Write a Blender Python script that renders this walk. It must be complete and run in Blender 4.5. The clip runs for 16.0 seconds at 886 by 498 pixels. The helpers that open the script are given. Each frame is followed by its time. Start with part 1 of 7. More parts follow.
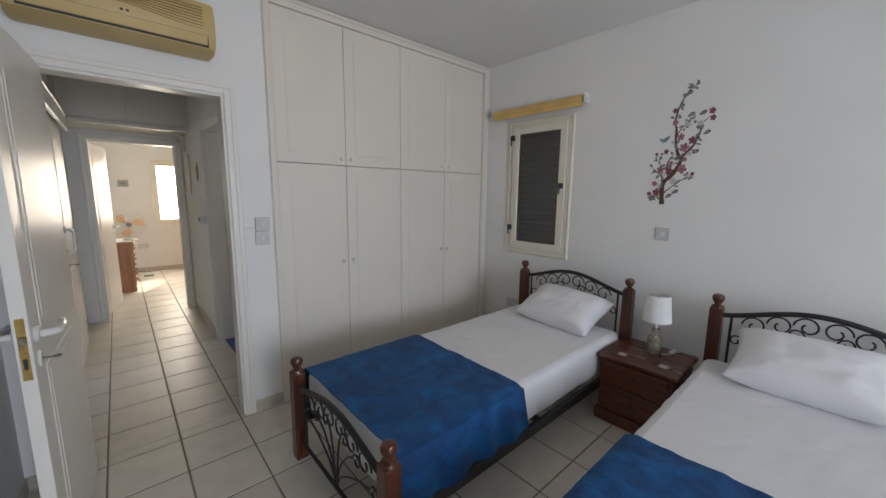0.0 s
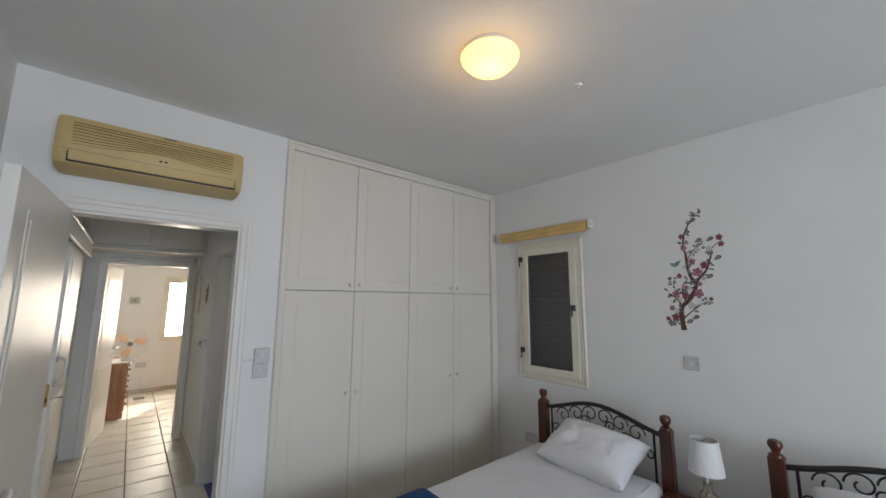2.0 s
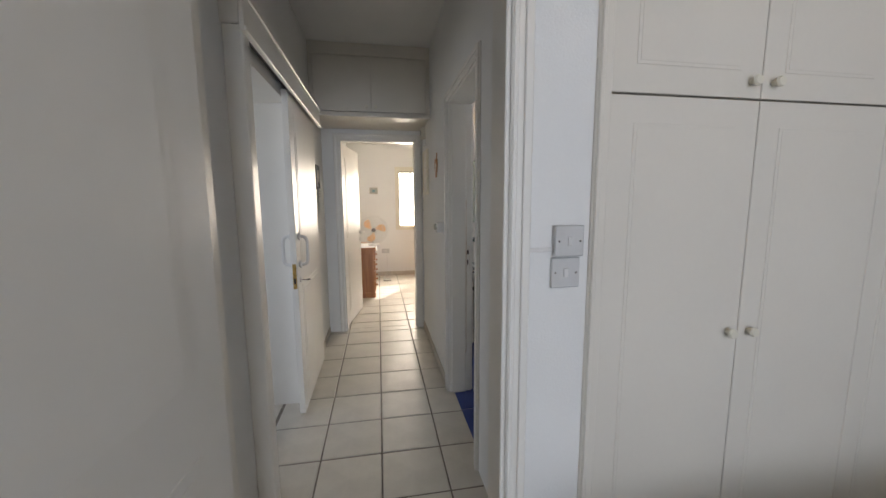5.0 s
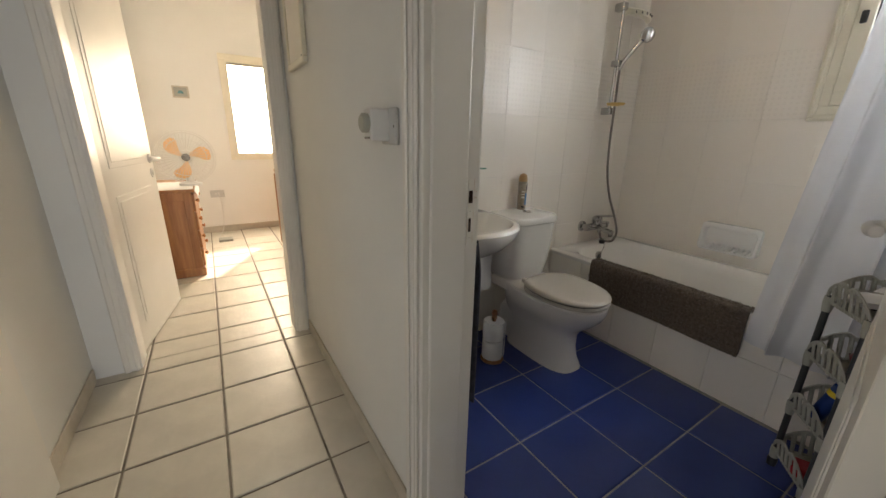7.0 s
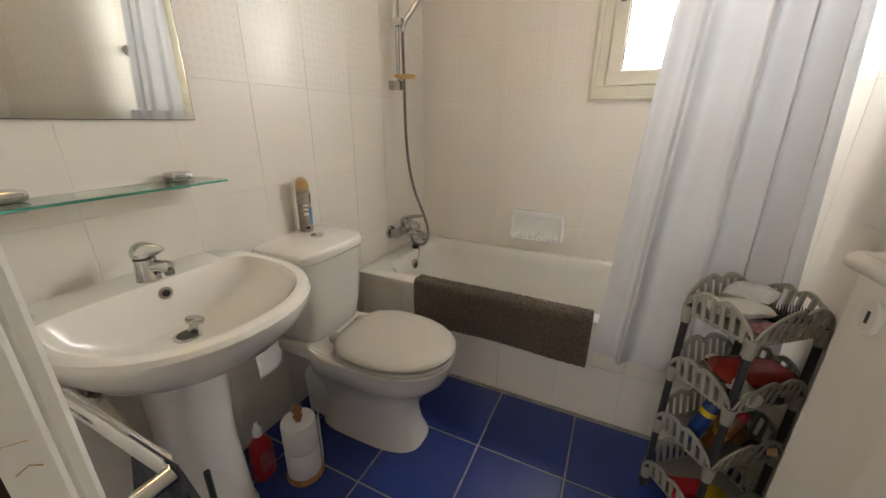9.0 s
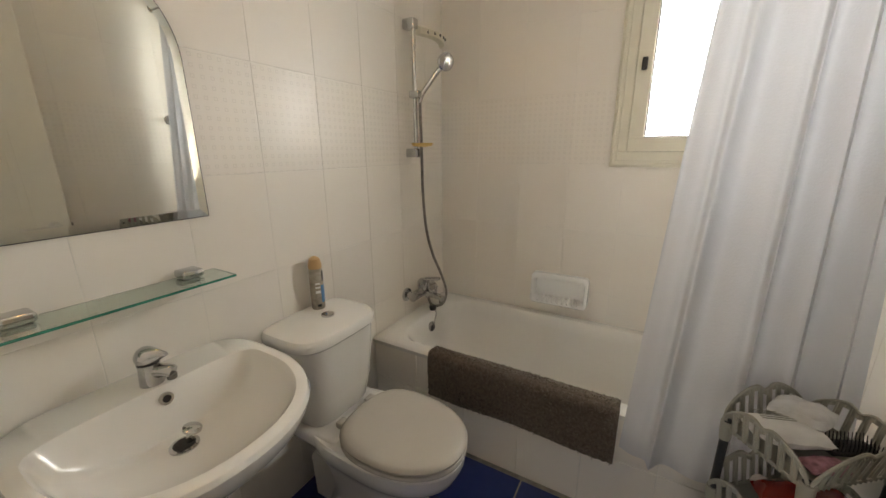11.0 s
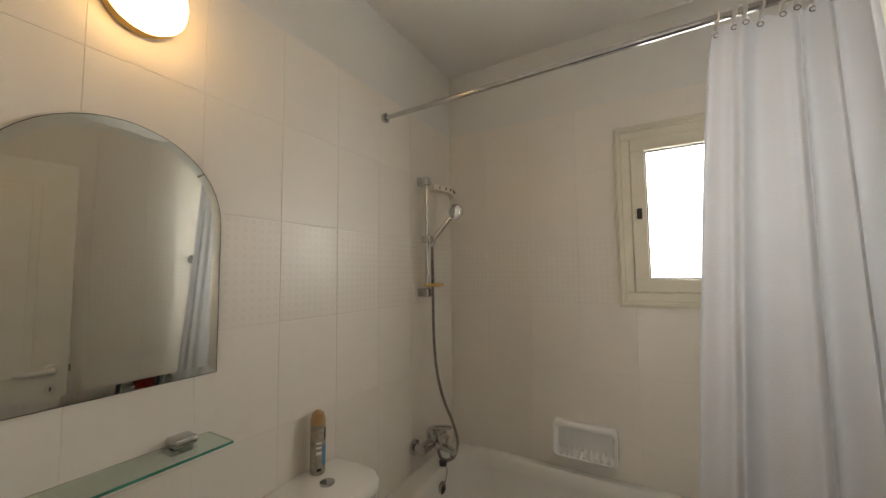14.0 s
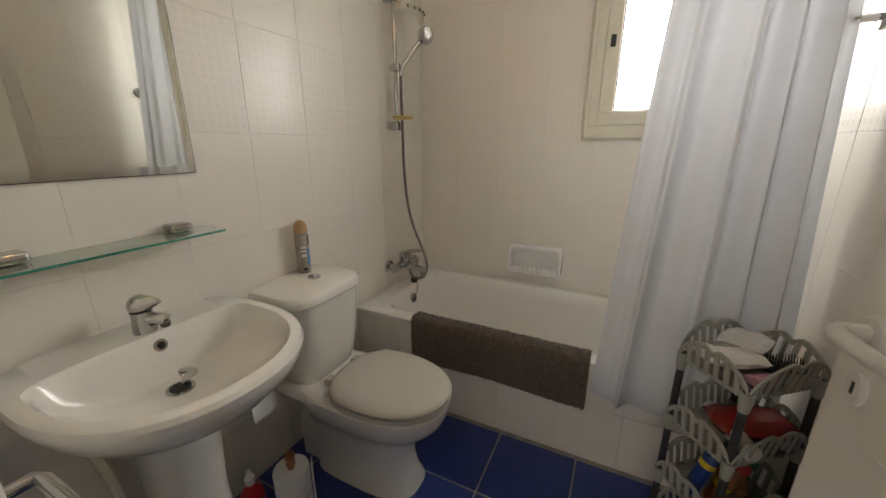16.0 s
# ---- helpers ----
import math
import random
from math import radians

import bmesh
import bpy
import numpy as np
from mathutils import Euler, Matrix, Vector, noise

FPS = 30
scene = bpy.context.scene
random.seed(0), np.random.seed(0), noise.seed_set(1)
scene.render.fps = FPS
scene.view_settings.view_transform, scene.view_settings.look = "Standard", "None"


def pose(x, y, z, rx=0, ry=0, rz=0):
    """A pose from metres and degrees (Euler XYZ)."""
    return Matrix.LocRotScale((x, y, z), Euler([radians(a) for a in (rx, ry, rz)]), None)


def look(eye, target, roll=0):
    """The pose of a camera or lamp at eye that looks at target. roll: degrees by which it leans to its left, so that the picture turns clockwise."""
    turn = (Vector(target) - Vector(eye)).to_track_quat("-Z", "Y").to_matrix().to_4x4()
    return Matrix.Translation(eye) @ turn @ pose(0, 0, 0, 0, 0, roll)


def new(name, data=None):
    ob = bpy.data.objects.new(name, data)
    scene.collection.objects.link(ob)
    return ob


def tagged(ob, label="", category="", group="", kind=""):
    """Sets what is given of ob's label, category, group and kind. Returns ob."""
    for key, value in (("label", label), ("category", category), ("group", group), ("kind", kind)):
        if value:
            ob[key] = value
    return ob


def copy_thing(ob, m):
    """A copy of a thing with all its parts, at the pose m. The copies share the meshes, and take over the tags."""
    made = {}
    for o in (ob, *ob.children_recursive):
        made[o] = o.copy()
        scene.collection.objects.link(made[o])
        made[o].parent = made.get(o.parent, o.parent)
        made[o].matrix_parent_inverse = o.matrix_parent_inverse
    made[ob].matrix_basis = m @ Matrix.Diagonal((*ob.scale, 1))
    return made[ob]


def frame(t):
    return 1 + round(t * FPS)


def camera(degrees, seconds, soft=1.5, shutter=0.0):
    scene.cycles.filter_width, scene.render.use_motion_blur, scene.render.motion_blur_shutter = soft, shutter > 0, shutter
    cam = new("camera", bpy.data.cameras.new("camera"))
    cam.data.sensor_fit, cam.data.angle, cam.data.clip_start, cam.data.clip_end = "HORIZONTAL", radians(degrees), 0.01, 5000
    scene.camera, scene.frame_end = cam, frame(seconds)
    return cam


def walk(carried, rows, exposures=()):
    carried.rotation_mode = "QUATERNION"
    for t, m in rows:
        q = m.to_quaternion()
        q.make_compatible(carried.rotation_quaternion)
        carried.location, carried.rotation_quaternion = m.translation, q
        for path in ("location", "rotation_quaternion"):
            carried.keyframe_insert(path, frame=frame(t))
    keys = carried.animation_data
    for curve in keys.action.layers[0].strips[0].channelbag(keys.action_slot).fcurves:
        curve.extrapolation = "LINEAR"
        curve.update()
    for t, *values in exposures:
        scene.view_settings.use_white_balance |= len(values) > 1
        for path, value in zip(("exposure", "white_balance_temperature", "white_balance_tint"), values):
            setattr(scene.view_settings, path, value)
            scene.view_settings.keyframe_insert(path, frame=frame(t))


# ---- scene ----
cam = camera(101.2, 16.0)
PATH = [
    (0, (-0.196, -0.46, 1.48), (1.119, 1.017, 1.179), 0.7),
    (0.5, (-0.181, -0.433, 1.57), (1.14, 1.053, 1.354), 0.7),
    (1, (-0.164, -0.411, 1.622), (1.16, 1.087, 1.663), 0.5),
    (1.5, (-0.155, -0.398, 1.628), (1.141, 1.106, 1.875), 0.4),
    (2, (-0.15, -0.394, 1.607), (1.13, 1.116, 1.89), 0.3),
    (2.5, (-0.11, -0.358, 1.545), (1.174, 1.166, 1.705), 0.3),
    (3, (-0.077, -0.274, 1.477), (1.189, 1.268, 1.345), 0.4),
    (3.5, (-0.022, -0.08, 1.442), (1.044, 1.597, 1.216), -0.1),
    (4, (0.111, 0.237, 1.423), (0.653, 2.149, 1.203), -0.5),
    (4.2, (0.094, 0.407, 1.421), (0.437, 2.365, 1.198), -0.5),
    (6.3, (-0.139, 2.349, 1.228), (0.267, 4.266, 0.828), 0.8),
    (6.5, (-0.1, 2.518, 1.201), (0.51, 4.367, 0.744), 0.6),
    (7, (0.05, 2.88, 1.169), (1.076, 4.494, 0.585), 1.2),
    (7.5, (0.158, 3.102, 1.169), (1.607, 4.318, 0.521), 2.3),
    (8, (0.366, 3.281, 1.153), (2.021, 4.181, 0.479), 1.5),
    (8.5, (0.511, 3.357, 1.162), (2.215, 4.159, 0.49), 1.1),
    (8.7, (0.537, 3.369, 1.172), (2.244, 4.168, 0.503), 0.8),
    (10.8, (0.686, 3.36, 1.338), (2.363, 4.292, 0.772), -0.3),
    (11, (0.685, 3.366, 1.361), (2.362, 4.324, 0.844), -0.4),
    (11.5, (0.689, 3.37, 1.398), (2.387, 4.362, 1.032), -0.5),
    (12, (0.692, 3.384, 1.458), (2.414, 4.381, 1.252), -0.4),
    (12.5, (0.676, 3.402, 1.502), (2.41, 4.398, 1.471), -0.6),
    (13, (0.668, 3.399, 1.531), (2.401, 4.392, 1.638), -0.7),
    (13.5, (0.672, 3.417, 1.513), (2.404, 4.404, 1.68), -0.6),
    (14, (0.682, 3.411, 1.45), (2.409, 4.41, 1.588), -0.6),
    (14.5, (0.69, 3.389, 1.374), (2.412, 4.404, 1.291), -0.5),
    (15, (0.689, 3.396, 1.308), (2.428, 4.32, 0.961), -0.1),
    (15.5, (0.672, 3.395, 1.263), (2.411, 4.233, 0.74), 0.1),
    (16, (0.593, 3.345, 1.267), (2.321, 4.184, 0.711), 0.1),
]
walk(cam, [(t, look(eye, target, roll)) for t, eye, target, roll in PATH],
     [(0.0, 0.0, 6350, 13), (2.0, 0.0, 6250, 12), (3.0, 0.0, 6150, 14), (3.5, 0.0, 6200, 14), (4.2, 0.05, 6250, 14), (6.3, 0.38, 6700, 15), (7.2, 0.55, 7350, 13), (7.9, 0.92, 7700, 14),
      (8.5, 1.0, 7800, 14), (10.8, 0.76, 7950, 13), (13.0, 0.20, 8200, 13), (14.5, 0.16, 8100, 13), (15.1, 0.22, 7900, 13), (15.5, 0.45, 7800, 13), (16.0, 0.54, 7800, 13)])

# ---- light ----
world = bpy.data.worlds.new("sky")
scene.world = world
world.use_nodes = True
wn = world.node_tree
sky = wn.nodes.new("ShaderNodeTexSky")
sky.sky_type = 'NISHITA'
sky.sun_disc = False
sky.sun_elevation = radians(41.8)
sky.sun_rotation = radians(28.8)
wn.links.new(sky.outputs[0], wn.nodes["Background"].inputs[0])
wn.nodes["Background"].inputs[1].default_value = 0.12

sun = new("sun", bpy.data.lights.new("sun", 'SUN'))
sun.data.energy, sun.data.angle, sun.data.color = 5.0, radians(0.5), (1.0, 0.93, 0.82)
sun.matrix_world = look((5.5, 10.0, 10.2), (0.0, 0.0, 0.0))


def window_light(name, x, y, z, w, h, toward, watts, color):
    d = bpy.data.lights.new(name, 'AREA')
    d.shape, d.size, d.size_y, d.energy, d.color = 'RECTANGLE', w, h, watts, color
    ob = new(name, d)
    ob.matrix_world = look((x, y, z), (x + toward[0], y + toward[1], z + toward[2]))
    return ob


window_light("daylight_bedroom", 0.35, -4.64, 1.35, 1.7, 1.9, (0, 1, -0.05), 66, (0.84, 0.91, 1.0)).data.spread = radians(140)
window_light("daylight_kitchen", -2.3, 2.03, 1.5, 1.5, 1.2, (0, 1, -0.1), 11, (0.82, 0.9, 1.0))
# fill lamp added to brighten hall and bathroom; no source is known there
window_light("daylight_kitchen_balcony", -3.97, 3.35, 1.1, 1.7, 2.0, (1, 0, -0.05), 6.5, (0.95, 0.96, 1.0)).data.spread = radians(120)
window_light("daylight_far_room", 0.70, 8.16, 1.44, 0.66, 1.0, (0, -1, -0.1), 38, (1.0, 0.87, 0.68))
window_light("daylight_bathroom", 2.80, 3.1975, 1.7225, 0.50, 0.66, (-1, 0, 0), 11.0, (0.82, 0.91, 1.0))

# bulb of the bedroom ceiling light, shining out of its opal bowl
bulb = new("ceiling_bulb", bpy.data.lights.new("ceiling_bulb", 'POINT'))
bulb.data.energy, bulb.data.shadow_soft_size, bulb.data.color = 2.2, 0.08, (1.0, 0.66, 0.34)
bulb.location = (0.955, 0.597, 2.50)

# ---- materials ----


def material(name, color, rough=0.5, metal=0.0, var=0.06, scale=6.0, bump=0.0, bump_scale=60.0, trans=0.0,
             coat=0.0, vary=0.0, tint=None, stretch=(1, 1, 1), ior=1.5, sub=0.0, rough_var=0.08, sheen=0.0):
    """Principled surface with stains at one scale, grain at another, and a fine bump."""
    m = bpy.data.materials.new(name)
    m.use_nodes = True
    nt = m.node_tree
    b = nt.nodes["Principled BSDF"]
    co = nt.nodes.new("ShaderNodeTexCoord")
    mp = nt.nodes.new("ShaderNodeMapping")
    mp.inputs["Scale"].default_value = stretch
    nt.links.new(co.outputs["Object"], mp.inputs[0])
    n1 = nt.nodes.new("ShaderNodeTexNoise")
    n1.inputs["Scale"].default_value, n1.inputs["Detail"].default_value = scale, 6
    n2 = nt.nodes.new("ShaderNodeTexNoise")
    n2.inputs["Scale"].default_value, n2.inputs["Detail"].default_value = bump_scale, 4
    for n in (n1, n2):
        nt.links.new(mp.outputs[0], n.inputs["Vector"])
    mix = nt.nodes.new("ShaderNodeMix")
    mix.data_type = 'RGBA'
    second = tint or tuple(c * (1 - 2.2 * var) for c in color)
    mix.inputs[6].default_value = (*color, 1)
    mix.inputs[7].default_value = (*second, 1)
    ramp = nt.nodes.new("ShaderNodeMapRange")
    ramp.inputs[1].default_value, ramp.inputs[2].default_value = 0.38, 0.72
    add = nt.nodes.new("ShaderNodeMath")
    add.operation = 'MULTIPLY_ADD'
    nt.links.new(n2.outputs[0], add.inputs[0])
    add.inputs[1].default_value = 0.25
    nt.links.new(n1.outputs[0], add.inputs[2])
    sb = nt.nodes.new("ShaderNodeMath")
    sb.operation = 'SUBTRACT'
    nt.links.new(add.outputs[0], sb.inputs[0])
    sb.inputs[1].default_value = 0.125
    nt.links.new(sb.outputs[0], ramp.inputs[0])
    nt.links.new(ramp.outputs[0], mix.inputs[0])
    last = mix.outputs[2]
    if vary:
        oi = nt.nodes.new("ShaderNodeObjectInfo")
        hs = nt.nodes.new("ShaderNodeHueSaturation")
        mr = nt.nodes.new("ShaderNodeMapRange")
        mr.inputs[3].default_value, mr.inputs[4].default_value = 1 - vary, 1 + vary
        nt.links.new(oi.outputs["Random"], mr.inputs[0])
        nt.links.new(mr.outputs[0], hs.inputs["Value"])
        nt.links.new(last, hs.inputs["Color"])
        last = hs.outputs[0]
    nt.links.new(last, b.inputs["Base Color"])
    rr = nt.nodes.new("ShaderNodeMapRange")
    rr.inputs[3].default_value, rr.inputs[4].default_value = max(0.0, rough - rough_var), min(1.0, rough + rough_var)
    nt.links.new(n1.outputs[0], rr.inputs[0])
    nt.links.new(rr.outputs[0], b.inputs["Roughness"])
    b.inputs["Metallic"].default_value = metal
    b.inputs["IOR"].default_value = ior
    b.inputs["Transmission Weight"].default_value = trans
    b.inputs["Coat Weight"].default_value = coat
    b.inputs["Coat Roughness"].default_value = 0.08
    b.inputs["Sheen Weight"].default_value = sheen
    if sub:
        b.inputs["Subsurface Weight"].default_value = sub
        b.inputs["Subsurface Radius"].default_value = (0.02, 0.02, 0.02)
    if bump:
        bp = nt.nodes.new("ShaderNodeBump")
        bp.inputs["Strength"].default_value, bp.inputs["Distance"].default_value = bump, 0.004
        nt.links.new(n2.outputs[0], bp.inputs["Height"])
        nt.links.new(bp.outputs[0], b.inputs["Normal"])
    return m


def glowing(name, color, strength):
    m = material(name, color, 0.4)
    b = m.node_tree.nodes["Principled BSDF"]
    b.inputs["Emission Color"].default_value = (*color, 1)
    b.inputs["Emission Strength"].default_value = strength
    return m


def timber(name, light, dark, rough=0.35, scale=3.0, coat=0.3, axis=0):
    st = [9.0, 9.0, 9.0]
    st[axis] = 0.7
    return material(name, light, rough, tint=dark, scale=scale, stretch=tuple(st), bump=0.12, bump_scale=22, coat=coat, var=0.1)


M = dict(
    wall=material("painted_plaster", (0.80, 0.80, 0.78), 0.75, var=0.02, scale=2.2, bump=0.22, bump_scale=150),
    ceiling=material("ceiling_paint", (0.80, 0.79, 0.77), 0.85, var=0.02, scale=1.6, bump=0.2, bump_scale=120),
    gloss=material("gloss_white_paint", (0.80, 0.78, 0.73), 0.36, var=0.02, scale=3, bump=0.05, bump_scale=9, coat=0.06, rough_var=0.04),
    cream=material("cream_lacquer", (0.74, 0.70, 0.62), 0.38, var=0.02, scale=2, bump=0.04, bump_scale=60),
    frame=material("cream_aluminium", (0.76, 0.72, 0.60), 0.35, var=0.03, scale=6, bump=0.04),
    tile=material("cream_floor_tile", (0.66, 0.62, 0.54), 0.42, var=0.05, scale=7, bump=0.10, bump_scale=35, vary=0.035),
    grout=material("grey_grout", (0.25, 0.22, 0.18), 0.9, var=0.2, scale=20, bump=0.4, bump_scale=200),
    skirting=material("skirting_tile", (0.56, 0.51, 0.43), 0.35, var=0.06, scale=9, bump=0.06, vary=0.03),
    blue_tile=material("blue_floor_tile", (0.020, 0.042, 0.20), 0.30, var=0.10, scale=6, bump=0.06, bump_scale=60, vary=0.06,
                       tint=(0.025, 0.052, 0.235)),
    blue_grout=material("pale_grout", (0.42, 0.40, 0.37), 0.9, var=0.15, scale=25, bump=0.3),
    wall_tile=material("white_wall_tile", (0.84, 0.795, 0.73), 0.36, var=0.004, scale=3, vary=0.012, rough_var=0.03),
    tile_joint=material("white_tile_joint", (0.84, 0.81, 0.75), 0.85, var=0.08, scale=12),
    glass=material("clear_glass", (0.97, 0.985, 0.98), 0.02, trans=1.0, var=0.0, rough_var=0.01),
    mirror=material("mirror_silver", (0.80, 0.82, 0.78), 0.02, metal=1.0, var=0.0, rough_var=0.008),
    chrome=material("chrome", (0.58, 0.58, 0.58), 0.08, metal=1.0, var=0.06, scale=30),
    brass=material("brass", (0.62, 0.43, 0.15), 0.28, metal=1.0, var=0.15, scale=40),
    steel=material("dull_steel", (0.30, 0.28, 0.26), 0.4, metal=1.0, var=0.2, scale=50),
    iron=material("black_iron", (0.018, 0.017, 0.018), 0.38, var=0.1, scale=30, bump=0.1),
    black=material("black_plastic", (0.02, 0.02, 0.022), 0.4, var=0.1, scale=20),
    dark_wood=timber("dark_stained_wood", (0.115, 0.030, 0.014), (0.042, 0.012, 0.007), 0.3, 3.0, 0.25, axis=2),
    dark_wood_h=timber("dark_stained_wood_flat", (0.12, 0.032, 0.015), (0.05, 0.014, 0.008), 0.28, 3.0, 0.25, axis=1),
    pine=timber("pine", (0.42, 0.185, 0.06), (0.27, 0.10, 0.03), 0.4, 3.0, 0.25, axis=2),
    pine_h=timber("pine_flat", (0.42, 0.19, 0.065), (0.26, 0.10, 0.03), 0.4, 3.0, 0.25, axis=0),
    linen=material("white_cotton", (0.78, 0.78, 0.80), 0.85, var=0.02, scale=5, bump=0.2, bump_scale=28, sheen=0.2),
    plush=material("blue_plush", (0.001, 0.046, 0.165), 0.8, tint=(0.003, 0.115, 0.34), scale=7, bump=0.9, bump_scale=60, sheen=0.04),
    porcelain=material("white_porcelain", (0.80, 0.78, 0.74), 0.17, var=0.01, scale=3, coat=0.4),
    seat=material("toilet_seat_plastic", (0.54, 0.505, 0.45), 0.22, var=0.015, scale=4),
    enamel=material("bath_enamel", (0.80, 0.785, 0.75), 0.14, var=0.01, scale=4, coat=0.3),
    mat=material("brown_bath_mat", (0.15, 0.115, 0.090), 0.95, var=0.22, scale=90, bump=1.0, bump_scale=160, sheen=0.2),
    plastic=material("white_plastic", (0.70, 0.69, 0.67), 0.35, var=0.02, scale=8),
    grey_plastic=material("grey_plastic", (0.38, 0.38, 0.335), 0.42, var=0.04, scale=8),
    dark_plastic=material("dark_grey_plastic", (0.035, 0.038, 0.042), 0.45, var=0.08, scale=8),
    ac=material("yellowed_plastic", (0.60, 0.45, 0.20), 0.42, var=0.05, scale=3, tint=(0.52, 0.38, 0.16)),
    ac_dark=material("slot_shade", (0.20, 0.13, 0.05), 0.6),
    blind=material("yellow_blind_fabric", (0.70, 0.48, 0.18), 0.8, var=0.07, scale=8, bump=0.3, bump_scale=120),
    silver=material("silver_plastic", (0.55, 0.55, 0.54), 0.3, metal=0.5, var=0.04, scale=20),
    # greyer than the rockers: the plates' edge shading is put into this colour
    switch=material("shaded_switch_plastic", (0.58, 0.58, 0.57), 0.4, var=0.03, scale=12),
    paper=material("white_paper", (0.80, 0.80, 0.79), 0.9, var=0.02, scale=20, bump=0.4, bump_scale=40),
    red=material("red_plastic", (0.42, 0.012, 0.02), 0.35, var=0.06, scale=10),
    orange=material("orange_plastic", (0.88, 0.55, 0.28), 0.35, var=0.05, scale=10),
    lamp_shade=material("white_lamp_shade", (0.80, 0.80, 0.80), 0.8, var=0.02, scale=30, bump=0.2, bump_scale=200),
    soft_grey=material("grey_cloth", (0.07, 0.075, 0.095), 0.95, var=0.2, scale=60, bump=0.8, bump_scale=120),
    fridge=material("silver_fridge", (0.36, 0.38, 0.38), 0.35, metal=0.35, var=0.05, scale=3),
    stone=material("beige_splash_tile", (0.55, 0.47, 0.34), 0.4, var=0.12, scale=9, vary=0.10),
    shutter=material("dark_shutter", (0.035, 0.037, 0.042), 0.5, var=0.1, scale=10),
    warm_bulb=glowing("lit_glass_warm", (1.0, 0.62, 0.20), 2.2),
    bath_bulb=glowing("lit_glass_bathroom", (1.0, 0.66, 0.30), 9.0),
)


def curtain_material():
    m = material("white_shower_curtain", (0.66, 0.66, 0.67), 0.6, var=0.015, scale=6, bump=0.25, bump_scale=180)
    nt = m.node_tree
    b = nt.nodes["Principled BSDF"]
    tl = nt.nodes.new("ShaderNodeBsdfTranslucent")
    tl.inputs[0].default_value = (0.66, 0.68, 0.74, 1)
    mx = nt.nodes.new("ShaderNodeMixShader")
    mx.inputs[0].default_value = 0.20
    nt.links.new(b.outputs[0], mx.inputs[1])
    nt.links.new(tl.outputs[0], mx.inputs[2])
    nt.links.new(mx.outputs[0], nt.nodes["Material Output"].inputs[0])
    return m


for nd in M["plush"].node_tree.nodes:
    if nd.type == 'TEX_NOISE':
        nd.inputs["Distortion"].default_value = 0.9
M["dish"] = material("white_ceramic", (0.87, 0.87, 0.86), 0.2, var=0.01, scale=5)
M["curtain"] = curtain_material()
M["frosted"] = material("frosted_glass", (0.93, 0.95, 0.95), 0.42, trans=1.0, var=0.0, bump=0.5, bump_scale=220)

# ---- building blocks ----


def part(name, bm, mat, parent=None, label="", smooth=False):
    me = bpy.data.meshes.new(name)
    bmesh.ops.recalc_face_normals(bm, faces=bm.faces)
    bm.to_mesh(me)
    bm.free()
    me.materials.append(M[mat] if isinstance(mat, str) else mat)
    if smooth:
        for p in me.polygons:
            p.use_smooth = True
        me.set_sharp_from_angle(angle=radians(38))
    ob = new(name, me)
    if parent:
        ob.parent = parent
        ob.matrix_parent_inverse = parent.matrix_world.inverted()
    if label:
        ob["label"] = label
    return ob


def thing(name, label, category, at=(0, 0, 0), turn=0.0, group="", kind=""):
    """An Empty at the base of a thing. Parts are drawn in its own axes when turned."""
    ob = new(name)
    ob.empty_display_size = 0.05
    ob.matrix_world = pose(*at, 0, 0, turn)
    return tagged(ob, label, category, group, kind)


def bag(name, bm, mat, parent, label="", smooth=False):
    """A part drawn in the axes of its parent."""
    ob = part(name, bm, mat, None, label, smooth)
    ob.parent = parent
    return ob


def add_box(bm, x0, y0, z0, x1, y1, z1, bevel=0.0, seg=2):
    vs = [bm.verts.new(p) for p in ((x0, y0, z0), (x1, y0, z0), (x1, y1, z0), (x0, y1, z0),
                                    (x0, y0, z1), (x1, y0, z1), (x1, y1, z1), (x0, y1, z1))]
    fs = [bm.faces.new([vs[i] for i in q]) for q in ((0, 3, 2, 1), (4, 5, 6, 7), (0, 1, 5, 4), (1, 2, 6, 5), (2, 3, 7, 6), (3, 0, 4, 7))]
    if bevel:
        es = list({e for f in fs for e in f.edges})
        bmesh.ops.bevel(bm, geom=es, offset=bevel, segments=seg, affect='EDGES', profile=0.5)
    return bm


def box(x0, y0, z0, x1, y1, z1, bevel=0.0, seg=2):
    return add_box(bmesh.new(), min(x0, x1), min(y0, y1), min(z0, z1), max(x0, x1), max(y0, y1), max(z0, z1), bevel, seg)


def lathe(profile, seg=24, center=(0, 0, 0), axis='z', bm=None, caps=True):
    """A turned solid: profile of (radius, height) from bottom to top."""
    bm = bm or bmesh.new()
    rings = []
    for r, h in profile:
        ring = []
        for i in range(seg):
            a = 2 * math.pi * i / seg
            p = (r * math.cos(a), r * math.sin(a), h)
            p = {'z': p, 'x': (p[2], p[0], p[1]), 'y': (p[0], p[2], p[1])}[axis]
            ring.append(bm.verts.new((p[0] + center[0], p[1] + center[1], p[2] + center[2])))
        rings.append(ring)
    for a, b in zip(rings, rings[1:]):
        for i in range(seg):
            bm.faces.new((a[i], a[(i + 1) % seg], b[(i + 1) % seg], b[i]))
    if caps:
        bm.faces.new(rings[0][::-1])
        bm.faces.new(rings[-1])
    return bm


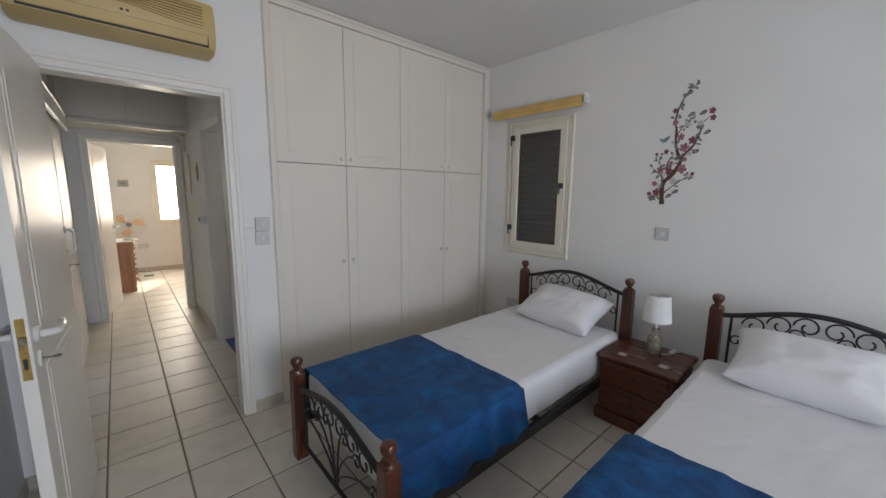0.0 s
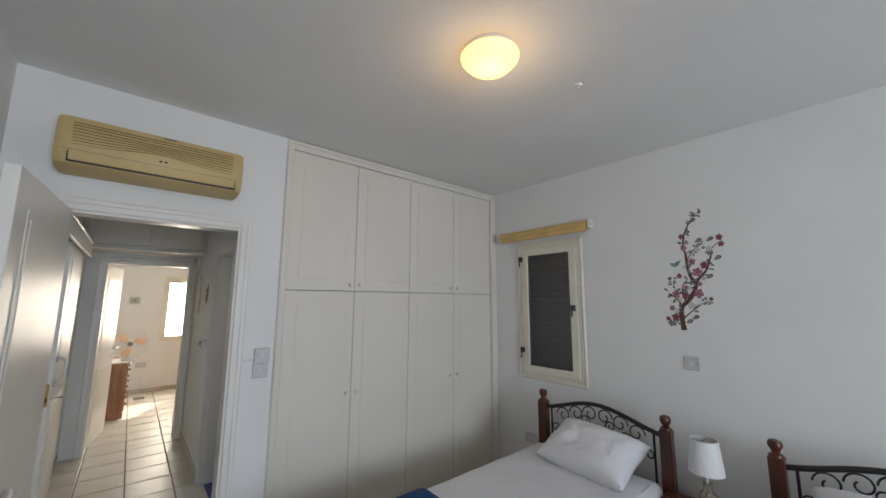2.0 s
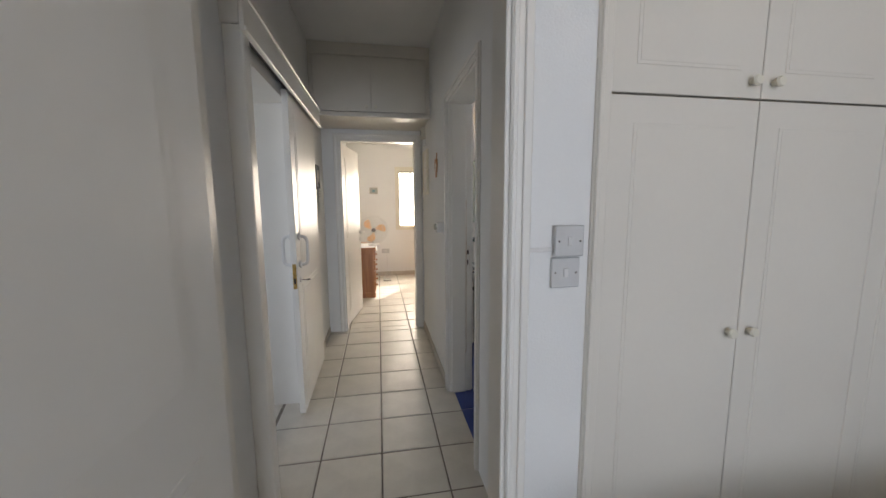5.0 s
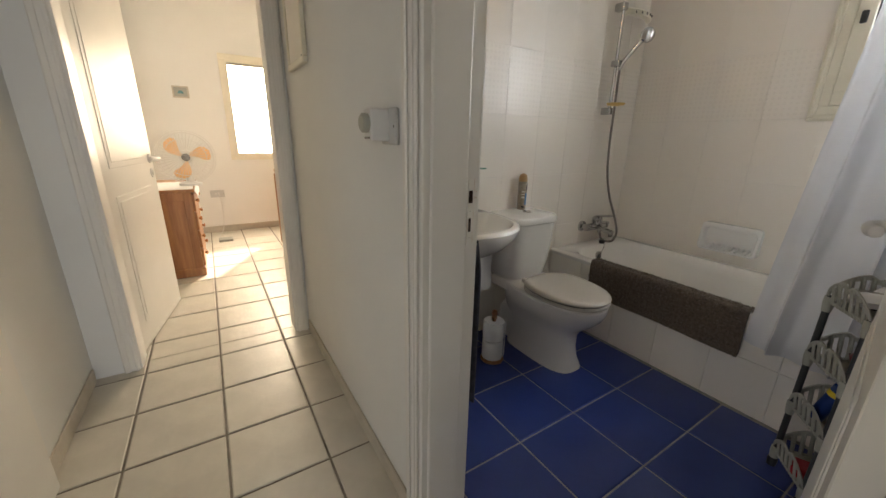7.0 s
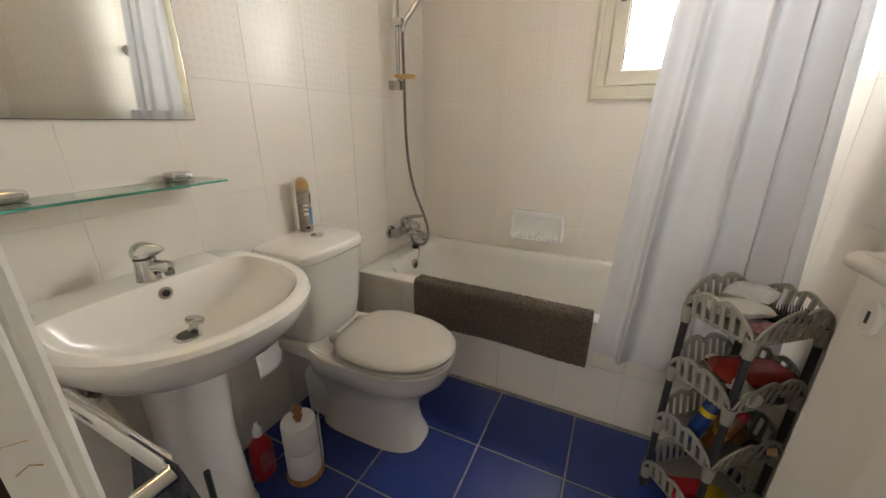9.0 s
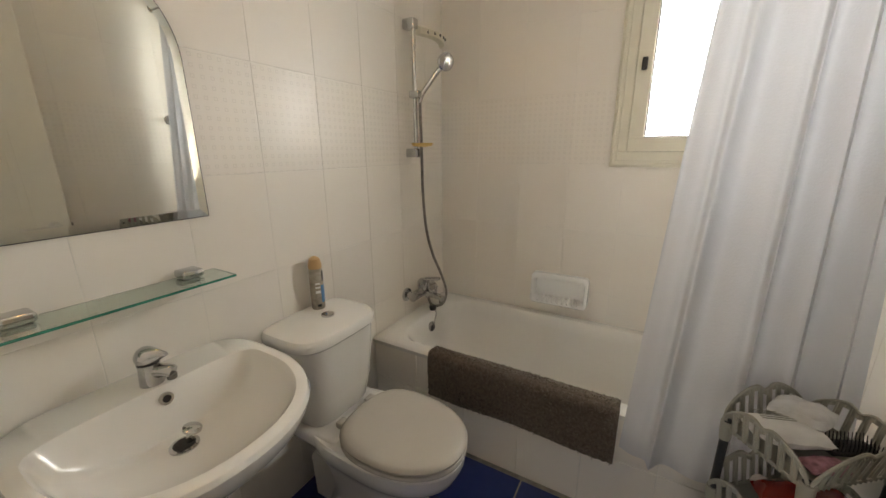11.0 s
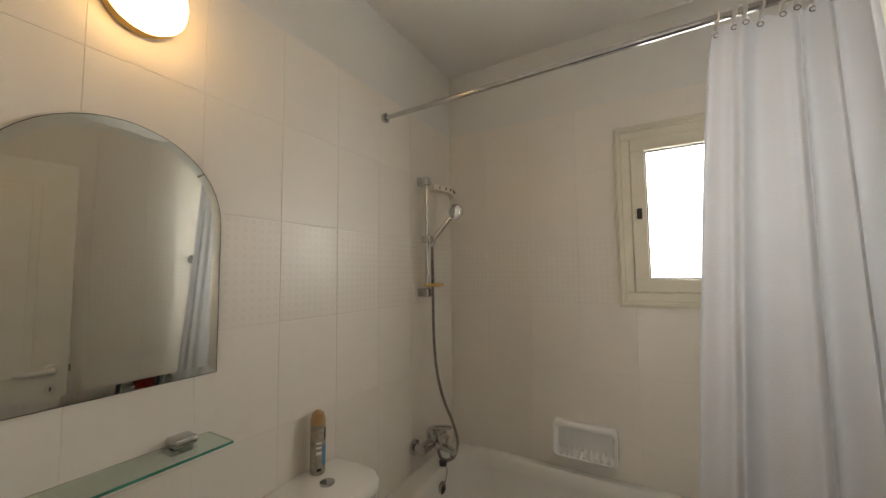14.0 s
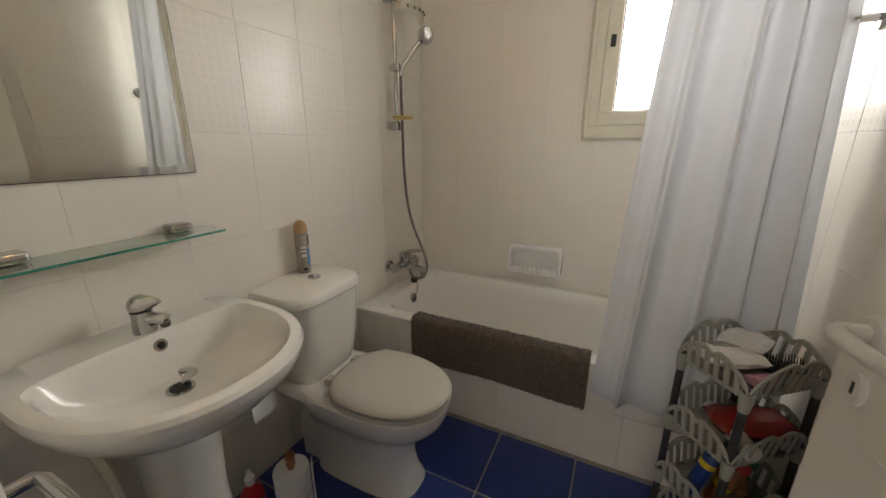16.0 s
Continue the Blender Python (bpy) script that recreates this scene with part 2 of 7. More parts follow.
def tube(points, r, seg=8, bm=None, closed=False, radii=None):
    """A round bar swept along points."""
    bm = bm or bmesh.new()
    pts = [Vector(p) for p in points]
    n = len(pts)
    rings = []
    prev = None
    for i, p in enumerate(pts):
        a = pts[(i - 1) % n] if closed or i else pts[0]
        b = pts[(i + 1) % n] if closed or i < n - 1 else pts[-1]
        d = (b - a).normalized()
        if prev is None:
            up = Vector((0, 0, 1)) if abs(d.z) < 0.9 else Vector((1, 0, 0))
            u = d.cross(up).normalized()
        else:
            u = (prev - d * prev.dot(d)).normalized()
        prev = u
        v = d.cross(u)
        rad = radii[i] if radii else r
        rings.append([bm.verts.new(p + (u * math.cos(2 * math.pi * k / seg) + v * math.sin(2 * math.pi * k / seg)) * rad) for k in range(seg)])
    pairs = list(zip(rings, rings[1:])) + ([(rings[-1], rings[0])] if closed else [])
    for a, b in pairs:
        for k in range(seg):
            bm.faces.new((a[k], a[(k + 1) % seg], b[(k + 1) % seg], b[k]))
    if not closed:
        bm.faces.new(rings[0][::-1])
        bm.faces.new(rings[-1])
    return bm


def smooth_line(pts, n=8):
    """Catmull-Rom through pts."""
    pts = [Vector(p) for p in pts]
    out = []
    for i in range(len(pts) - 1):
        p0, p1, p2, p3 = pts[max(i - 1, 0)], pts[i], pts[i + 1], pts[min(i + 2, len(pts) - 1)]
        for k in range(n):
            t = k / n
            out.append(0.5 * ((2 * p1) + (p2 - p0) * t + (2 * p0 - 5 * p1 + 4 * p2 - p3) * t * t + (3 * p1 - p0 - 3 * p2 + p3) * t ** 3))
    return out + [pts[-1]]


def loft(rings, bm=None, caps=(True, True)):
    """Skin between rings of equally many points."""
    bm = bm or bmesh.new()
    vr = [[bm.verts.new(p) for p in r] for r in rings]
    n = len(vr[0])
    for a, b in zip(vr, vr[1:]):
        for k in range(n):
            bm.faces.new((a[k], a[(k + 1) % n], b[(k + 1) % n], b[k]))
    if caps[0]:
        bm.faces.new(vr[0][::-1])
    if caps[1]:
        bm.faces.new(vr[-1])
    return bm


def sheet(fn, nu, nv, thick=0.0, bm=None):
    """A surface of nu x nv cells from fn(u, v), u and v in 0..1, made solid by thick."""
    bm = bm or bmesh.new()
    g = [[bm.verts.new(fn(i / nu, j / nv)) for j in range(nv + 1)] for i in range(nu + 1)]
    fs = [bm.faces.new((g[i][j], g[i + 1][j], g[i + 1][j + 1], g[i][j + 1])) for i in range(nu) for j in range(nv)]
    if thick:
        bmesh.ops.recalc_face_normals(bm, faces=fs)
        bmesh.ops.solidify(bm, geom=fs, thickness=thick)
    return bm


def plate(outline, y0, y1, bm=None):
    """A flat piece with the outline (x, z), from depth y0 to y1."""
    return loft([[(x, y0, z) for x, z in outline], [(x, y1, z) for x, z in outline]], bm)


def wall(name, x0, y0, x1, y1, z1=2.70, holes=(), z0=0.0, mat="wall", along='x'):
    """A wall of that footprint; holes: (from, to, sill, head) along its length. It is laid up in blocks round the holes."""
    bm = bmesh.new()
    a0, a1 = (x0, x1) if along == 'x' else (y0, y1)
    cuts = sorted({a0, a1, *(h[0] for h in holes), *(h[1] for h in holes)})

    def block(a, b, lo, hi):
        if hi - lo > 1e-4:
            (add_box(bm, a, y0, lo, b, y1, hi) if along == 'x' else add_box(bm, x0, a, lo, x1, b, hi))
    for a, b in zip(cuts, cuts[1:]):
        hs = [h for h in holes if h[0] <= a and h[1] >= b]
        z = z0
        for h in sorted(hs, key=lambda q: q[2]):
            block(a, b, z, h[2])
            z = h[3]
        block(a, b, z, z1)
    bmesh.ops.remove_doubles(bm, verts=bm.verts, dist=1e-5)
    return tagged(part(name, bm, mat), "", "wall", "", "structure")


TILE = 0.3265
TX, TY = -0.04, 2.385
E_X, W_X, N_Y = 2.66, -0.66, 2.085

# ---- large structure ----
bedroom_n = wall("wall_bedroom_north", W_X - 0.2, N_Y, 0.585, N_Y + 0.12, holes=[(-0.465, 0.330, 0.0, 2.045)])
tagged(bedroom_n, "white painted plaster wall with a doorway", "wall")
wall("wall_over_wardrobe", 0.585, N_Y + 0.60, E_X, N_Y + 0.70)
wall("wall_east", E_X, -4.75, E_X + 0.2, 8.25, holes=[(1.17, 1.76, 0.96, 2.11), (2.88, 3.50, 1.33, 2.11)], along='y')
wall("wall_bedroom_west", W_X - 0.2, -4.75, W_X, N_Y, along='y')
wall("wall_bedroom_south", W_X, -4.75, E_X, -4.60, holes=[(-0.50, 1.20, 0.35, 2.35)])
hall_e = wall("wall_hall_east", 0.45, N_Y + 0.12, 0.615, 5.20, holes=[(2.85, 3.625, 0.0, 2.045)], along='y')
hall_w = wall("wall_hall_west", -0.90, N_Y + 0.12, -0.565, 5.20, holes=[(2.74, 3.68, 0.0, 2.02)], along='y')
wall("wall_hall_north", -0.565, 5.06, 0.45, 5.20, holes=[(-0.40, 0.385, 0.0, 2.02)])
wall("wall_bath_north", 0.615, 4.50, E_X, 4.62)
wall("wall_bath_south", 0.615, 2.785, E_X, 2.80)
wall("wall_kitchen_south", -3.95, 2.0, -0.90, 2.15, holes=[(-3.05, -1.55, 0.9, 2.1)])
# unseen opening added for the west fill lamp
wall("wall_kitchen_west", -4.10, 2.0, -3.95, 8.25, holes=[(2.50, 4.20, 0.1, 2.1)], along='y')
wall("wall_kitchen_north", -3.95, 8.10, -0.71, 8.25)
wall("wall_far_west", -0.71, 5.20, -0.56, 8.10, along='y')
wall("wall_far_room_south_piece", 0.615, 5.06, E_X, 5.20)
# the second hole is unseen, added to let sun reach the floor
wall("wall_far_north", -0.56, 8.05, E_X, 8.25, holes=[(0.355, 1.05, 0.92, 1.965), (1.50, 2.42, 0.92, 1.66)])


def ceiling(name, x0, y0, x1, y1, z=2.70):
    tagged(part(name, box(x0, y0, z, x1, y1, z + 0.12), "ceiling"), "off-white painted ceiling", "ceiling", "", "structure")


ceiling("ceiling_bedroom", W_X - 0.2, -4.75, E_X + 0.2, N_Y + 0.70)
ceiling("ceiling_hall_and_bath", -0.90, N_Y + 0.70, E_X + 0.2, 5.20)
ceiling("ceiling_far_room", -0.71, 5.20, E_X + 0.2, 8.25)
ceiling("ceiling_kitchen", -4.10, 2.0, -0.90, 5.20)
ceiling("ceiling_kitchen_end", -4.10, 5.20, -0.71, 8.25)


def decor_tile_material():
    """The wall tile with rows of small raised squares, which show only in the gloss."""
    m = material("embossed_wall_tile", (0.84, 0.795, 0.73), 0.17, var=0.004, scale=3, vary=0.012)
    nt = m.node_tree
    b = nt.nodes["Principled BSDF"]
    geo = nt.nodes.new("ShaderNodeNewGeometry")
    sep = nt.nodes.new("ShaderNodeSeparateXYZ")
    nt.links.new(geo.outputs["Position"], sep.inputs[0])
    sm = nt.nodes.new("ShaderNodeMath")
    sm.operation = 'ADD'
    nt.links.new(sep.outputs[0], sm.inputs[0])
    nt.links.new(sep.outputs[1], sm.inputs[1])
    off = []
    for src in (sm.outputs[0], sep.outputs[2]):
        k = nt.nodes.new("ShaderNodeMath")
        k.operation = 'PINGPONG'
        nt.links.new(src, k.inputs[0])
        k.inputs[1].default_value = 0.0135
        off.append(k)
    mx = nt.nodes.new("ShaderNodeMath")
    mx.operation = 'MAXIMUM'
    nt.links.new(off[0].outputs[0], mx.inputs[0])
    nt.links.new(off[1].outputs[0], mx.inputs[1])
    rim = nt.nodes.new("ShaderNodeMath")
    rim.operation = 'COMPARE'
    nt.links.new(mx.outputs[0], rim.inputs[0])
    rim.inputs[1].default_value, rim.inputs[2].default_value = 0.0044, 0.0011
    rough = nt.nodes.new("ShaderNodeMapRange")
    rough.inputs[3].default_value, rough.inputs[4].default_value = 0.36, 0.12
    nt.links.new(rim.outputs[0], rough.inputs[0])
    nt.links.new(rough.outputs[0], b.inputs["Roughness"])
    spec = nt.nodes.new("ShaderNodeMapRange")
    spec.inputs[3].default_value, spec.inputs[4].default_value = 0.5, 1.0
    nt.links.new(rim.outputs[0], spec.inputs[0])
    nt.links.new(spec.outputs[0], b.inputs["Specular IOR Level"])
    bp = nt.nodes.new("ShaderNodeBump")
    bp.inputs["Strength"].default_value, bp.inputs["Distance"].default_value = 0.12, 0.001
    nt.links.new(rim.outputs[0], bp.inputs["Height"])
    nt.links.new(bp.outputs[0], b.inputs["Normal"])
    return m


M["decor_tile"] = decor_tile_material()

# ---- doors and windows ----


def frame_pieces(host, along, a0, a1, head, f0, f1, faces=(1, 1), t=0.020, w=0.062, mat="gloss"):
    """Lining and stepped architraves of a doorway. along: axis of the wall; f0, f1: its two faces."""
    def bx(a, b, c, d, e, f, bevel=0.003):
        return box(a, c, e, b, d, f, bevel, 1) if along == 'x' else box(c, a, e, d, b, f, bevel, 1)
    part("lining", bx(a0, a0 + t, f0 + 0.001, f1 - 0.001, 0, head), mat, host)
    part("lining", bx(a1 - t, a1, f0 + 0.001, f1 - 0.001, 0, head), mat, host)
    part("lining", bx(a0 + t, a1 - t, f0 + 0.001, f1 - 0.001, head - t, head), mat, host)
    for k, (f, s) in enumerate(((f0, -1), (f1, 1))):
        if not faces[k]:
            continue
        lo, hi = a0 + t * 0.4, a1 - t * 0.4
        top = head - t * 0.4
        steps = ((0.0, 0.011, 0.0, w), (0.011, 0.019, w * 0.55, w * 0.38), (0.011, 0.015, w * 0.06, w * 0.22))
        for (d0, d1, inset, wide) in steps[:1] if faces[k] == 2 else steps:
            p, q = sorted((f + s * d0, f + s * d1))
            o, i = inset + wide, inset
            part("architrave", bx(lo - o, lo - i, p, q, 0, top + o), mat, host)
            part("architrave", bx(hi + i, hi + o, p, q, 0, top + o), mat, host)
            part("architrave", bx(lo - i, hi + i, p, q, top + i, top + o), mat, host)


def lever_handle(leaf, x, z, side, face, mat="plastic", way=-1, key=True):
    """Rounded white lever with its rosette, drawn in the leaf's axes; way: towards the hinge (-1) or the edge."""
    h = bag("handle", lathe([(0.028, 0), (0.028, 0.006), (0.024, 0.011), (0.013, 0.013), (0.0125, 0.050)], 16, (x, face, z), 'y'), mat, leaf, smooth=True)
    if side < 0:
        h.scale = (1, -1, 1)
        h.location = (0, 2 * face, 0)
    y = face + side * 0.052
    bend = smooth_line([(x, face + side * 0.030, z), (x + way * 0.002, y - side * 0.006, z), (x + way * 0.014, y + side * 0.002, z), (x + way * 0.045, y + side * 0.004, z + 0.001),
                        (x + way * 0.085, y + side * 0.001, z), (x + way * 0.118, y - side * 0.006, z + 0.003), (x + way * 0.126, y - side * 0.008, z + 0.004)], 6)
    n = len(bend)
    bag("lever", tube(bend, 0.0125, 14, radii=[0.0125 if k < n - 4 else 0.0125 * (1 - ((k - n + 5) / 4.6) ** 2) ** 0.5 for k in range(n)]), mat, leaf, smooth=True)
    oval = lambda k, d: [(x + 0.019 * k * math.cos(a), face + side * d, z - 0.090 + 0.029 * k * math.sin(a)) for a in [i * math.pi / 14 for i in range(28)]]
    bag("escutcheon", loft([oval(1.0, 0.0), oval(1.0, 0.004), oval(0.86, 0.0075)]), mat, leaf, smooth=True)
    bag("keyhole", box(x - 0.003, min(face + side * 0.005, face + side * 0.0082), z - 0.100, x + 0.003, max(face + side * 0.005, face + side * 0.0082), z - 0.080), "black", leaf)


def door_leaf(name, hinge, turn, width, height, label, handle_z=1.0, lift=0.008, thick=0.04, sides=(1, -1), latch=True, key_side=0):
    """A white panelled leaf. In its own axes it runs from the hinge along x, with its faces at y = 0 and y = thick."""
    d = thing(name, label, "door", (hinge[0], hinge[1], lift), turn, "", "structure")
    leaf = bag("leaf", box(0, 0, 0, width, thick, height, 0.002, 1), "gloss", d)
    m = 0.125
    for y0, y1 in ((-0.0025, 0.001), (thick - 0.001, thick + 0.0025)):
        for z0, z1 in ((0.14, 0.84), (0.98, height - 0.12)):
            bag("panel", box(m, y0, z0, width - m, y1, z1, 0.0015, 1), "gloss", leaf)
            bag("panel_field", box(m + 0.03, y0 - (0.002 if y0 < 0 else -0.003), z0 + 0.03, width - m - 0.03, y1 + (0.002 if y0 > 0 else -0.001), z1 - 0.03, 0.0015, 1), "gloss", leaf)
    for s in sides:
        lever_handle(d, width - 0.060, handle_z, s, thick if s > 0 else 0.0)
    if latch:
        bag("latch_plate", box(width - 0.001, 0.009, handle_z - 0.14, width + 0.0015, thick - 0.009, handle_z + 0.075), "brass", d, "tarnished brass latch plate")
        bag("latch", box(width, 0.013, handle_z - 0.02, width + 0.010, thick - 0.013, handle_z + 0.012, 0.002, 1), "steel", d)
        bag("bolt", box(width, 0.015, handle_z - 0.10, width + 0.003, thick - 0.015, handle_z - 0.065), "black", d)
    if key_side:
        f = thick if key_side > 0 else 0.0
        k = bag("key", tube([(width - 0.060, f, handle_z - 0.090), (width - 0.060, f + key_side * 0.035, handle_z - 0.090)], 0.003, 8), "steel", d, "steel key in the lock")
        bag("bow", tube([(width - 0.060 + 0.0105 * math.cos(a), f + key_side * (0.043 + 0.010 * math.sin(a)), handle_z - 0.090) for a in [i * math.pi / 7 for i in range(14)]], 0.0028, 6, closed=True), "steel", k)
    for hz in (0.24, height * 0.5, height - 0.22):
        hg = bag("hinge", lathe([(0.0075, hz - 0.045), (0.0075, hz + 0.045)], 10, (-0.004, 0.0, 0)), "brass", d, "brass hinge", smooth=True)
        bag("hinge_flap", box(-0.0015, 0.0, hz - 0.045, 0.0, 0.03, hz + 0.045), "brass", hg)
    return d


fr = thing("door_frame_bedroom", "white gloss painted door frame with stepped architrave", "door frame", kind="structure")
frame_pieces(fr, 'x', -0.465, 0.330, 2.045, N_Y, N_Y + 0.12)
door_leaf("door_1", (-0.443, 2.066), -93.8, 0.755, 2.02, "open white gloss panelled bedroom door with a key", 0.975, key_side=1)

M["strike_dark"] = material("raw_wood_hole", (0.05, 0.025, 0.012), 0.9, tint=(0.012, 0.006, 0.004), scale=60)
M["tan_stain"] = material("worn_varnish", (0.45, 0.24, 0.07), 0.7, tint=(0.72, 0.66, 0.55), scale=18)
fr = thing("door_frame_bathroom", "cream painted bathroom door frame with worn strike holes", "door frame", kind="structure")
frame_pieces(fr, 'y', 2.85, 3.625, 2.045, 0.45, 0.615, (1, 2), w=0.052)
part("stop", box(0.470, 3.594, 0, 0.572, 3.6055, 2.02, 0.004, 2), "gloss", fr)
part("worn_edge", box(0.5735, 3.6030, 0.30, 0.5765, 3.6042, 1.40), "tan_stain", fr, "orange-brown worn paint edge")
for x0, x1, z0, z1 in ((0.581, 0.594, 1.015, 1.046), (0.583, 0.591, 0.942, 0.977)):
    part("strike_hole", box(x0, 3.6030, z0, x1, 3.6040, z1), "strike_dark", fr, "rough chiselled strike hole")
strike = part("strike_plate", box(0.5785, 3.6022, 1.046, 0.5965, 3.6046, 1.073, 0.0006, 1), "gloss", fr, "painted-over strike plate")
for q in ((0.5785, 0.977, 0.5965, 1.015), (0.5785, 0.905, 0.5965, 0.942), (0.5785, 1.015, 0.581, 1.046), (0.594, 1.015, 0.5965, 1.046), (0.5785, 0.942, 0.583, 0.977), (0.591, 0.942, 0.5965, 0.977)):
    part("plate_piece", box(q[0], 3.6022, q[1], q[2], 3.6046, q[3]), "gloss", strike)
for z in (0.995, 0.927):
    sw = part("screw", lathe([(0.0032, 0), (0.0030, -0.0008), (0.0022, -0.0004)], 12, (0.587, 3.6022, z), 'y'), "gloss", strike)
    part("screw_slot", box(0.5855, 3.6010, z - 0.0005, 0.5885, 3.6016, z + 0.0005), "steel", sw)
for pts in (((0.597, 1.073), (0.5985, 1.060), (0.5975, 1.046), (0.606, 1.043)), ((0.5975, 1.010), (0.5985, 0.985), (0.5972, 0.950), (0.5985, 0.915)), ((0.598, 1.028), (0.603, 1.030), (0.607, 1.026))):
    part("paint_crack", tube([(x, 3.6040, z) for x, z in pts], 0.0004, 4), "tan_stain", fr, "cracked paint line")
door_leaf("door_2", (0.622, 2.873), 6.2, 0.735, 2.02, "open cream bathroom door with a white lever handle", 0.995)

fr = thing("door_frame_far_room", "cream painted door frame at the end of the hall", "door frame", kind="structure")
frame_pieces(fr, 'x', -0.40, 0.385, 2.02, 5.06, 5.20)
door_leaf("door_3", (-0.394, 5.195), 79.5, 0.755, 1.985, "open white gloss panelled door with brass hinges", 1.0)

# sliding door of the kitchen
sl = thing("sliding_door", "white gloss sliding door with two white pull handles, half open", "door", (-0.5640, 3.50, 0.012), 90, "", "structure")
leaf = bag("leaf", box(0, -0.036, 0, 0.86, 0.0, 2.03, 0.002, 1), "gloss", sl)
for z0, z1 in ((0.12, 0.84), (0.98, 1.92)):
    bag("panel", box(0.12, -0.0385, z0, 0.74, -0.035, z1, 0.0015, 1), "gloss", leaf)
    bag("panel_field", box(0.15, -0.0405, z0 + 0.03, 0.71, -0.037, z1 - 0.03, 0.0015, 1), "gloss", leaf)
for f, s, hx in ((-0.036, -1, 0.062), (0.0, 1, 0.058)):
    ph = bag("pull_handle", tube(smooth_line([(hx, f, 1.157), (hx, f + s * 0.03, 1.157), (hx, f + s * 0.052, 1.137), (hx, f + s * 0.055, 1.07),
                                              (hx, f + s * 0.052, 0.999), (hx, f + s * 0.03, 0.979), (hx, f, 0.979)], 5), 0.0105, 10), "plastic", sl, "white plastic pull handle", smooth=True)
    for z in (1.157, 0.979):
        bag("rosette", lathe([(0.024, 0), (0.024, 0.010), (0.017, 0.016)], 16, (hx, f if s > 0 else f - 0.016, z), 'y'), "plastic", ph, smooth=True)
bag("latch_plate", box(-0.0015, -0.029, 0.834, 0.001, -0.007, 0.991), "brass", sl, "brass hook-lock plate")
bag("hook", box(-0.003, -0.023, 0.865, 0.0, -0.013, 0.90), "black", sl)
bag("escutcheon", lathe([(0.017, 0), (0.017, 0.010)], 14, (0.062, -0.046, 0.880), 'y'), "plastic", sl, smooth=True)
k = bag("key", tube([(0.062, -0.04, 0.880), (0.062, -0.078, 0.880)], 0.003, 8), "steel", sl, "steel key in the lock")
bag("bow", tube([(0.062 + 0.0115 * math.cos(a), -0.087 + 0.011 * math.sin(a), 0.880) for a in [i * math.pi / 7 for i in range(14)]], 0.0036, 6, closed=True), "steel", k)

kf = thing("door_frame_kitchen", "white gloss jamb and pelmet of the sliding kitchen door", "door frame", kind="structure")
part("jamb", box(-0.90, 2.74, 0, -0.565, 2.762, 2.02), "gloss", kf)
part("jamb", box(-0.905, 3.658, 0, -0.566, 3.68, 2.02, 0.002, 1), "gloss", kf)
part("head", box(-0.90, 2.762, 1.998, -0.565, 3.658, 2.02), "gloss", kf)
part("post", box(-0.565, 2.675, 0, -0.495, 2.752, 2.03, 0.004, 1), "gloss", kf)
pm = part("pelmet", box(-0.500, 2.66, 2.005, -0.482, 4.44, 2.15, 0.003, 1), "gloss", kf)
part("pelmet_top", box(-0.564, 2.66, 2.132, -0.475, 4.44, 2.152, 0.003, 1), "gloss", pm)
part("pelmet_end", box(-0.564, 2.66, 2.03, -0.500, 2.675, 2.132), "gloss", pm)
part("pelmet_bead", box(-0.482, 2.66, 2.003, -0.474, 4.44, 2.022, 0.003, 1), "gloss", pm)
part("track", box(-0.552, 2.68, 2.058, -0.512, 4.43, 2.10), "black", kf, "dark sliding track")

# bedroom window with a closed shutter behind it
wy0, wy1, wz0, wz1 = 1.135, 1.795, 0.925, 2.145


def window_frame(host, x, y0, y1, z0, z1, wide, depth, mat="frame", name="frame"):
    for q in ((y0, z0, y1, z0 + wide), (y0, z1 - wide, y1, z1), (y0, z0 + wide, y0 + wide, z1 - wide), (y1 - wide, z0 + wide, y1, z1 - wide)):
        part(name, box(x, q[0], q[1], x + depth, q[2], q[3], 0.003, 1), mat, host)


win = thing("window_1", "narrow cream aluminium casement window with a dark closed shutter", "window", kind="structure")
window_frame(win, E_X - 0.012, wy0, wy1, wz0, wz1, 0.030, 0.012, name="trim")
window_frame(win, E_X - 0.020, wy0 + 0.006, wy1 - 0.006, wz0 + 0.006, wz1 - 0.006, 0.012, 0.009, name="trim")
window_frame(win, E_X - 0.016, wy0 + 0.030, wy1 - 0.030, wz0 + 0.030, wz1 - 0.030, 0.024, 0.09)
sash = thing("sash", "", "")
sash.parent = win
window_frame(sash, E_X - 0.028, wy0 + 0.056, wy1 - 0.056, wz0 + 0.056, wz1 - 0.056, 0.062, 0.05, name="sash_bar")
window_frame(sash, E_X - 0.012, wy0 + 0.117, wy1 - 0.117, wz0 + 0.117, wz1 - 0.117, 0.008, 0.02, "black", "gasket")
pane = part("pane", box(E_X - 0.004, wy0 + 0.12, wz0 + 0.12, E_X + 0.002, wy1 - 0.12, wz1 - 0.12), "glass", win)
sh = part("shutter", box(E_X + 0.075, wy0 + 0.04, wz0 + 0.04, E_X + 0.085, wy1 - 0.04, wz1 - 0.04), "shutter", win, "dark closed louvred shutter")
for i in range(22):
    z = wz0 + 0.08 + i * 0.049
    part("slat", loft([[(E_X + 0.062, y, z), (E_X + 0.076, y, z + 0.030), (E_X + 0.073, y, z + 0.034), (E_X + 0.058, y, z + 0.004)] for y in (wy0 + 0.06, wy1 - 0.06)]), "shutter", sh)
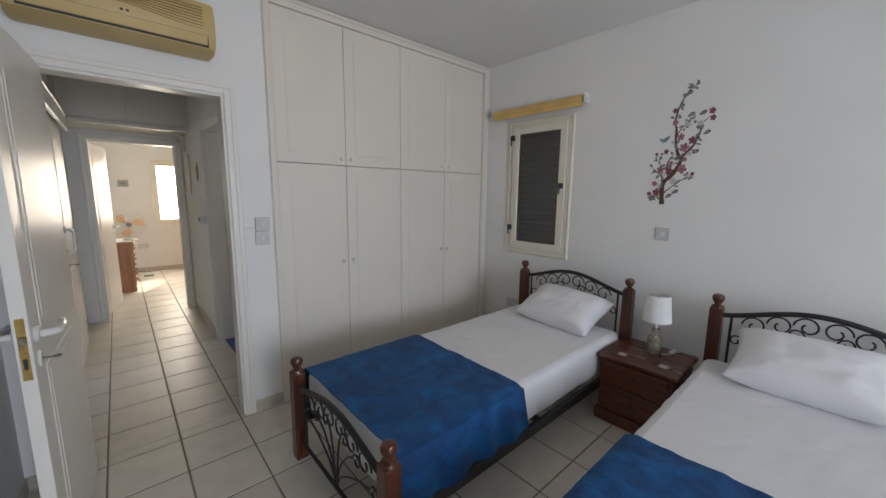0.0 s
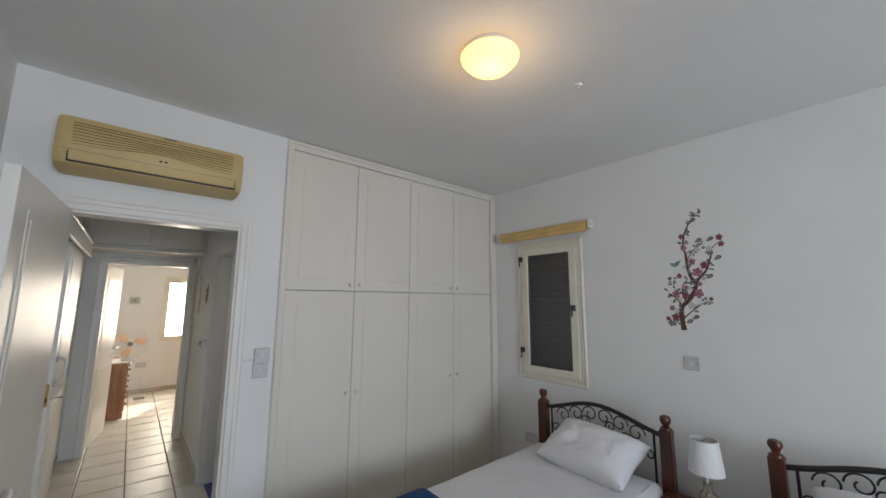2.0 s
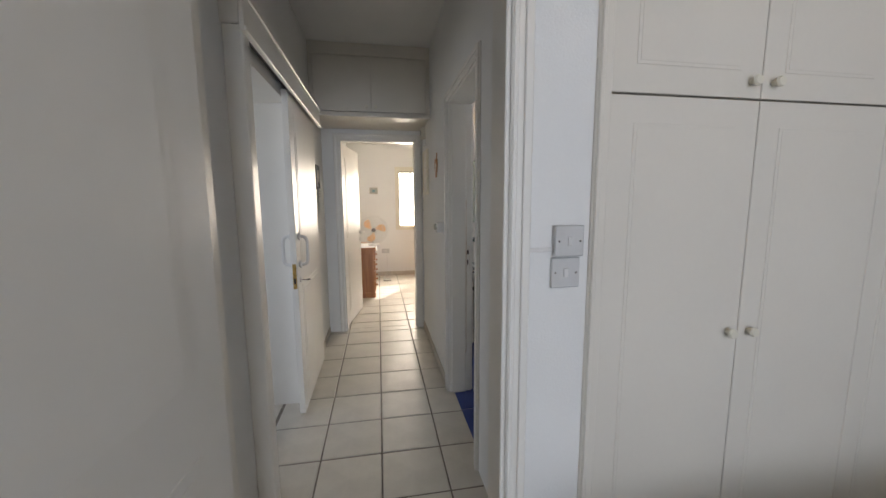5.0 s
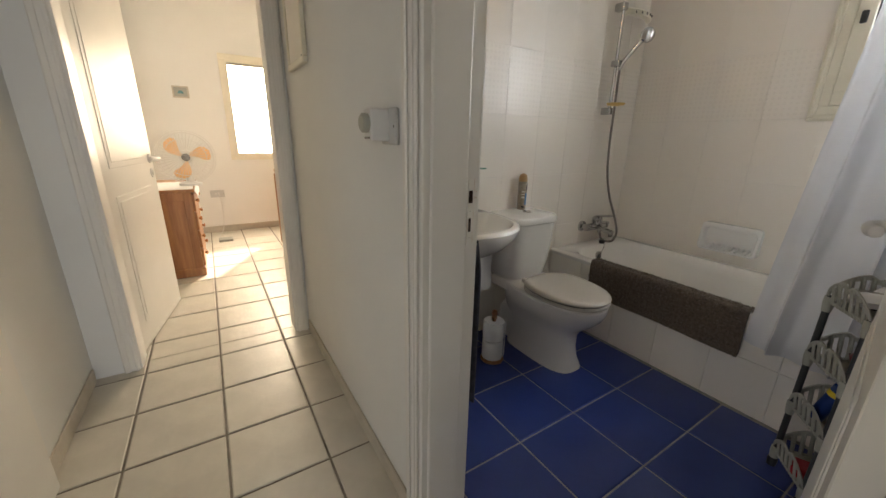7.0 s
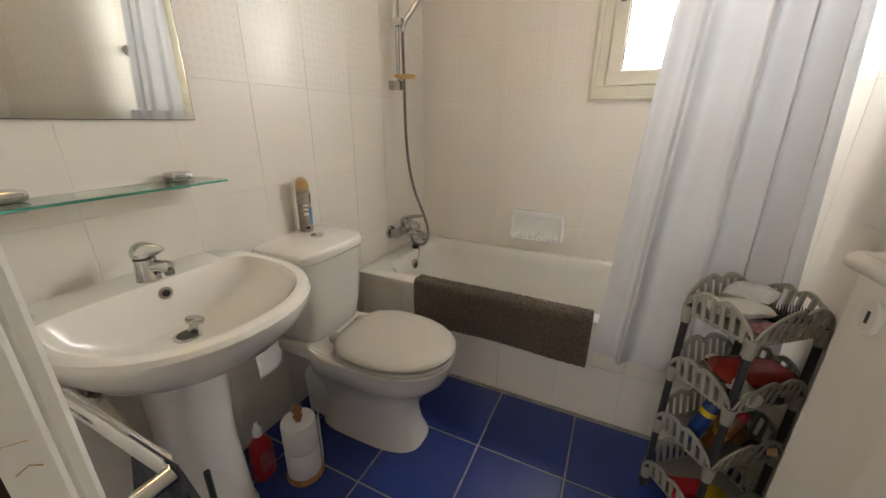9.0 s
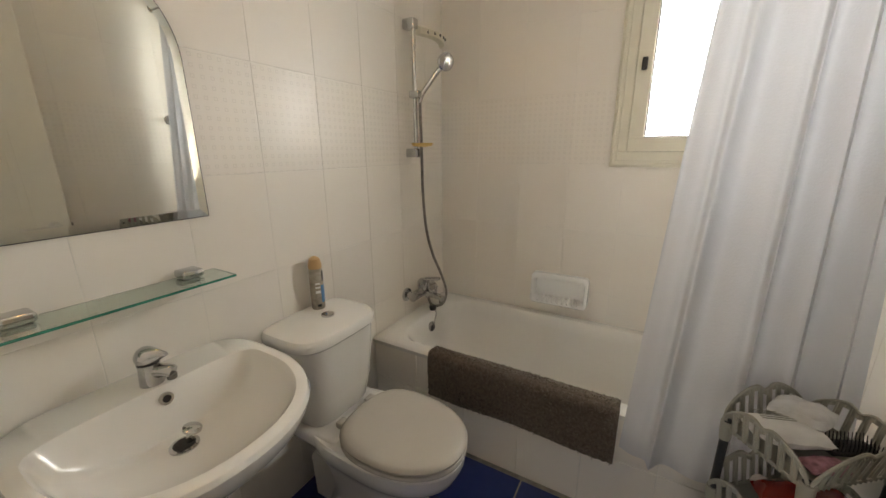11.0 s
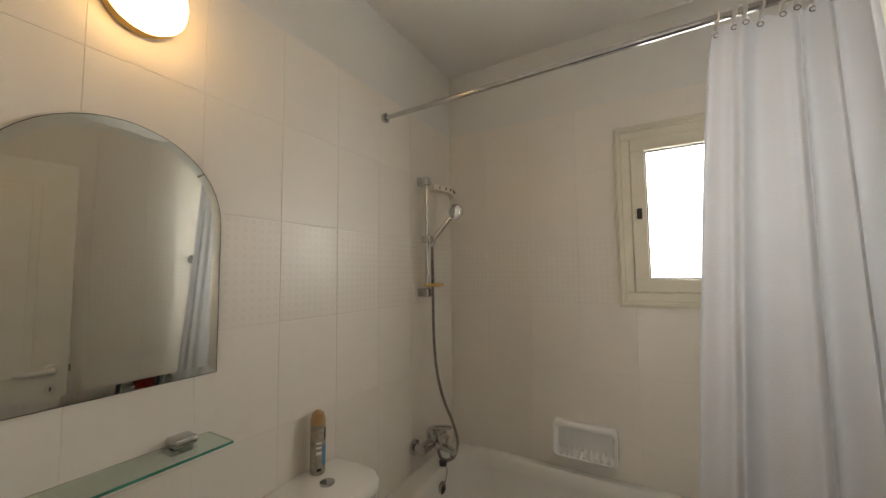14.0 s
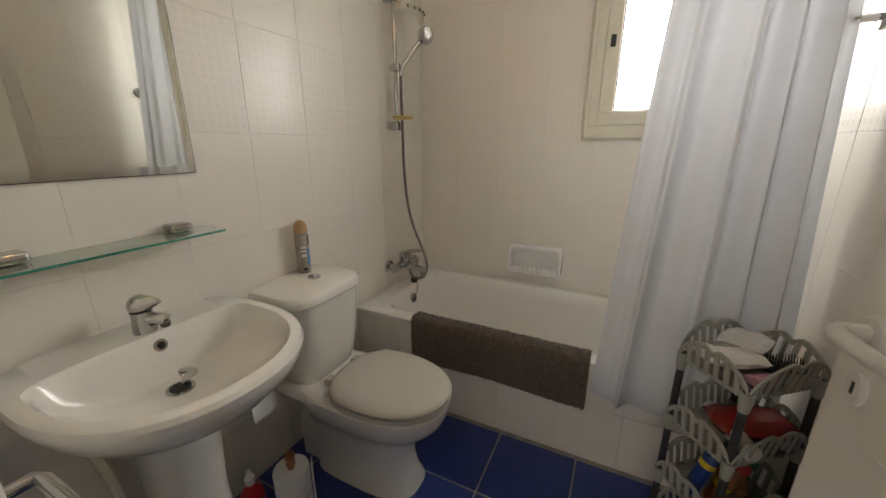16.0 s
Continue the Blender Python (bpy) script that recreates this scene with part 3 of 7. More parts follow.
for y, z, n in ((1.737, 1.985, "hinge"), (1.737, 1.16, "hinge"), (1.216, 1.545, "window_handle")):
    hd = part(n, box(E_X - 0.052, y - 0.014, z - 0.012, E_X - 0.027, y + 0.022, z + 0.035, 0.003, 1), "black", win, "black window fitting")
    part("grip", box(E_X - 0.056, y + 0.004, z - 0.060, E_X - 0.044, y + 0.018, z + 0.01, 0.004, 1), "black", hd)

bl = thing("roller_blind", "rolled-up yellow fabric roller blind above the window", "blind")
part("roll", lathe([(0.030, 1.055), (0.031, 1.965)], 20, (E_X - 0.045, 0, 2.235), 'y'), "blind", bl, smooth=True)
part("hem", box(E_X - 0.062, 1.06, 2.175, E_X - 0.052, 1.96, 2.215, 0.003, 1), "blind", bl)
for y in (1.038, 1.972):
    part("bracket", box(E_X - 0.075, y - 0.004, 2.20, E_X - 0.001, y + 0.004, 2.27, 0.002, 1), "plastic", bl, "white bracket")
part("chain_wheel", lathe([(0.018, 0), (0.018, 0.012)], 14, (E_X - 0.045, 1.022, 2.235), 'y'), "plastic", bl, smooth=True)

# ---- bedroom: built-in things ----
ward = thing("wardrobe", "cream lacquered built-in wardrobe with eight plain panelled doors", "wardrobe", (1.6, 2.1, 0))
part("carcass", box(0.588, 2.125, 0.06, 2.655, 2.60, 2.695), "cream", ward)
part("plinth", box(0.59, 2.135, 0.0, 2.655, 2.16, 0.06), "skirting", ward, "beige tiled plinth")
for a, b, c, d in ((0.562, 0.0, 0.606, 2.698), (2.575, 0.05, 2.657, 2.698)):
    tr = part("side_trim", box(a, 2.074, b, c, 2.12, d, 0.003, 1), "cream", ward)
    part("bead", box(a + 0.004, 2.066, b, a + 0.018, 2.075, d, 0.003, 1), "cream", tr)
tr = part("top_trim", box(0.606, 2.074, 2.632, 2.575, 2.12, 2.698, 0.003, 1), "cream", ward)
part("bead", box(0.575, 2.066, 2.668, 2.65, 2.075, 2.690, 0.003, 1), "cream", tr)
DW = (2.573 - 0.608) / 4
for i in range(4):
    x0, x1 = 0.608 + i * DW + 0.0015, 0.608 + (i + 1) * DW - 0.0015
    for z0, z1, kz in ((0.062, 1.671, 0.965), (1.677, 2.630, 1.722)):
        dr = part("door", box(x0, 2.088, z0, x1, 2.108, z1, 0.002, 1), "cream", ward)
        part("panel", box(x0 + 0.075, 2.0862, z0 + 0.075, x1 - 0.075, 2.0892, z1 - 0.075, 0.0012, 1), "cream", dr)
        part("panel_field", box(x0 + 0.085, 2.0850, z0 + 0.085, x1 - 0.085, 2.0870, z1 - 0.085, 0.0008, 1), "cream", dr)
        kx = x1 - 0.038 if i % 2 == 0 else x0 + 0.038
        part("knob", lathe([(0.008, 0), (0.008, -0.010), (0.014, -0.016), (0.016, -0.022), (0.012, -0.028)], 16, (kx, 2.088, kz), 'y'), "frame", dr, smooth=True)

ac = thing("air_conditioner", "yellowed wall air conditioner with fine grille slots over the door", "air conditioner", (-0.1, N_Y, 2.21))
x0, x1 = -0.482, 0.276


def ac_section(x):
    return [(x, 2.083, 2.205), (x, 1.985, 2.200), (x, 1.925, 2.225), (x, 1.905, 2.275), (x, 1.910, 2.390), (x, 1.930, 2.448), (x, 1.970, 2.464), (x, 2.083, 2.464)]


def inset(r, k):
    c = Vector((r[0][0], 2.0, 2.345))
    return [tuple(c + (Vector(p) - c) * k) for p in r]


part("body", loft([inset(ac_section(x0), 0.90), inset(ac_section(x0 + 0.012), 0.985), ac_section(x0 + 0.03), ac_section(x1 - 0.03), inset(ac_section(x1 - 0.012), 0.985), inset(ac_section(x1), 0.90)]), "ac", ac, smooth=True)
# slots and seam are strips on the face, recess shade put into their colour
for i in range(9):
    z = 2.312 + i * 0.0150
    dip = [(x0 + 0.055 + (x1 - x0 - 0.11) * k / 24) for k in range(25)]
    y_at = 1.9085 if z < 2.40 else 1.9085 + (z - 2.40) * 0.36
    part("slot", tube([(x, y_at - 0.0005, z + (0.030 * math.exp(-((x + 0.10) / 0.17) ** 2) if i < 5 else 0.0) * (1 - i / 5)) for x in dip], 0.0021, 5), "ac_dark", ac)
part("flap", box(x0 + 0.05, 1.905, 2.236, x1 - 0.04, 1.916, 2.282, 0.003, 1), "ac", ac)
part("seam", box(x0 + 0.028, 1.9042, 2.2835, x1 - 0.028, 1.912, 2.2850), "ac_dark", ac)
# black strips paint the shade in the gaps round the flap
for xe in (x0 + 0.047, x1 - 0.037):
    part("flap_end_gap", box(xe - 0.0015, 1.9040, 2.229, xe + 0.0015, 1.918, 2.275), "black", ac)
part("flap_gap", box(x0 + 0.045, 1.9085, 2.229, x1 - 0.035, 1.922, 2.237), "black", ac)
part("display", lathe([(0.055, 0), (0.052, -0.004), (0.04, -0.006)], 24, (0, 0, 0), 'y'), "silver", ac, "silver oval display", smooth=True)
dsp = ac.children[-1]
dsp.matrix_world = Matrix.Translation((-0.09, 1.9050, 2.305)) @ Matrix.Diagonal((1.2, 1, 0.34, 1))
for dx in (-0.012, 0.010):
    part("indicator", box(-0.09 + dx - 0.006, 1.8975, 2.301, -0.09 + dx + 0.006, 1.9000, 2.310), "black", ac)
part("badge", box(-0.10, 1.9120, 2.434, -0.045, 1.9200, 2.439), "steel", ac)


def switch_plate(name, label, cx, cz, w, h, face, along, rockers=1, blank=False):
    """A white moulded plate on a wall. along: the wall's axis; face: its plane and the way out."""
    f, s = face
    t = thing(name, label, "switch", (cx, f, cz) if along == 'x' else (f, cx, cz))

    def bx(a, b, c, d, e, g, bev=0.002):
        lo, hi = sorted((f + s * e, f + s * g))
        return box(a, lo, c, b, hi, d, bev, 1) if along == 'x' else box(lo, a, c, hi, b, d, bev, 1)
    part("plate", bx(cx - w / 2, cx + w / 2, cz - h / 2, cz + h / 2, 0, 0.010, 0.003), "switch", t)
    if not blank:
        for r in range(rockers):
            c = cx + (r - (rockers - 1) / 2) * 0.028
            part("rocker", bx(c - 0.007, c + 0.007, cz - 0.013, cz + 0.013, 0.009, 0.014), "plastic", t)
    else:
        part("cover", bx(cx - 0.014, cx + 0.014, cz - 0.014, cz + 0.014, 0.009, 0.012, 0.004), "plastic", t)
    for dx in (-w / 2 + 0.012, w / 2 - 0.012):
        part("screw", bx(cx + dx - 0.003, cx + dx + 0.003, cz - 0.003, cz + 0.003, 0.009, 0.0112), "steel", t)
    return t


sp = switch_plate("light_switch", "white two-gang light switch beside the door", 0.492, 1.272, 0.086, 0.086, (N_Y - 0.014, -1), 'x')
part("back_box", box(0.450, N_Y - 0.0135, 1.230, 0.534, N_Y - 0.001, 1.314, 0.002, 1), "plastic", sp)
switch_plate("fused_switch", "white fused switch with a small red lamp", 0.490, 1.182, 0.086, 0.086, (N_Y - 0.001, -1), 'x')
tagged(part("cable_trunk", box(0.375, N_Y - 0.008, 1.242, 0.4495, N_Y - 0.001, 1.254, 0.001, 1), "plastic"), "thin white cable trunking on the wall", "trunking")
switch_plate("blank_plate", "white blank outlet plate on the wall below the decal", 0.418, 1.216, 0.090, 0.086, (E_X - 0.001, -1), 'y', blank=True)
switch_plate("wall_socket", "cream double wall socket beside the wardrobe", 1.69, 0.415, 0.146, 0.086, (E_X - 0.001, -1), 'y', 2)

cl = thing("ceiling_light", "lit round opal glass ceiling light", "ceiling light", (0.955, 0.597, 2.70))
part("base", lathe([(0.112, 2.672), (0.118, 2.698)], 32, (0.955, 0.597, 0)), "plastic", cl, smooth=True)
part("glass_bowl", lathe([(0.012, 2.602), (0.055, 2.608), (0.095, 2.628), (0.125, 2.660), (0.128, 2.672), (0.115, 2.676)], 36, (0.955, 0.597, 0)), "warm_bulb", cl, "warm glowing opal glass", smooth=True)
hk = thing("ceiling_hook", "small white ceiling hook plate", "hook", (1.48, 0.47, 2.70))
part("plate", lathe([(0.016, 2.690), (0.020, 2.6995)], 14, (1.48, 0.47, 0)), "plastic", hk, smooth=True)
part("pin", tube([(1.48, 0.47, 2.692), (1.48, 0.47, 2.676)], 0.006, 8), "plastic", hk, smooth=True)

# ---- wall decal ----
M["bark"] = material("decal_brown", (0.115, 0.055, 0.035), 0.7, var=0.15, scale=60)
M["blossom"] = material("decal_pink", (0.46, 0.21, 0.27), 0.7, var=0.2, scale=70, vary=0.15)
M["rose"] = material("decal_red", (0.33, 0.10, 0.14), 0.7, var=0.2, scale=70)
M["ghost"] = material("decal_grey_flower", (0.56, 0.56, 0.52), 0.7, var=0.12, scale=60)
M["leafdark"] = material("decal_slate_leaf", (0.20, 0.23, 0.28), 0.7, var=0.25, scale=60, tint=(0.30, 0.32, 0.30), vary=0.2)
M["petal_edge"] = material("decal_dark_red", (0.13, 0.03, 0.045), 0.7, var=0.2, scale=70)
M["ghost_pale"] = material("decal_pale_petal", (0.64, 0.63, 0.60), 0.7, var=0.1, scale=60)
M["teal"] = material("decal_teal", (0.12, 0.30, 0.33), 0.7, var=0.2, scale=60)
dec = thing("wall_decal", "flat wall sticker of a blossoming branch with a bird", "wall sticker", (E_X, 0.4, 1.43))
DX = E_X - 0.0012


def dpt(px, py):
    """Place on the wall, from the sticker's own grid."""
    return 0.440 - (px - 710) * 0.00128, 1.428 + (520 - py) * 0.00165


def decal_poly(name, pts, mat, depth=0.0):
    part(name, loft([[(DX - depth, y, z) for y, z in pts], [(DX + 0.0010, y, z) for y, z in pts]]), mat, dec)


def branch(line, w0, w1):
    pts = smooth_line([(*dpt(*p), 0) for p in line], 5)
    left, right = [], []
    for i, p in enumerate(pts):
        d = (pts[min(i + 1, len(pts) - 1)] - pts[max(i - 1, 0)]).normalized()
        nrm = Vector((-d.y, d.x, 0)) * (w0 + (w1 - w0) * i / (len(pts) - 1)) / 2 * random.uniform(0.85, 1.2)
        left.append((p + nrm)[:2])
        right.append((p - nrm)[:2])
    bm = bmesh.new()
    for i in range(len(pts) - 1):
        bm.faces.new([bm.verts.new((DX, *q)) for q in (left[i], left[i + 1], right[i + 1], right[i])])
    bmesh.ops.remove_doubles(bm, verts=bm.verts, dist=1e-5)
    bmesh.ops.solidify(bm, geom=bm.faces[:], thickness=0.0008)
    part("branch", bm, "bark", dec)
    return pts


lines = [branch(l, a, b) for l, a, b in (
    ([(705, 522), (700, 470), (704, 430), (738, 403), (766, 365), (772, 340), (755, 310), (743, 270), (741, 215)], 0.030, 0.013),
    ([(741, 215), (732, 190), (738, 150), (755, 110), (785, 70), (802, 58), (822, 57)], 0.012, 0.003),
    ([(772, 340), (800, 310), (830, 280), (850, 230), (855, 205), (882, 183)], 0.014, 0.003),
    ([(702, 432), (690, 405), (665, 385), (645, 370)], 0.009, 0.003),
    ([(698, 502), (672, 490), (650, 489), (630, 495)], 0.009, 0.003),
    ([(708, 474), (750, 445), (790, 420), (832, 400)], 0.008, 0.002),
    ([(725, 412), (714, 372), (716, 345), (742, 315)], 0.011, 0.004),
    ([(744, 245), (770, 210), (800, 190), (820, 185)], 0.007, 0.002),
    ([(690, 405), (676, 350), (672, 320)], 0.005, 0.002))]
for px, py, r, mat in ((765, 250, 15, "blossom"), (785, 293, 19, "blossom"), (818, 267, 16, "rose"), (783, 377, 20, "blossom"), (725, 383, 16, "rose"),
                       (683, 378, 17, "blossom"), (672, 472, 17, "rose"), (659, 435, 12, "blossom"), (636, 478, 10, "rose"), (733, 192, 13, "blossom"),
                       (727, 145, 11, "rose"), (703, 305, 11, "rose"), (792, 340, 10, "blossom"), (730, 352, 10, "blossom"), (890, 162, 13, "rose"),
                       (896, 188, 12, "rose"), (657, 314, 8, "rose"), (834, 398, 8, "rose"), (795, 203, 12, "ghost"), (845, 203, 12, "ghost"),
                       (748, 425, 16, "ghost"), (810, 318, 10, "ghost"), (680, 445, 10, "ghost"), (702, 398, 9, "ghost"), (730, 270, 8, "ghost"), (745, 355, 9, "ghost")):
    cy, cz = dpt(px, py)
    a0 = random.uniform(0, 1)
    R = r * 0.0015
    out = [(cy + R * (0.62 + 0.38 * abs(math.cos(2.5 * (a - a0)))) * math.cos(a), cz + R * 1.1 * (0.62 + 0.38 * abs(math.cos(2.5 * (a - a0)))) * math.sin(a)) for a in [k * 2 * math.pi / 30 for k in range(30)]]
    decal_poly("flower", out, {"blossom": "rose", "rose": "petal_edge", "ghost": "ghost"}[mat], 0.0008)
    inner = {"blossom": "blossom", "rose": "rose", "ghost": "ghost_pale"}[mat]
    for k in range(5):
        a = a0 + k * 2 * math.pi / 5
        ax, ay = Vector((math.cos(a), math.sin(a))), Vector((-math.sin(a), math.cos(a)))
        c = Vector((cy, cz)) + ax * R * 0.52
        decal_poly("petal", [tuple(c + ax * R * 0.34 * math.cos(b) + ay * R * 0.30 * math.sin(b)) for b in [q * math.pi / 5 for q in range(10)]], inner, 0.0013)
    decal_poly("flower_eye", [(cy + R * 0.17 * math.cos(k), cz + R * 0.17 * math.sin(k)) for k in range(6)], "petal_edge" if mat != "ghost" else "leafdark", 0.0018)
for ln in lines:
    for k in range(len(ln) // 2):
        p = ln[random.randrange(4, len(ln)) if len(ln) > 5 else -1]
        a = random.uniform(0, 6.28)
        L, w = random.uniform(0.018, 0.032), random.uniform(0.007, 0.012)
        c = Vector((p.x + math.cos(a) * 0.022, p.y + math.sin(a) * 0.022))
        ax, ay = Vector((math.cos(a), math.sin(a))), Vector((-math.sin(a), math.cos(a)))
        prof = [(-0.5, 0), (-0.25, 0.4), (0.05, 0.5), (0.3, 0.3), (0.5, 0), (0.3, -0.3), (0.05, -0.5), (-0.25, -0.4)]
        decal_poly("leaf", [tuple(c + ax * L * u + ay * w * v * 1.6) for u, v in prof], "bark", 0.0004)
        decal_poly("leaf_blade", [tuple(c + ax * L * 0.78 * u + ay * w * v * 1.1) for u, v in prof], "leafdark", 0.0009)
for px, py in ((852, 166), (762, 470), (733, 487), (877, 241), (836, 312), (802, 167), (783, 83), (752, 130)):
    cy, cz = dpt(px, py)
    decal_poly("leaf", [(cy + 0.018 * u, cz + 0.021 * v) for u, v in ((-1.2, 0.4), (-0.5, 0.8), (0.3, 0.6), (1.2, -0.5), (0.1, -0.55), (-0.7, -0.3))], "bark", 0.0006)
    decal_poly("leaf_blade", [(cy + 0.018 * u, cz + 0.021 * v) for u, v in ((-0.8, 0.3), (-0.35, 0.55), (0.25, 0.42), (0.75, -0.3), (0.05, -0.35), (-0.5, -0.15))], "leafdark", 0.0010)
decal_poly("bird", [dpt(*p) for p in ((662, 252), (672, 250), (685, 253), (700, 245), (716, 240), (708, 254), (698, 264), (684, 268), (672, 260))], "teal", 0.0006)
decal_poly("bird_wing", [dpt(*p) for p in ((676, 256), (700, 256), (690, 266), (668, 263))], "leafdark", 0.0012)

# ---- beds ----


def scroll(cx, cz, r, turns, start, flip=1, n=26):
    """A flat spiral in the plane of a bed end: (y, z) points."""
    out = []
    for i in range(n):
        t = i / (n - 1)
        a = start + flip * turns * 2 * math.pi * t
        q = r * (1 - 0.72 * t)
        out.append((cx + q * math.cos(a), cz + q * math.sin(a)))
    return out


def post(parent, x, y, top):
    p = part("post", box(x - 0.034, y - 0.034, 0, x + 0.034, y + 0.034, top - 0.085, 0.006, 2), "dark_wood", parent)
    part("finial", lathe([(0.034, top - 0.086), (0.030, top - 0.074), (0.016, top - 0.066), (0.020, top - 0.058), (0.031, top - 0.036), (0.033, top - 0.022), (0.026, top - 0.006), (0.008, top)], 18, (x, y, 0)), "dark_wood", p, smooth=True)


def bed(label):
    b = thing("bed", label, "bed", (1.48, 1.005, 0), 0, "twin single beds")
    y0, y1 = 0.552, 1.458
    for y in (y0, y1):
        post(b, 2.51, y, 0.895)
        post(b, 0.455, y, 0.595)
        part("side_rail", box(0.48, y - 0.012, 0.20, 2.49, y + 0.012, 0.262, 0.003, 1), "iron", b)
        yl = y + (0.18 if y == y0 else -0.18)
        part("leg", tube([(1.50, yl, 0.21), (1.50, yl, 0.0)], 0.011, 8), "iron", b)
    part("cross_bar", box(1.48, y0, 0.19, 1.52, y1, 0.21), "iron", b)
    for x, ze, zm, zb in ((2.51, 0.765, 0.862, 0.40), (0.455, 0.425, 0.505, 0.105)):
        ys = [y0 + (y1 - y0) * k / 28 for k in range(29)]
        crest = [(x, y, ze + (zm - ze) * (0.5 - 0.5 * math.cos(2 * math.pi * (y - y0) / (y1 - y0))) ** 0.8) for y in ys]
        part("arched_rail", tube(crest, 0.0145, 10), "iron", b, smooth=True)
        part("lower_rail", tube([(x, y0, zb), (x, y1, zb)], 0.010, 8), "iron", b, smooth=True)
        for y in (y0 + 0.075, y1 - 0.075):
            part("upright", tube([(x, y, ze + 0.004), (x, y, zb)], 0.0075, 8), "iron", b, smooth=True)
        n = 6
        for k in range(n):
            s = 1 if k < n / 2 else -1
            yc = y0 + 0.13 + (y1 - y0 - 0.26) * (k + 0.5) / n
            top = ze + (zm - ze) * (0.5 - 0.5 * math.cos(2 * math.pi * (yc - y0) / (y1 - y0))) ** 0.8
            r = 0.058
            part("scroll", tube([(x, p, q) for p, q in scroll(yc, top - r - 0.012, r, 1.15, math.pi * (1.0 if s > 0 else 0.0), -s)], 0.0048, 6), "iron", b, smooth=True)
        for s in (-1, 1):
            yc = (y0 + y1) / 2
            h = ze - zb
            for k, (w, hh) in enumerate(((0.05, 0.92), (0.16, 0.80), (0.30, 0.62))):
                stem = smooth_line([(x, yc + s * 0.008, zb + 0.01), (x, yc + s * (0.01 + w * 0.15), zb + h * hh * 0.45), (x, yc + s * (0.01 + w * 0.62), zb + h * hh * 0.85), (x, yc + s * (0.01 + w), zb + h * hh)], 5)
                part("stem", tube(stem, 0.0048, 6), "iron", b, smooth=True)
                part("scroll", tube([(x, p, q) for p, q in scroll(yc + s * (0.01 + w) + s * 0.036, zb + h * hh, 0.036, 1.1, math.pi * (0.5 - 0.5 * s + 0.0) + math.pi, -s, 20)], 0.0046, 6), "iron", b, smooth=True)
    return b


def mattress(x0, y0, x1, y1, z0, z1):
    """Sheeted mattress: a soft box with faint pulls in the cloth."""
    rings = []
    for z, k in ((z0, 0.02), (z0 + 0.02, 0.003), (z1 - 0.05, 0.0), (z1 - 0.022, 0.006), (z1 - 0.006, 0.022), (z1, 0.05)):
        ring = []
        nx, ny = 44, 20
        pts = [(x0 + (x1 - x0) * i / nx, y0) for i in range(nx)] + [(x1, y0 + (y1 - y0) * i / ny) for i in range(ny)] + \
              [(x1 - (x1 - x0) * i / nx, y1) for i in range(nx)] + [(x0, y1 - (y1 - y0) * i / ny) for i in range(ny)]
        for x, y in pts:
            dx = min(max(x, x0 + 0.06), x1 - 0.06)
            dy = min(max(y, y0 + 0.06), y1 - 0.06)
            v = Vector((x - dx, y - dy))
            if v.length > 0.06:
                v = v.normalized() * 0.06
            wob = 0.007 * noise.noise(Vector((x * 7, y * 7, z * 9))) + 0.008 * noise.noise(Vector((x * 17 + z * 4, y * 17, z * 2.5)))
            v = v * (1 - k / 0.06 + wob / 0.06)
            ring.append((dx + v.x, dy + v.y, z + 0.003 * noise.noise(Vector((x * 4, y * 4, z)))))
        rings.append(ring)
    return loft(rings, caps=(True, False))


def sheet_top(x0, y0, x1, y1, z1):
    """The sheet over the top of a mattress, a fine grid that takes the wrinkles."""
    return sheet(lambda u, v: (x0 + 0.045 + (x1 - x0 - 0.09) * u, y0 + 0.045 + (y1 - y0 - 0.09) * v,
                              z1 + 0.0015 + 0.0026 * noise.noise(Vector((u * 9, v * 4, 3.0))) + 0.0022 * noise.noise(Vector((u * 26 + v * 14, v * 11, 7.0))) + 0.0010 * noise.noise(Vector((u * 60 + v * 20, v * 34, 2.0)))), 110, 60)


def drape(x0, x1, y0, y1, ztop, hem_s, hem_n, seed):
    """A blanket laid across a mattress and hanging over both long sides."""
    hs, hn = ztop - hem_s, ztop - hem_n
    wide = y1 - y0
    total = hs + wide + hn

    def fn(u, v):
        x = x0 + (x1 - x0) * u
        s = v * total
        wav = 0.020 * noise.noise(Vector((u * 5 + seed, v * 3, seed)))
        fold = math.sin(x * 34 + 2.5 * noise.noise(Vector((x * 3, seed, 0))))
        if s < hs:
            t = 1 - s / hs
            return (x + 0.05 * t * (u - 0.35), y0 - 0.012 - 0.030 * t - 0.012 * t * fold, ztop - t * hs + wav * t + 0.006)
        if s > hs + wide:
            t = (s - hs - wide) / hn
            return (x, y1 + 0.012 + 0.02 * t + 0.010 * t * fold, ztop - t * hn + 0.006)
        y = y0 + (s - hs)
        edge = min(y - y0, y1 - y) / 0.05
        drop = 0.016 * (1 - min(1, edge)) ** 2
        return (x + 0.014 * noise.noise(Vector((u * 2, v * 6, seed))) * (1 if u > 0.5 else 0.3), y,
                ztop + 0.012 - drop + 0.006 * noise.noise(Vector((x * 9, y * 9, seed))) + 0.004 * noise.noise(Vector((x * 25, y * 25, seed))))
    return sheet(fn, 60, 90, 0.008)


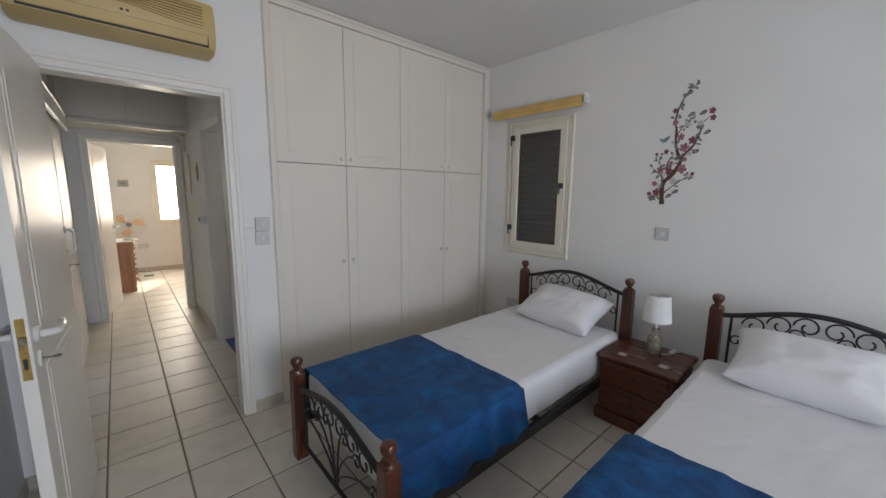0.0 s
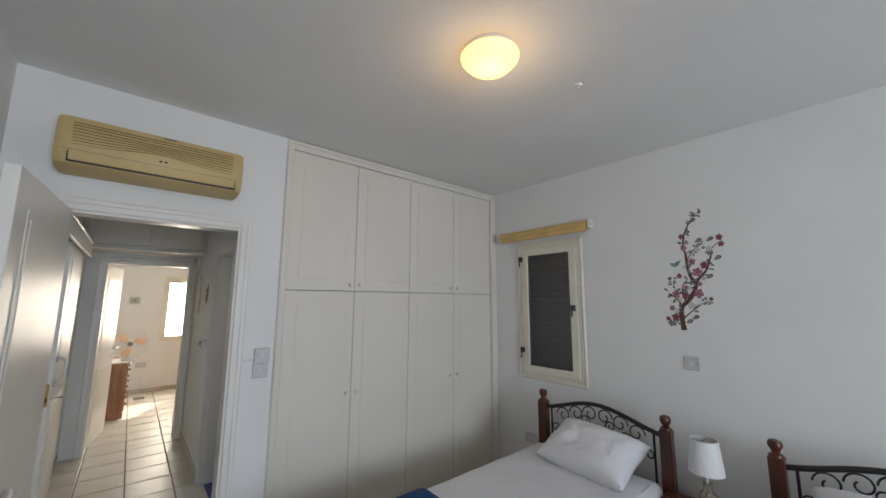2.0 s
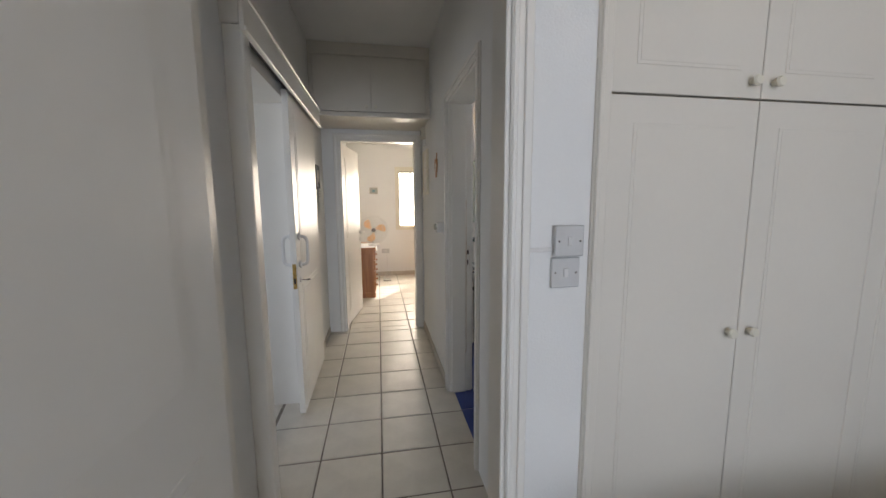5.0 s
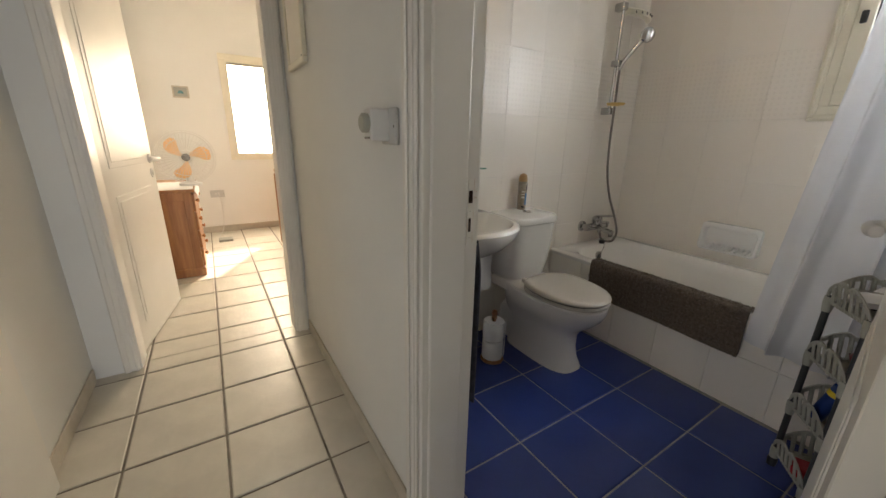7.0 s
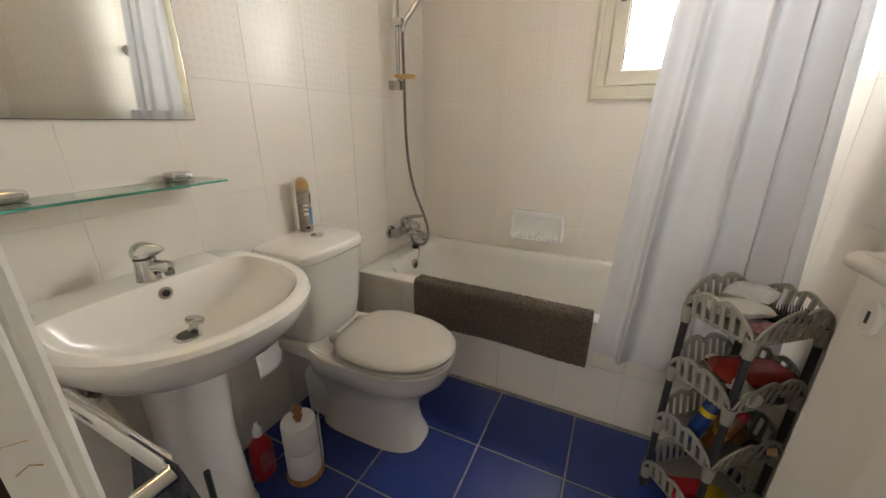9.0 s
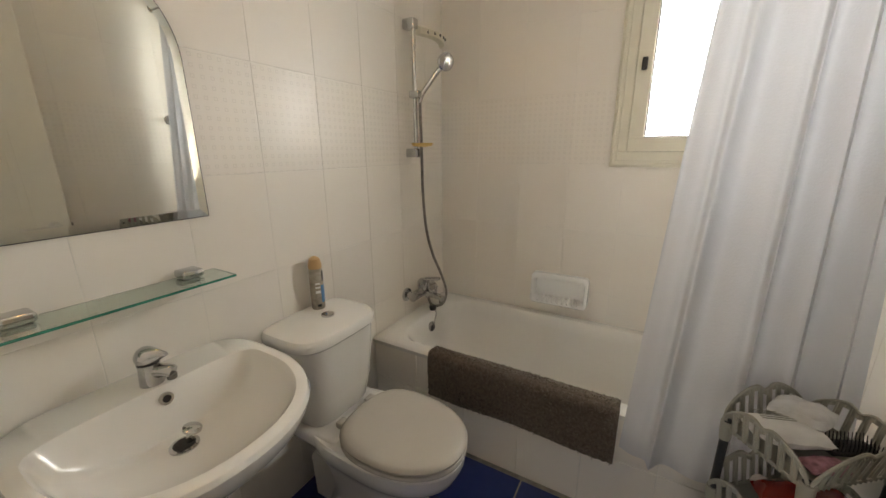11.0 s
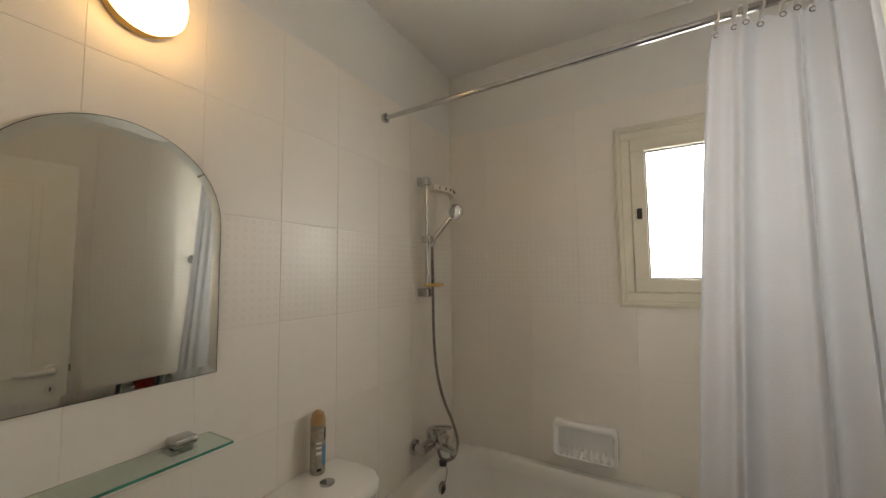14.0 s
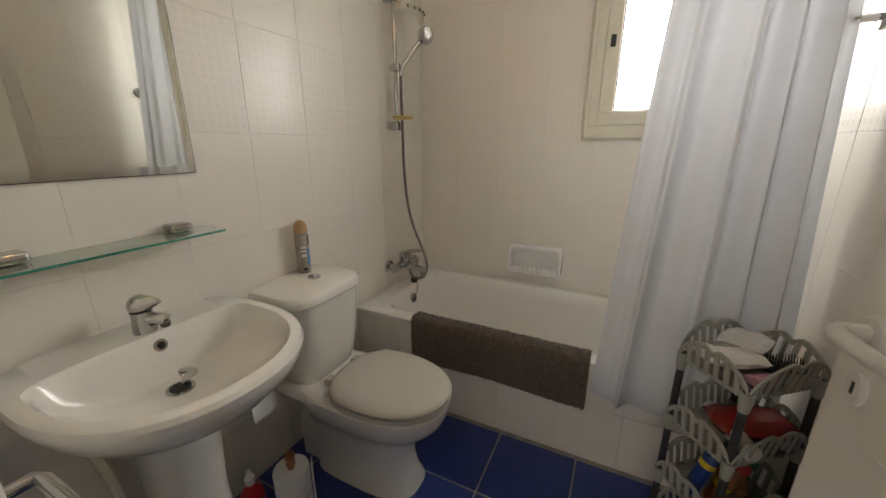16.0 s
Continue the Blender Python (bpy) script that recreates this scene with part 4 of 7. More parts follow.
def pillow_mesh(w, d, h, seed):
    rings = []
    nu, nv = 40, 14
    bm = bmesh.new()

    def pt(u, v, s):
        x, y = 2 * u - 1, 2 * v - 1
        e = max(0.0, (1 - abs(x) ** 2.6) * (1 - abs(y) ** 2.6))
        pin = 1 - 0.07 * (1 - x * x) * y * y - 0.0
        pin2 = 1 - 0.10 * (1 - y * y) * x * x
        z = s * h / 2 * e ** 0.42 * (1 + 0.12 * noise.noise(Vector((x * 2, y * 2, seed))))
        z += 0.010 * noise.noise(Vector((x * 5, y * 4, seed + s))) * e + 0.004 * noise.noise(Vector((x * 14, y * 10, seed)))
        return (x * w / 2 * pin2, y * d / 2 * pin, z)
    for s in (1, -1):
        sheet(lambda u, v: pt(u, v, s), nu, 28, bm=bm)
    bmesh.ops.remove_doubles(bm, verts=bm.verts, dist=0.0015)
    return bm


bed1 = bed("single bed with dark wooden posts and black iron scrolls")
bed2 = copy_thing(bed1, Matrix.Translation((0, -1.428, 0)) @ bed1.matrix_world)
for k, dy in enumerate((0.0, -1.428)):
    mt = part("mattress", mattress(0.505, 0.568 + dy, 2.465, 1.478 + dy, 0.262, 0.503), "linen", smooth=True)
    part("sheet", sheet_top(0.505, 0.568 + dy, 2.465, 1.478 + dy, 0.503), "linen", mt, "taut white cotton sheet", smooth=True)
    tagged(mt, "mattress under a smooth white cotton sheet on the bed", "mattress", "mattresses of the twin beds")
    bk = part("blanket", drape(0.50, 1.27 + 0.035 * k, 0.566 + dy, 1.480 + dy, 0.506, 0.275, 0.24, 3.0 + k * 5), "plush", smooth=True)
    tagged(bk, "deep blue crushed plush throw folded over the bed's foot", "blanket", "throws of the twin beds")
    pl = part("pillow", pillow_mesh(0.62, 0.40, 0.23, 1.7 + k * 3), "linen", smooth=True)
    pl.matrix_world = Matrix.Translation((2.29, 0.945 if k == 0 else -0.40, 0.625 + 0.012 * k)) @ Euler((0, radians(-24), 0)).to_matrix().to_4x4() @ Euler((0, 0, radians(86 if k == 0 else 91))).to_matrix().to_4x4()
    tagged(pl, "plump white cotton pillow leaning on the headboard", "pillow", "pillows of the twin beds")

# ---- nightstand and its things ----
ns = thing("nightstand", "dark red-brown wooden nightstand with two drawers", "nightstand", (2.29, 0.32, 0))
part("body", box(2.105, 0.115, 0.07, 2.50, 0.535, 0.432, 0.003, 1), "dark_wood", ns)
part("top", box(2.075, 0.090, 0.432, 2.51, 0.560, 0.462, 0.010, 3), "dark_wood_h", ns)
part("plinth", box(2.085, 0.10, 0.0, 2.50, 0.55, 0.085, 0.010, 2), "dark_wood", ns)
for z0, z1 in ((0.10, 0.255), (0.268, 0.42)):
    d = part("drawer", box(2.090, 0.135, z0, 2.106, 0.515, z1, 0.006, 2), "dark_wood_h", ns)
    part("knob", lathe([(0.008, 0), (0.008, -0.010), (0.015, -0.018), (0.013, -0.027), (0.005, -0.030)], 14, (2.090, 0.325, (z0 + z1) / 2), 'x'), "dark_wood", d, smooth=True)

M["mosaic"] = material("mottled_glass_base", (0.42, 0.38, 0.30), 0.25, tint=(0.10, 0.085, 0.06), scale=45, bump=0.5, bump_scale=90, metal=0.3)
tl = thing("table_lamp", "small table lamp with mottled bottle base and white drum shade", "lamp", (2.345, 0.305, 0.462))
part("base", lathe([(0.040, 0.4625), (0.044, 0.468), (0.045, 0.55), (0.040, 0.575), (0.022, 0.595), (0.020, 0.625), (0.024, 0.632)], 22, (2.345, 0.305, 0)), "mosaic", tl, smooth=True)
part("stem", tube([(2.345, 0.305, 0.63), (2.345, 0.305, 0.72)], 0.008, 8), "plastic", tl)
shd = part("shade", loft([[(2.345 + r * math.cos(a), 0.305 + r * math.sin(a), z) for a in [k * math.pi / 20 for k in range(40)]] for r, z in ((0.084, 0.686), (0.066, 0.856), (0.064, 0.856), (0.082, 0.687))], caps=(False, False)), "lamp_shade", tl, smooth=True)
part("spider", tube([(2.345 - 0.063, 0.305, 0.850), (2.345 + 0.063, 0.305, 0.850)], 0.002, 6), "steel", shd)
M["coaster"] = material("dark_coaster", (0.05, 0.035, 0.028), 0.35, var=0.3, scale=60, tint=(0.16, 0.13, 0.10))
for cx, cy, r in ((2.16, 0.425, 8), (2.17, 0.19, -4)):
    c = thing("coaster", "dark square coaster with a pale patterned face", "coaster", (cx, cy, 0.462), r, "coasters on the nightstand")
    bag("slab", box(-0.036, -0.036, 0.0003, 0.036, 0.036, 0.006, 0.002, 1), "coaster", c)
    bag("face", box(-0.022, -0.022, 0.0055, 0.022, 0.022, 0.0068), "skirting", c)
cb = tagged(part("lamp_cable", tube(smooth_line([(2.36, 0.262, 0.466), (2.40, 0.22, 0.467), (2.43, 0.24, 0.468), (2.47, 0.20, 0.467), (2.505, 0.19, 0.466)], 6), 0.0032, 6), "plastic", smooth=True), "thin white cable lying on the nightstand", "cable")
part("plug", box(2.42, 0.205, 0.4635, 2.475, 0.235, 0.482, 0.005, 1), "plastic", cb)

# ---- hall ----
oc = thing("overhead_cupboard", "cream overhead cupboard with two doors above the hall door", "cupboard", (-0.06, 4.75, 2.12))
part("bottom_board", box(-0.563, 4.43, 2.115, 0.448, 5.058, 2.14, 0.003, 1), "cream", oc)
part("carcass", box(-0.563, 4.475, 2.14, 0.448, 5.058, 2.698), "cream", oc)
part("fascia", box(-0.563, 4.447, 2.60, 0.448, 4.475, 2.698, 0.002, 1), "cream", oc)
for x0, x1 in ((-0.563, -0.530), (0.415, 0.448)):
    part("stile", box(x0, 4.447, 2.14, x1, 4.475, 2.60, 0.002, 1), "cream", oc)
for x0, x1, kx in ((-0.528, -0.058, -0.095), (-0.055, 0.413, -0.018)):
    d = part("door", box(x0, 4.449, 2.150, x1, 4.470, 2.596, 0.002, 1), "cream", oc)
    part("knob", lathe([(0.008, 0), (0.008, -0.010), (0.014, -0.016), (0.012, -0.026)], 14, (kx, 4.449, 2.19), 'y'), "frame", d, smooth=True)
part("cornice", box(-0.563, 4.420, 2.100, 0.448, 4.452, 2.122, 0.005, 2), "cream", oc)

cal = thing("calendar", "dark wall calendar with hanging white sheets", "calendar", (-0.565, 4.70, 1.28))
part("board", box(-0.5645, 4.60, 1.50, -0.556, 4.78, 1.72, 0.002, 1), "black", cal)
part("photo", lathe([(0.055, 0), (0.055, 0.002)], 20, (-0.5565, 4.69, 1.625), 'x'), "skirting", cal, "round pale photo")
for k in range(3):
    part("sheet", sheet(lambda u, v: (-0.554 + 0.002 * k + 0.012 * u * u * (k + 1) / 3, 4.61 + 0.16 * v, 1.51 - 0.22 * u), 6, 3, 0.0006), "paper", cal)
for r in range(4):
    part("print", box(-0.5482, 4.625, 1.48 - r * 0.022, -0.5475, 4.745, 1.486 - r * 0.022), "grey_plastic", cal)

ht = thing("heart_ornament", "pale wooden heart hanging from a cord", "ornament", (0.45, 4.07, 1.58))
pts = []
for k in range(28):
    a = 2 * math.pi * k / 28
    pts.append((4.068 + 0.047 * math.sin(a) ** 3, 1.660 + 0.0042 * (13 * math.cos(a) - 5 * math.cos(2 * a) - 2 * math.cos(3 * a) - math.cos(4 * a)) * 1.15))
part("heart", loft([[(0.449, y, z) for y, z in pts], [(0.438, y, z) for y, z in pts]]), "skirting", ht)
part("rim", tube([(0.440, y, z) for y, z in pts], 0.005, 6, closed=True), "pine", ht, "brown rim")
part("cord", tube([(0.444, 4.045, 1.70), (0.447, 4.068, 1.765), (0.444, 4.091, 1.70)], 0.003, 6), "pine", ht)

fb = thing("fuse_box", "cream framed fuse box door on the hall wall", "fuse box", (0.45, 4.70, 1.45))
for q in ((4.555, 1.45, 4.862, 1.478), (4.555, 1.842, 4.862, 1.87), (4.555, 1.478, 4.583, 1.842), (4.834, 1.478, 4.862, 1.842)):
    part("frame", box(0.4495, q[0], q[1], 0.428, q[2], q[3], 0.004, 1), "frame", fb)
part("door", box(0.4495, 4.585, 1.48, 0.434, 4.832, 1.84, 0.002, 1), "cream", fb)
part("edge", box(0.4335, 4.5832, 1.48, 0.430, 4.588, 1.84), "black", fb)

ch = thing("door_chime", "cream plastic door chime with a cable cover", "door chime", (0.45, 4.80, 2.0))
part("case", box(0.4495, 4.755, 1.985, 0.405, 4.835, 2.10, 0.006, 2), "frame", ch)
part("grille", box(0.4055, 4.780, 2.02, 0.403, 4.812, 2.07), "steel", ch)
part("cable_cover", box(0.4495, 4.775, 1.925, 0.425, 4.815, 1.985, 0.003, 1), "plastic", ch)

so = switch_plate("timer_socket", "white wall socket with a plug-in timer", 3.757, 1.193, 0.088, 0.086, (0.4495, -1), 'y', 1)
tm = part("timer", box(0.44, 3.752, 1.158, 0.392, 3.799, 1.234, 0.004, 2), "plastic", so, "white plug-in timer")
part("dial", lathe([(0.023, 0), (0.023, -0.012), (0.018, -0.016)], 22, (0.392, 3.776, 1.200), 'x'), "grey_plastic", tm, "grey timer dial", smooth=True)
part("rib", box(0.3925, 3.760, 1.163, 0.390, 3.792, 1.168), "steel", tm)

# ---- far room ----


def pine_chest(x0, y0, x1, y1, h):
    c = thing("chest_of_drawers", "knotty pine chest of drawers with a white runner", "chest of drawers", ((x0 + x1) / 2, (y0 + y1) / 2, 0))
    part("carcass", box(x0, y0 + 0.012, 0.07, x1 - 0.02, y1, h - 0.025, 0.003, 1), "pine", c)
    part("top", box(x0, y0 - 0.005, h - 0.025, x1 + 0.008, y1 + 0.01, h, 0.006, 2), "pine", c)
    part("plinth", box(x0, y0 + 0.004, 0, x1 - 0.006, y1, 0.075, 0.008, 2), "pine", c)
    for a, b in ((x0, x0 + 0.05), (x1 - 0.075, x1 - 0.02)):
        part("side_stile", box(a, y0, 0.075, b, y0 + 0.014, h - 0.025, 0.003, 1), "pine", c)
    part("side_rail", box(x0 + 0.05, y0, h - 0.09, x1 - 0.075, y0 + 0.014, h - 0.025, 0.003, 1), "pine", c)
    for k in range(4):
        z = 0.085 + k * (h - 0.115) / 4
        d = part("drawer", box(x1 - 0.022, y0 + 0.03, z, x1 - 0.002, y1 - 0.03, z + (h - 0.115) / 4 - 0.012, 0.004, 2), "pine", c)
        for y in (y0 + 0.18, y1 - 0.18):
            part("knob", lathe([(0.010, 0), (0.010, 0.010), (0.018, 0.018), (0.014, 0.028)], 12, (x1 - 0.003, y, z + 0.07), 'x'), "pine", d, smooth=True)
    return c


pine_chest(-0.545, 6.42, -0.085, 7.22, 0.735)
rn = part("table_runner", sheet(lambda u, v: (-0.50 + 0.445 * u, 6.425 + 0.55 * v, 0.739 - (0.06 * max(0.0, (u - 0.94) / 0.06) if u > 0.94 else 0) + 0.002 * noise.noise(Vector((u * 8, v * 8, 1)))), 24, 20, 0.004), "paper", smooth=True)
tagged(rn, "white cloth runner on the pine chest", "runner")

fan = thing("desk_fan", "white desk fan with orange blades and wire guard", "fan", (-0.11, 6.66, 0.742))
fx, fy, fz = -0.10, 6.62, 0.975
part("foot", lathe([(0.085, 0.7425), (0.082, 0.760), (0.030, 0.775), (0.022, 0.85)], 24, (fx, fy + 0.05, 0)), "plastic", fan, smooth=True)
part("neck", tube([(fx, fy + 0.05, 0.84), (fx, fy + 0.05, 0.95)], 0.018, 10), "plastic", fan, smooth=True)
part("motor", lathe([(0.035, 0.0), (0.052, 0.02), (0.052, 0.09), (0.03, 0.115)], 20, (fx, fy, fz), 'y'), "plastic", fan, smooth=True)
part("hub", lathe([(0.010, -0.055), (0.030, -0.050), (0.033, -0.02), (0.033, 0.0)], 18, (fx, fy, fz), 'y'), "steel", fan, smooth=True)
for k in range(3):
    a0 = 0.5 + k * 2.094
    part("blade", sheet(lambda u, v: (fx + (0.03 + 0.145 * u) * math.cos(a0 + (v - 0.5) * (0.55 + 0.55 * u - 0.75 * u ** 6) - 0.35 * u), fy - 0.025 + 0.035 * (v - 0.5), fz + (0.03 + 0.145 * u) * math.sin(a0 + (v - 0.5) * (0.55 + 0.55 * u - 0.75 * u ** 6) - 0.35 * u)), 8, 6, 0.002), "orange", fan, "orange plastic blade", smooth=True)
for dy, R in ((-0.06, 0.145), (-0.045, 0.195), (-0.01, 0.210), (0.035, 0.190)):
    part("guard_ring", tube([(fx + R * math.cos(a), fy + dy, fz + R * math.sin(a)) for a in [k * math.pi / 20 for k in range(40)]], 0.0024, 5, closed=True), "plastic", fan)
bm = bmesh.new()
for k in range(44):
    a = k * 2 * math.pi / 44
    tube([(fx + r * math.cos(a), fy + d, fz + r * math.sin(a)) for r, d in ((0.03, -0.062), (0.12, -0.062), (0.18, -0.052), (0.210, -0.01), (0.195, 0.03), (0.06, 0.05))], 0.0014, 4, bm)
part("wire_guard", bm, "plastic", fan)

pc = thing("picture", "small framed picture hanging by a cord", "picture", (-0.10, 8.05, 1.53))
for q in ((-0.175, 1.530, -0.025, 1.545), (-0.175, 1.635, -0.025, 1.650), (-0.175, 1.545, -0.160, 1.635), (-0.040, 1.545, -0.025, 1.635)):
    part("frame", box(q[0], 8.034, q[1], q[2], 8.0495, q[3], 0.003, 1), "skirting", pc)
part("print", box(-0.160, 8.040, 1.545, -0.040, 8.045, 1.635), "grey_plastic", pc, "grey faded print")
part("boat", loft([[(-0.13, y, 1.575), (-0.07, y, 1.575), (-0.085, y, 1.605), (-0.115, y, 1.605)] for y in (8.0385, 8.0400)]), "teal", pc)
part("cord", tube([(-0.15, 8.045, 1.65), (-0.10, 8.046, 1.70), (-0.05, 8.045, 1.65)], 0.0018, 5), "paper", pc)

w3 = thing("window_2", "cream aluminium window onto the bright outdoors", "window", kind="structure")


def window_frame_x(host, y, x0, x1, z0, z1, wide, depth, mat="frame", name="frame"):
    for q in ((x0, z0, x1, z0 + wide), (x0, z1 - wide, x1, z1), (x0, z0 + wide, x0 + wide, z1 - wide), (x1 - wide, z0 + wide, x1, z1 - wide)):
        part(name, box(q[0], y - depth, q[1], q[2], y, q[3], 0.003, 1), mat, host)


window_frame_x(w3, 8.05, 0.295, 1.11, 0.865, 2.025, 0.060, 0.014, name="trim")
window_frame_x(w3, 8.10, 0.350, 1.055, 0.915, 1.970, 0.028, 0.06)
pane = part("pane", box(0.375, 8.07, 0.94, 1.03, 8.075, 1.945), "glass", w3)
pane.visible_shadow = False
part("blind_box", box(0.38, 8.055, 1.915, 1.03, 8.068, 1.945), "grey_plastic", w3)
# trim of the added opening, out of view, that only lets sun in
w4 = thing("window_3", "unseen cream-trimmed opening added to let sun into the far room", "window", kind="structure")
window_frame_x(w4, 8.05, 1.395, 2.065, 0.875, 1.545, 0.045, 0.014, name="trim")

sk = switch_plate("far_socket", "white wall socket with a trailing cord", 0.09, 0.47, 0.146, 0.086, (8.0495, -1), 'x', 2)
part("cord", tube(smooth_line([(0.11, 8.035, 0.45), (0.12, 8.03, 0.25), (0.10, 8.0, 0.05), (0.05, 7.8, 0.006), (0.10, 7.6, 0.006)], 6), 0.004, 6), "plastic", sk)
tagged(part("power_strip", box(0.03, 7.50, 0.001, 0.17, 7.62, 0.028, 0.008, 2), "grey_plastic"), "grey adapter lying on the floor tiles", "adapter")

pb = thing("pine_bed", "pine bed with square posts and a panelled end", "bed", (1.4, 7.3, 0))
for x, y in ((0.665, 7.24), (1.62, 7.24), (0.665, 5.34), (1.62, 5.34)):
    p = part("post", box(x - 0.032, y - 0.032, 0, x + 0.032, y + 0.032, 0.76, 0.006, 2), "pine", pb)
    part("cap", lathe([(0.032, 0.76), (0.020, 0.772), (0.032, 0.80), (0.010, 0.83)], 14, (x, y, 0)), "pine", p, smooth=True)
part("end_panel", box(0.697, 7.228, 0.28, 1.588, 7.252, 0.66, 0.004, 1), "pine_h", pb)
part("end_rail", box(0.697, 7.215, 0.62, 1.588, 7.265, 0.70, 0.008, 2), "pine_h", pb)
part("side_rail", box(0.650, 5.372, 0.25, 0.680, 7.208, 0.38, 0.004, 1), "pine", pb)
part("slats", box(0.69, 5.37, 0.30, 1.60, 7.21, 0.33), "pine_h", pb)
tagged(part("far_mattress", box(0.69, 5.38, 0.332, 1.59, 7.20, 0.50, 0.03, 3), "linen", smooth=True), "white covered mattress on the pine bed", "mattress")

# ---- kitchen ----


def ladder_chair(at, turn):
    c = thing("dining_chair", "pine ladder-back dining chair with a wooden seat", "chair", at, turn, "pine dining chairs")
    for x in (-0.175, 0.175):
        back = [(x, -0.20, 0.0), (x, -0.185, 0.44), (x, -0.195, 0.70), (x, -0.235, 0.985)]
        rings = []
        for px, py, pz in back:
            rings.append([(px - 0.021, py - 0.019, pz), (px + 0.021, py - 0.019, pz), (px + 0.021, py + 0.019, pz), (px - 0.021, py + 0.019, pz)])
        bag("back_post", loft(rings), "pine", c)
        bag("leg", box(x - 0.021, 0.165, 0, x + 0.021, 0.207, 0.43, 0.004, 1), "pine", c)
        bag("side_rail", box(x - 0.012, -0.17, 0.36, x + 0.012, 0.17, 0.42, 0.003, 1), "pine_h", c)
        bag("stretcher", box(x - 0.010, -0.18, 0.15, x + 0.010, 0.17, 0.18, 0.003, 1), "pine_h", c)
    for z, h, y in ((0.865, 0.075, -0.217), (0.715, 0.065, -0.197), (0.575, 0.06, -0.191)):
        bag("slat", sheet(lambda u, v: (-0.155 + 0.31 * u, y - 0.018 * math.sin(math.pi * u), z - h / 2 + h * v + 0.012 * math.sin(math.pi * u) * (v - 0.2)), 10, 3, 0.016), "pine_h", c)
    bag("seat", box(-0.205, -0.175, 0.43, 0.205, 0.215, 0.452, 0.008, 2), "pine_h", c)
    bag("back_rail", box(-0.155, -0.195, 0.36, 0.155, -0.175, 0.42, 0.003, 1), "pine_h", c)
    return c


ch1 = ladder_chair((-1.475, 4.53, 0), 0)
copy_thing(ch1, pose(-2.02, 5.62, 0, 0, 0, 180))
copy_thing(ch1, pose(-1.50, 5.62, 0, 0, 0, 178))
tb = thing("dining_table", "pine dining table with square legs", "table", (-1.6, 5.0, 0))
part("tabletop", box(-2.30, 4.46, 0.715, -1.02, 5.30, 0.745, 0.006, 2), "pine_h", tb)
part("apron", box(-2.20, 4.56, 0.62, -1.12, 4.585, 0.715), "pine_h", tb)
part("apron", box(-2.20, 5.18, 0.62, -1.12, 5.205, 0.715), "pine_h", tb)
for x in (-2.20, -1.13):
    for y in (4.57, 5.19):
        part("leg", box(x - 0.035, y - 0.035, 0, x + 0.035, y + 0.035, 0.715, 0.006, 1), "pine", tb)

fg = thing("fridge", "tall silver fridge freezer against the kitchen wall", "fridge", (-3.62, 6.12, 0))
part("body", box(-3.94, 5.82, 0.05, -3.33, 6.42, 1.76, 0.012, 2), "fridge", fg)
part("freezer_door", box(-3.33, 5.825, 0.08, -3.285, 6.415, 0.72, 0.012, 2), "fridge", fg)
part("fridge_door", box(-3.33, 5.825, 0.735, -3.285, 6.415, 1.755, 0.012, 2), "fridge", fg)
part("base", box(-3.92, 5.84, 0.0, -3.34, 6.40, 0.05), "black", fg)
part("handle", tube([(-3.275, 6.37, 0.85), (-3.255, 6.37, 0.88), (-3.255, 6.37, 1.2), (-3.275, 6.37, 1.23)], 0.010, 8), "chrome", fg)


def wall_unit(x0, y0, x1, y1, z0, z1, face, doors=2):
    u = thing("wall_cabinet", "white kitchen wall cabinet with panelled doors", "cabinet", ((x0 + x1) / 2, (y0 + y1) / 2, z0), 0, "kitchen wall cabinets")
    part("body", box(x0, y0, z0, x1, y1, z1), "cream", u)
    n = (y1 - y0) / doors if face == 'x' else (x1 - x0) / doors
    for k in range(doors):
        if face == 'x':
            d = part("door", box(x1, y0 + k * n + 0.002, z0 + 0.002, x1 + 0.02, y0 + (k + 1) * n - 0.002, z1 - 0.002, 0.003, 1), "cream", u)
            part("panel", box(x1 + 0.0185, y0 + k * n + 0.05, z0 + 0.06, x1 + 0.0235, y0 + (k + 1) * n - 0.05, z1 - 0.06, 0.003, 1), "cream", d)
            ky = y0 + (k + 1) * n - 0.04 if k % 2 == 0 else y0 + k * n + 0.04
            part("knob", lathe([(0.007, 0), (0.013, 0.012), (0.010, 0.022)], 12, (x1 + 0.02, ky, z0 + 0.045 if z0 > 1 else z1 - 0.05), 'x'), "steel", d, smooth=True)
        else:
            d = part("door", box(x0 + k * n + 0.002, y0 - 0.02, z0 + 0.002, x0 + (k + 1) * n - 0.002, y0, z1 - 0.002, 0.003, 1), "cream", u)
            part("knob", lathe([(0.007, 0), (0.013, -0.012), (0.010, -0.022)], 12, (x0 + (k + 1) * n - 0.05, y0 - 0.02, z1 - 0.05), 'y'), "steel", d, smooth=True)
    return u


for y in (6.45, 7.23):
    wall_unit(-3.945, y, -3.64, y + 0.775, 1.42, 2.10, 'x')
    wall_unit(-3.945, y, -3.64, y + 0.775, 2.11, 2.60, 'x')
    b = wall_unit(-3.945, y, -3.38, y + 0.775, 0.0, 0.86, 'x')
    tagged(b, "white kitchen base cabinet with panelled doors", "cabinet", "kitchen base cabinets")
wall_unit(-3.945, 5.80, -3.40, 6.43, 1.82, 2.60, 'x')
for x in (-3.32, -2.55, -1.78):
    b = wall_unit(x, 7.52, x + 0.76, 8.095, 0.0, 0.86, 'y')
    tagged(b, "white kitchen base cabinet with panelled doors", "cabinet", "kitchen base cabinets")
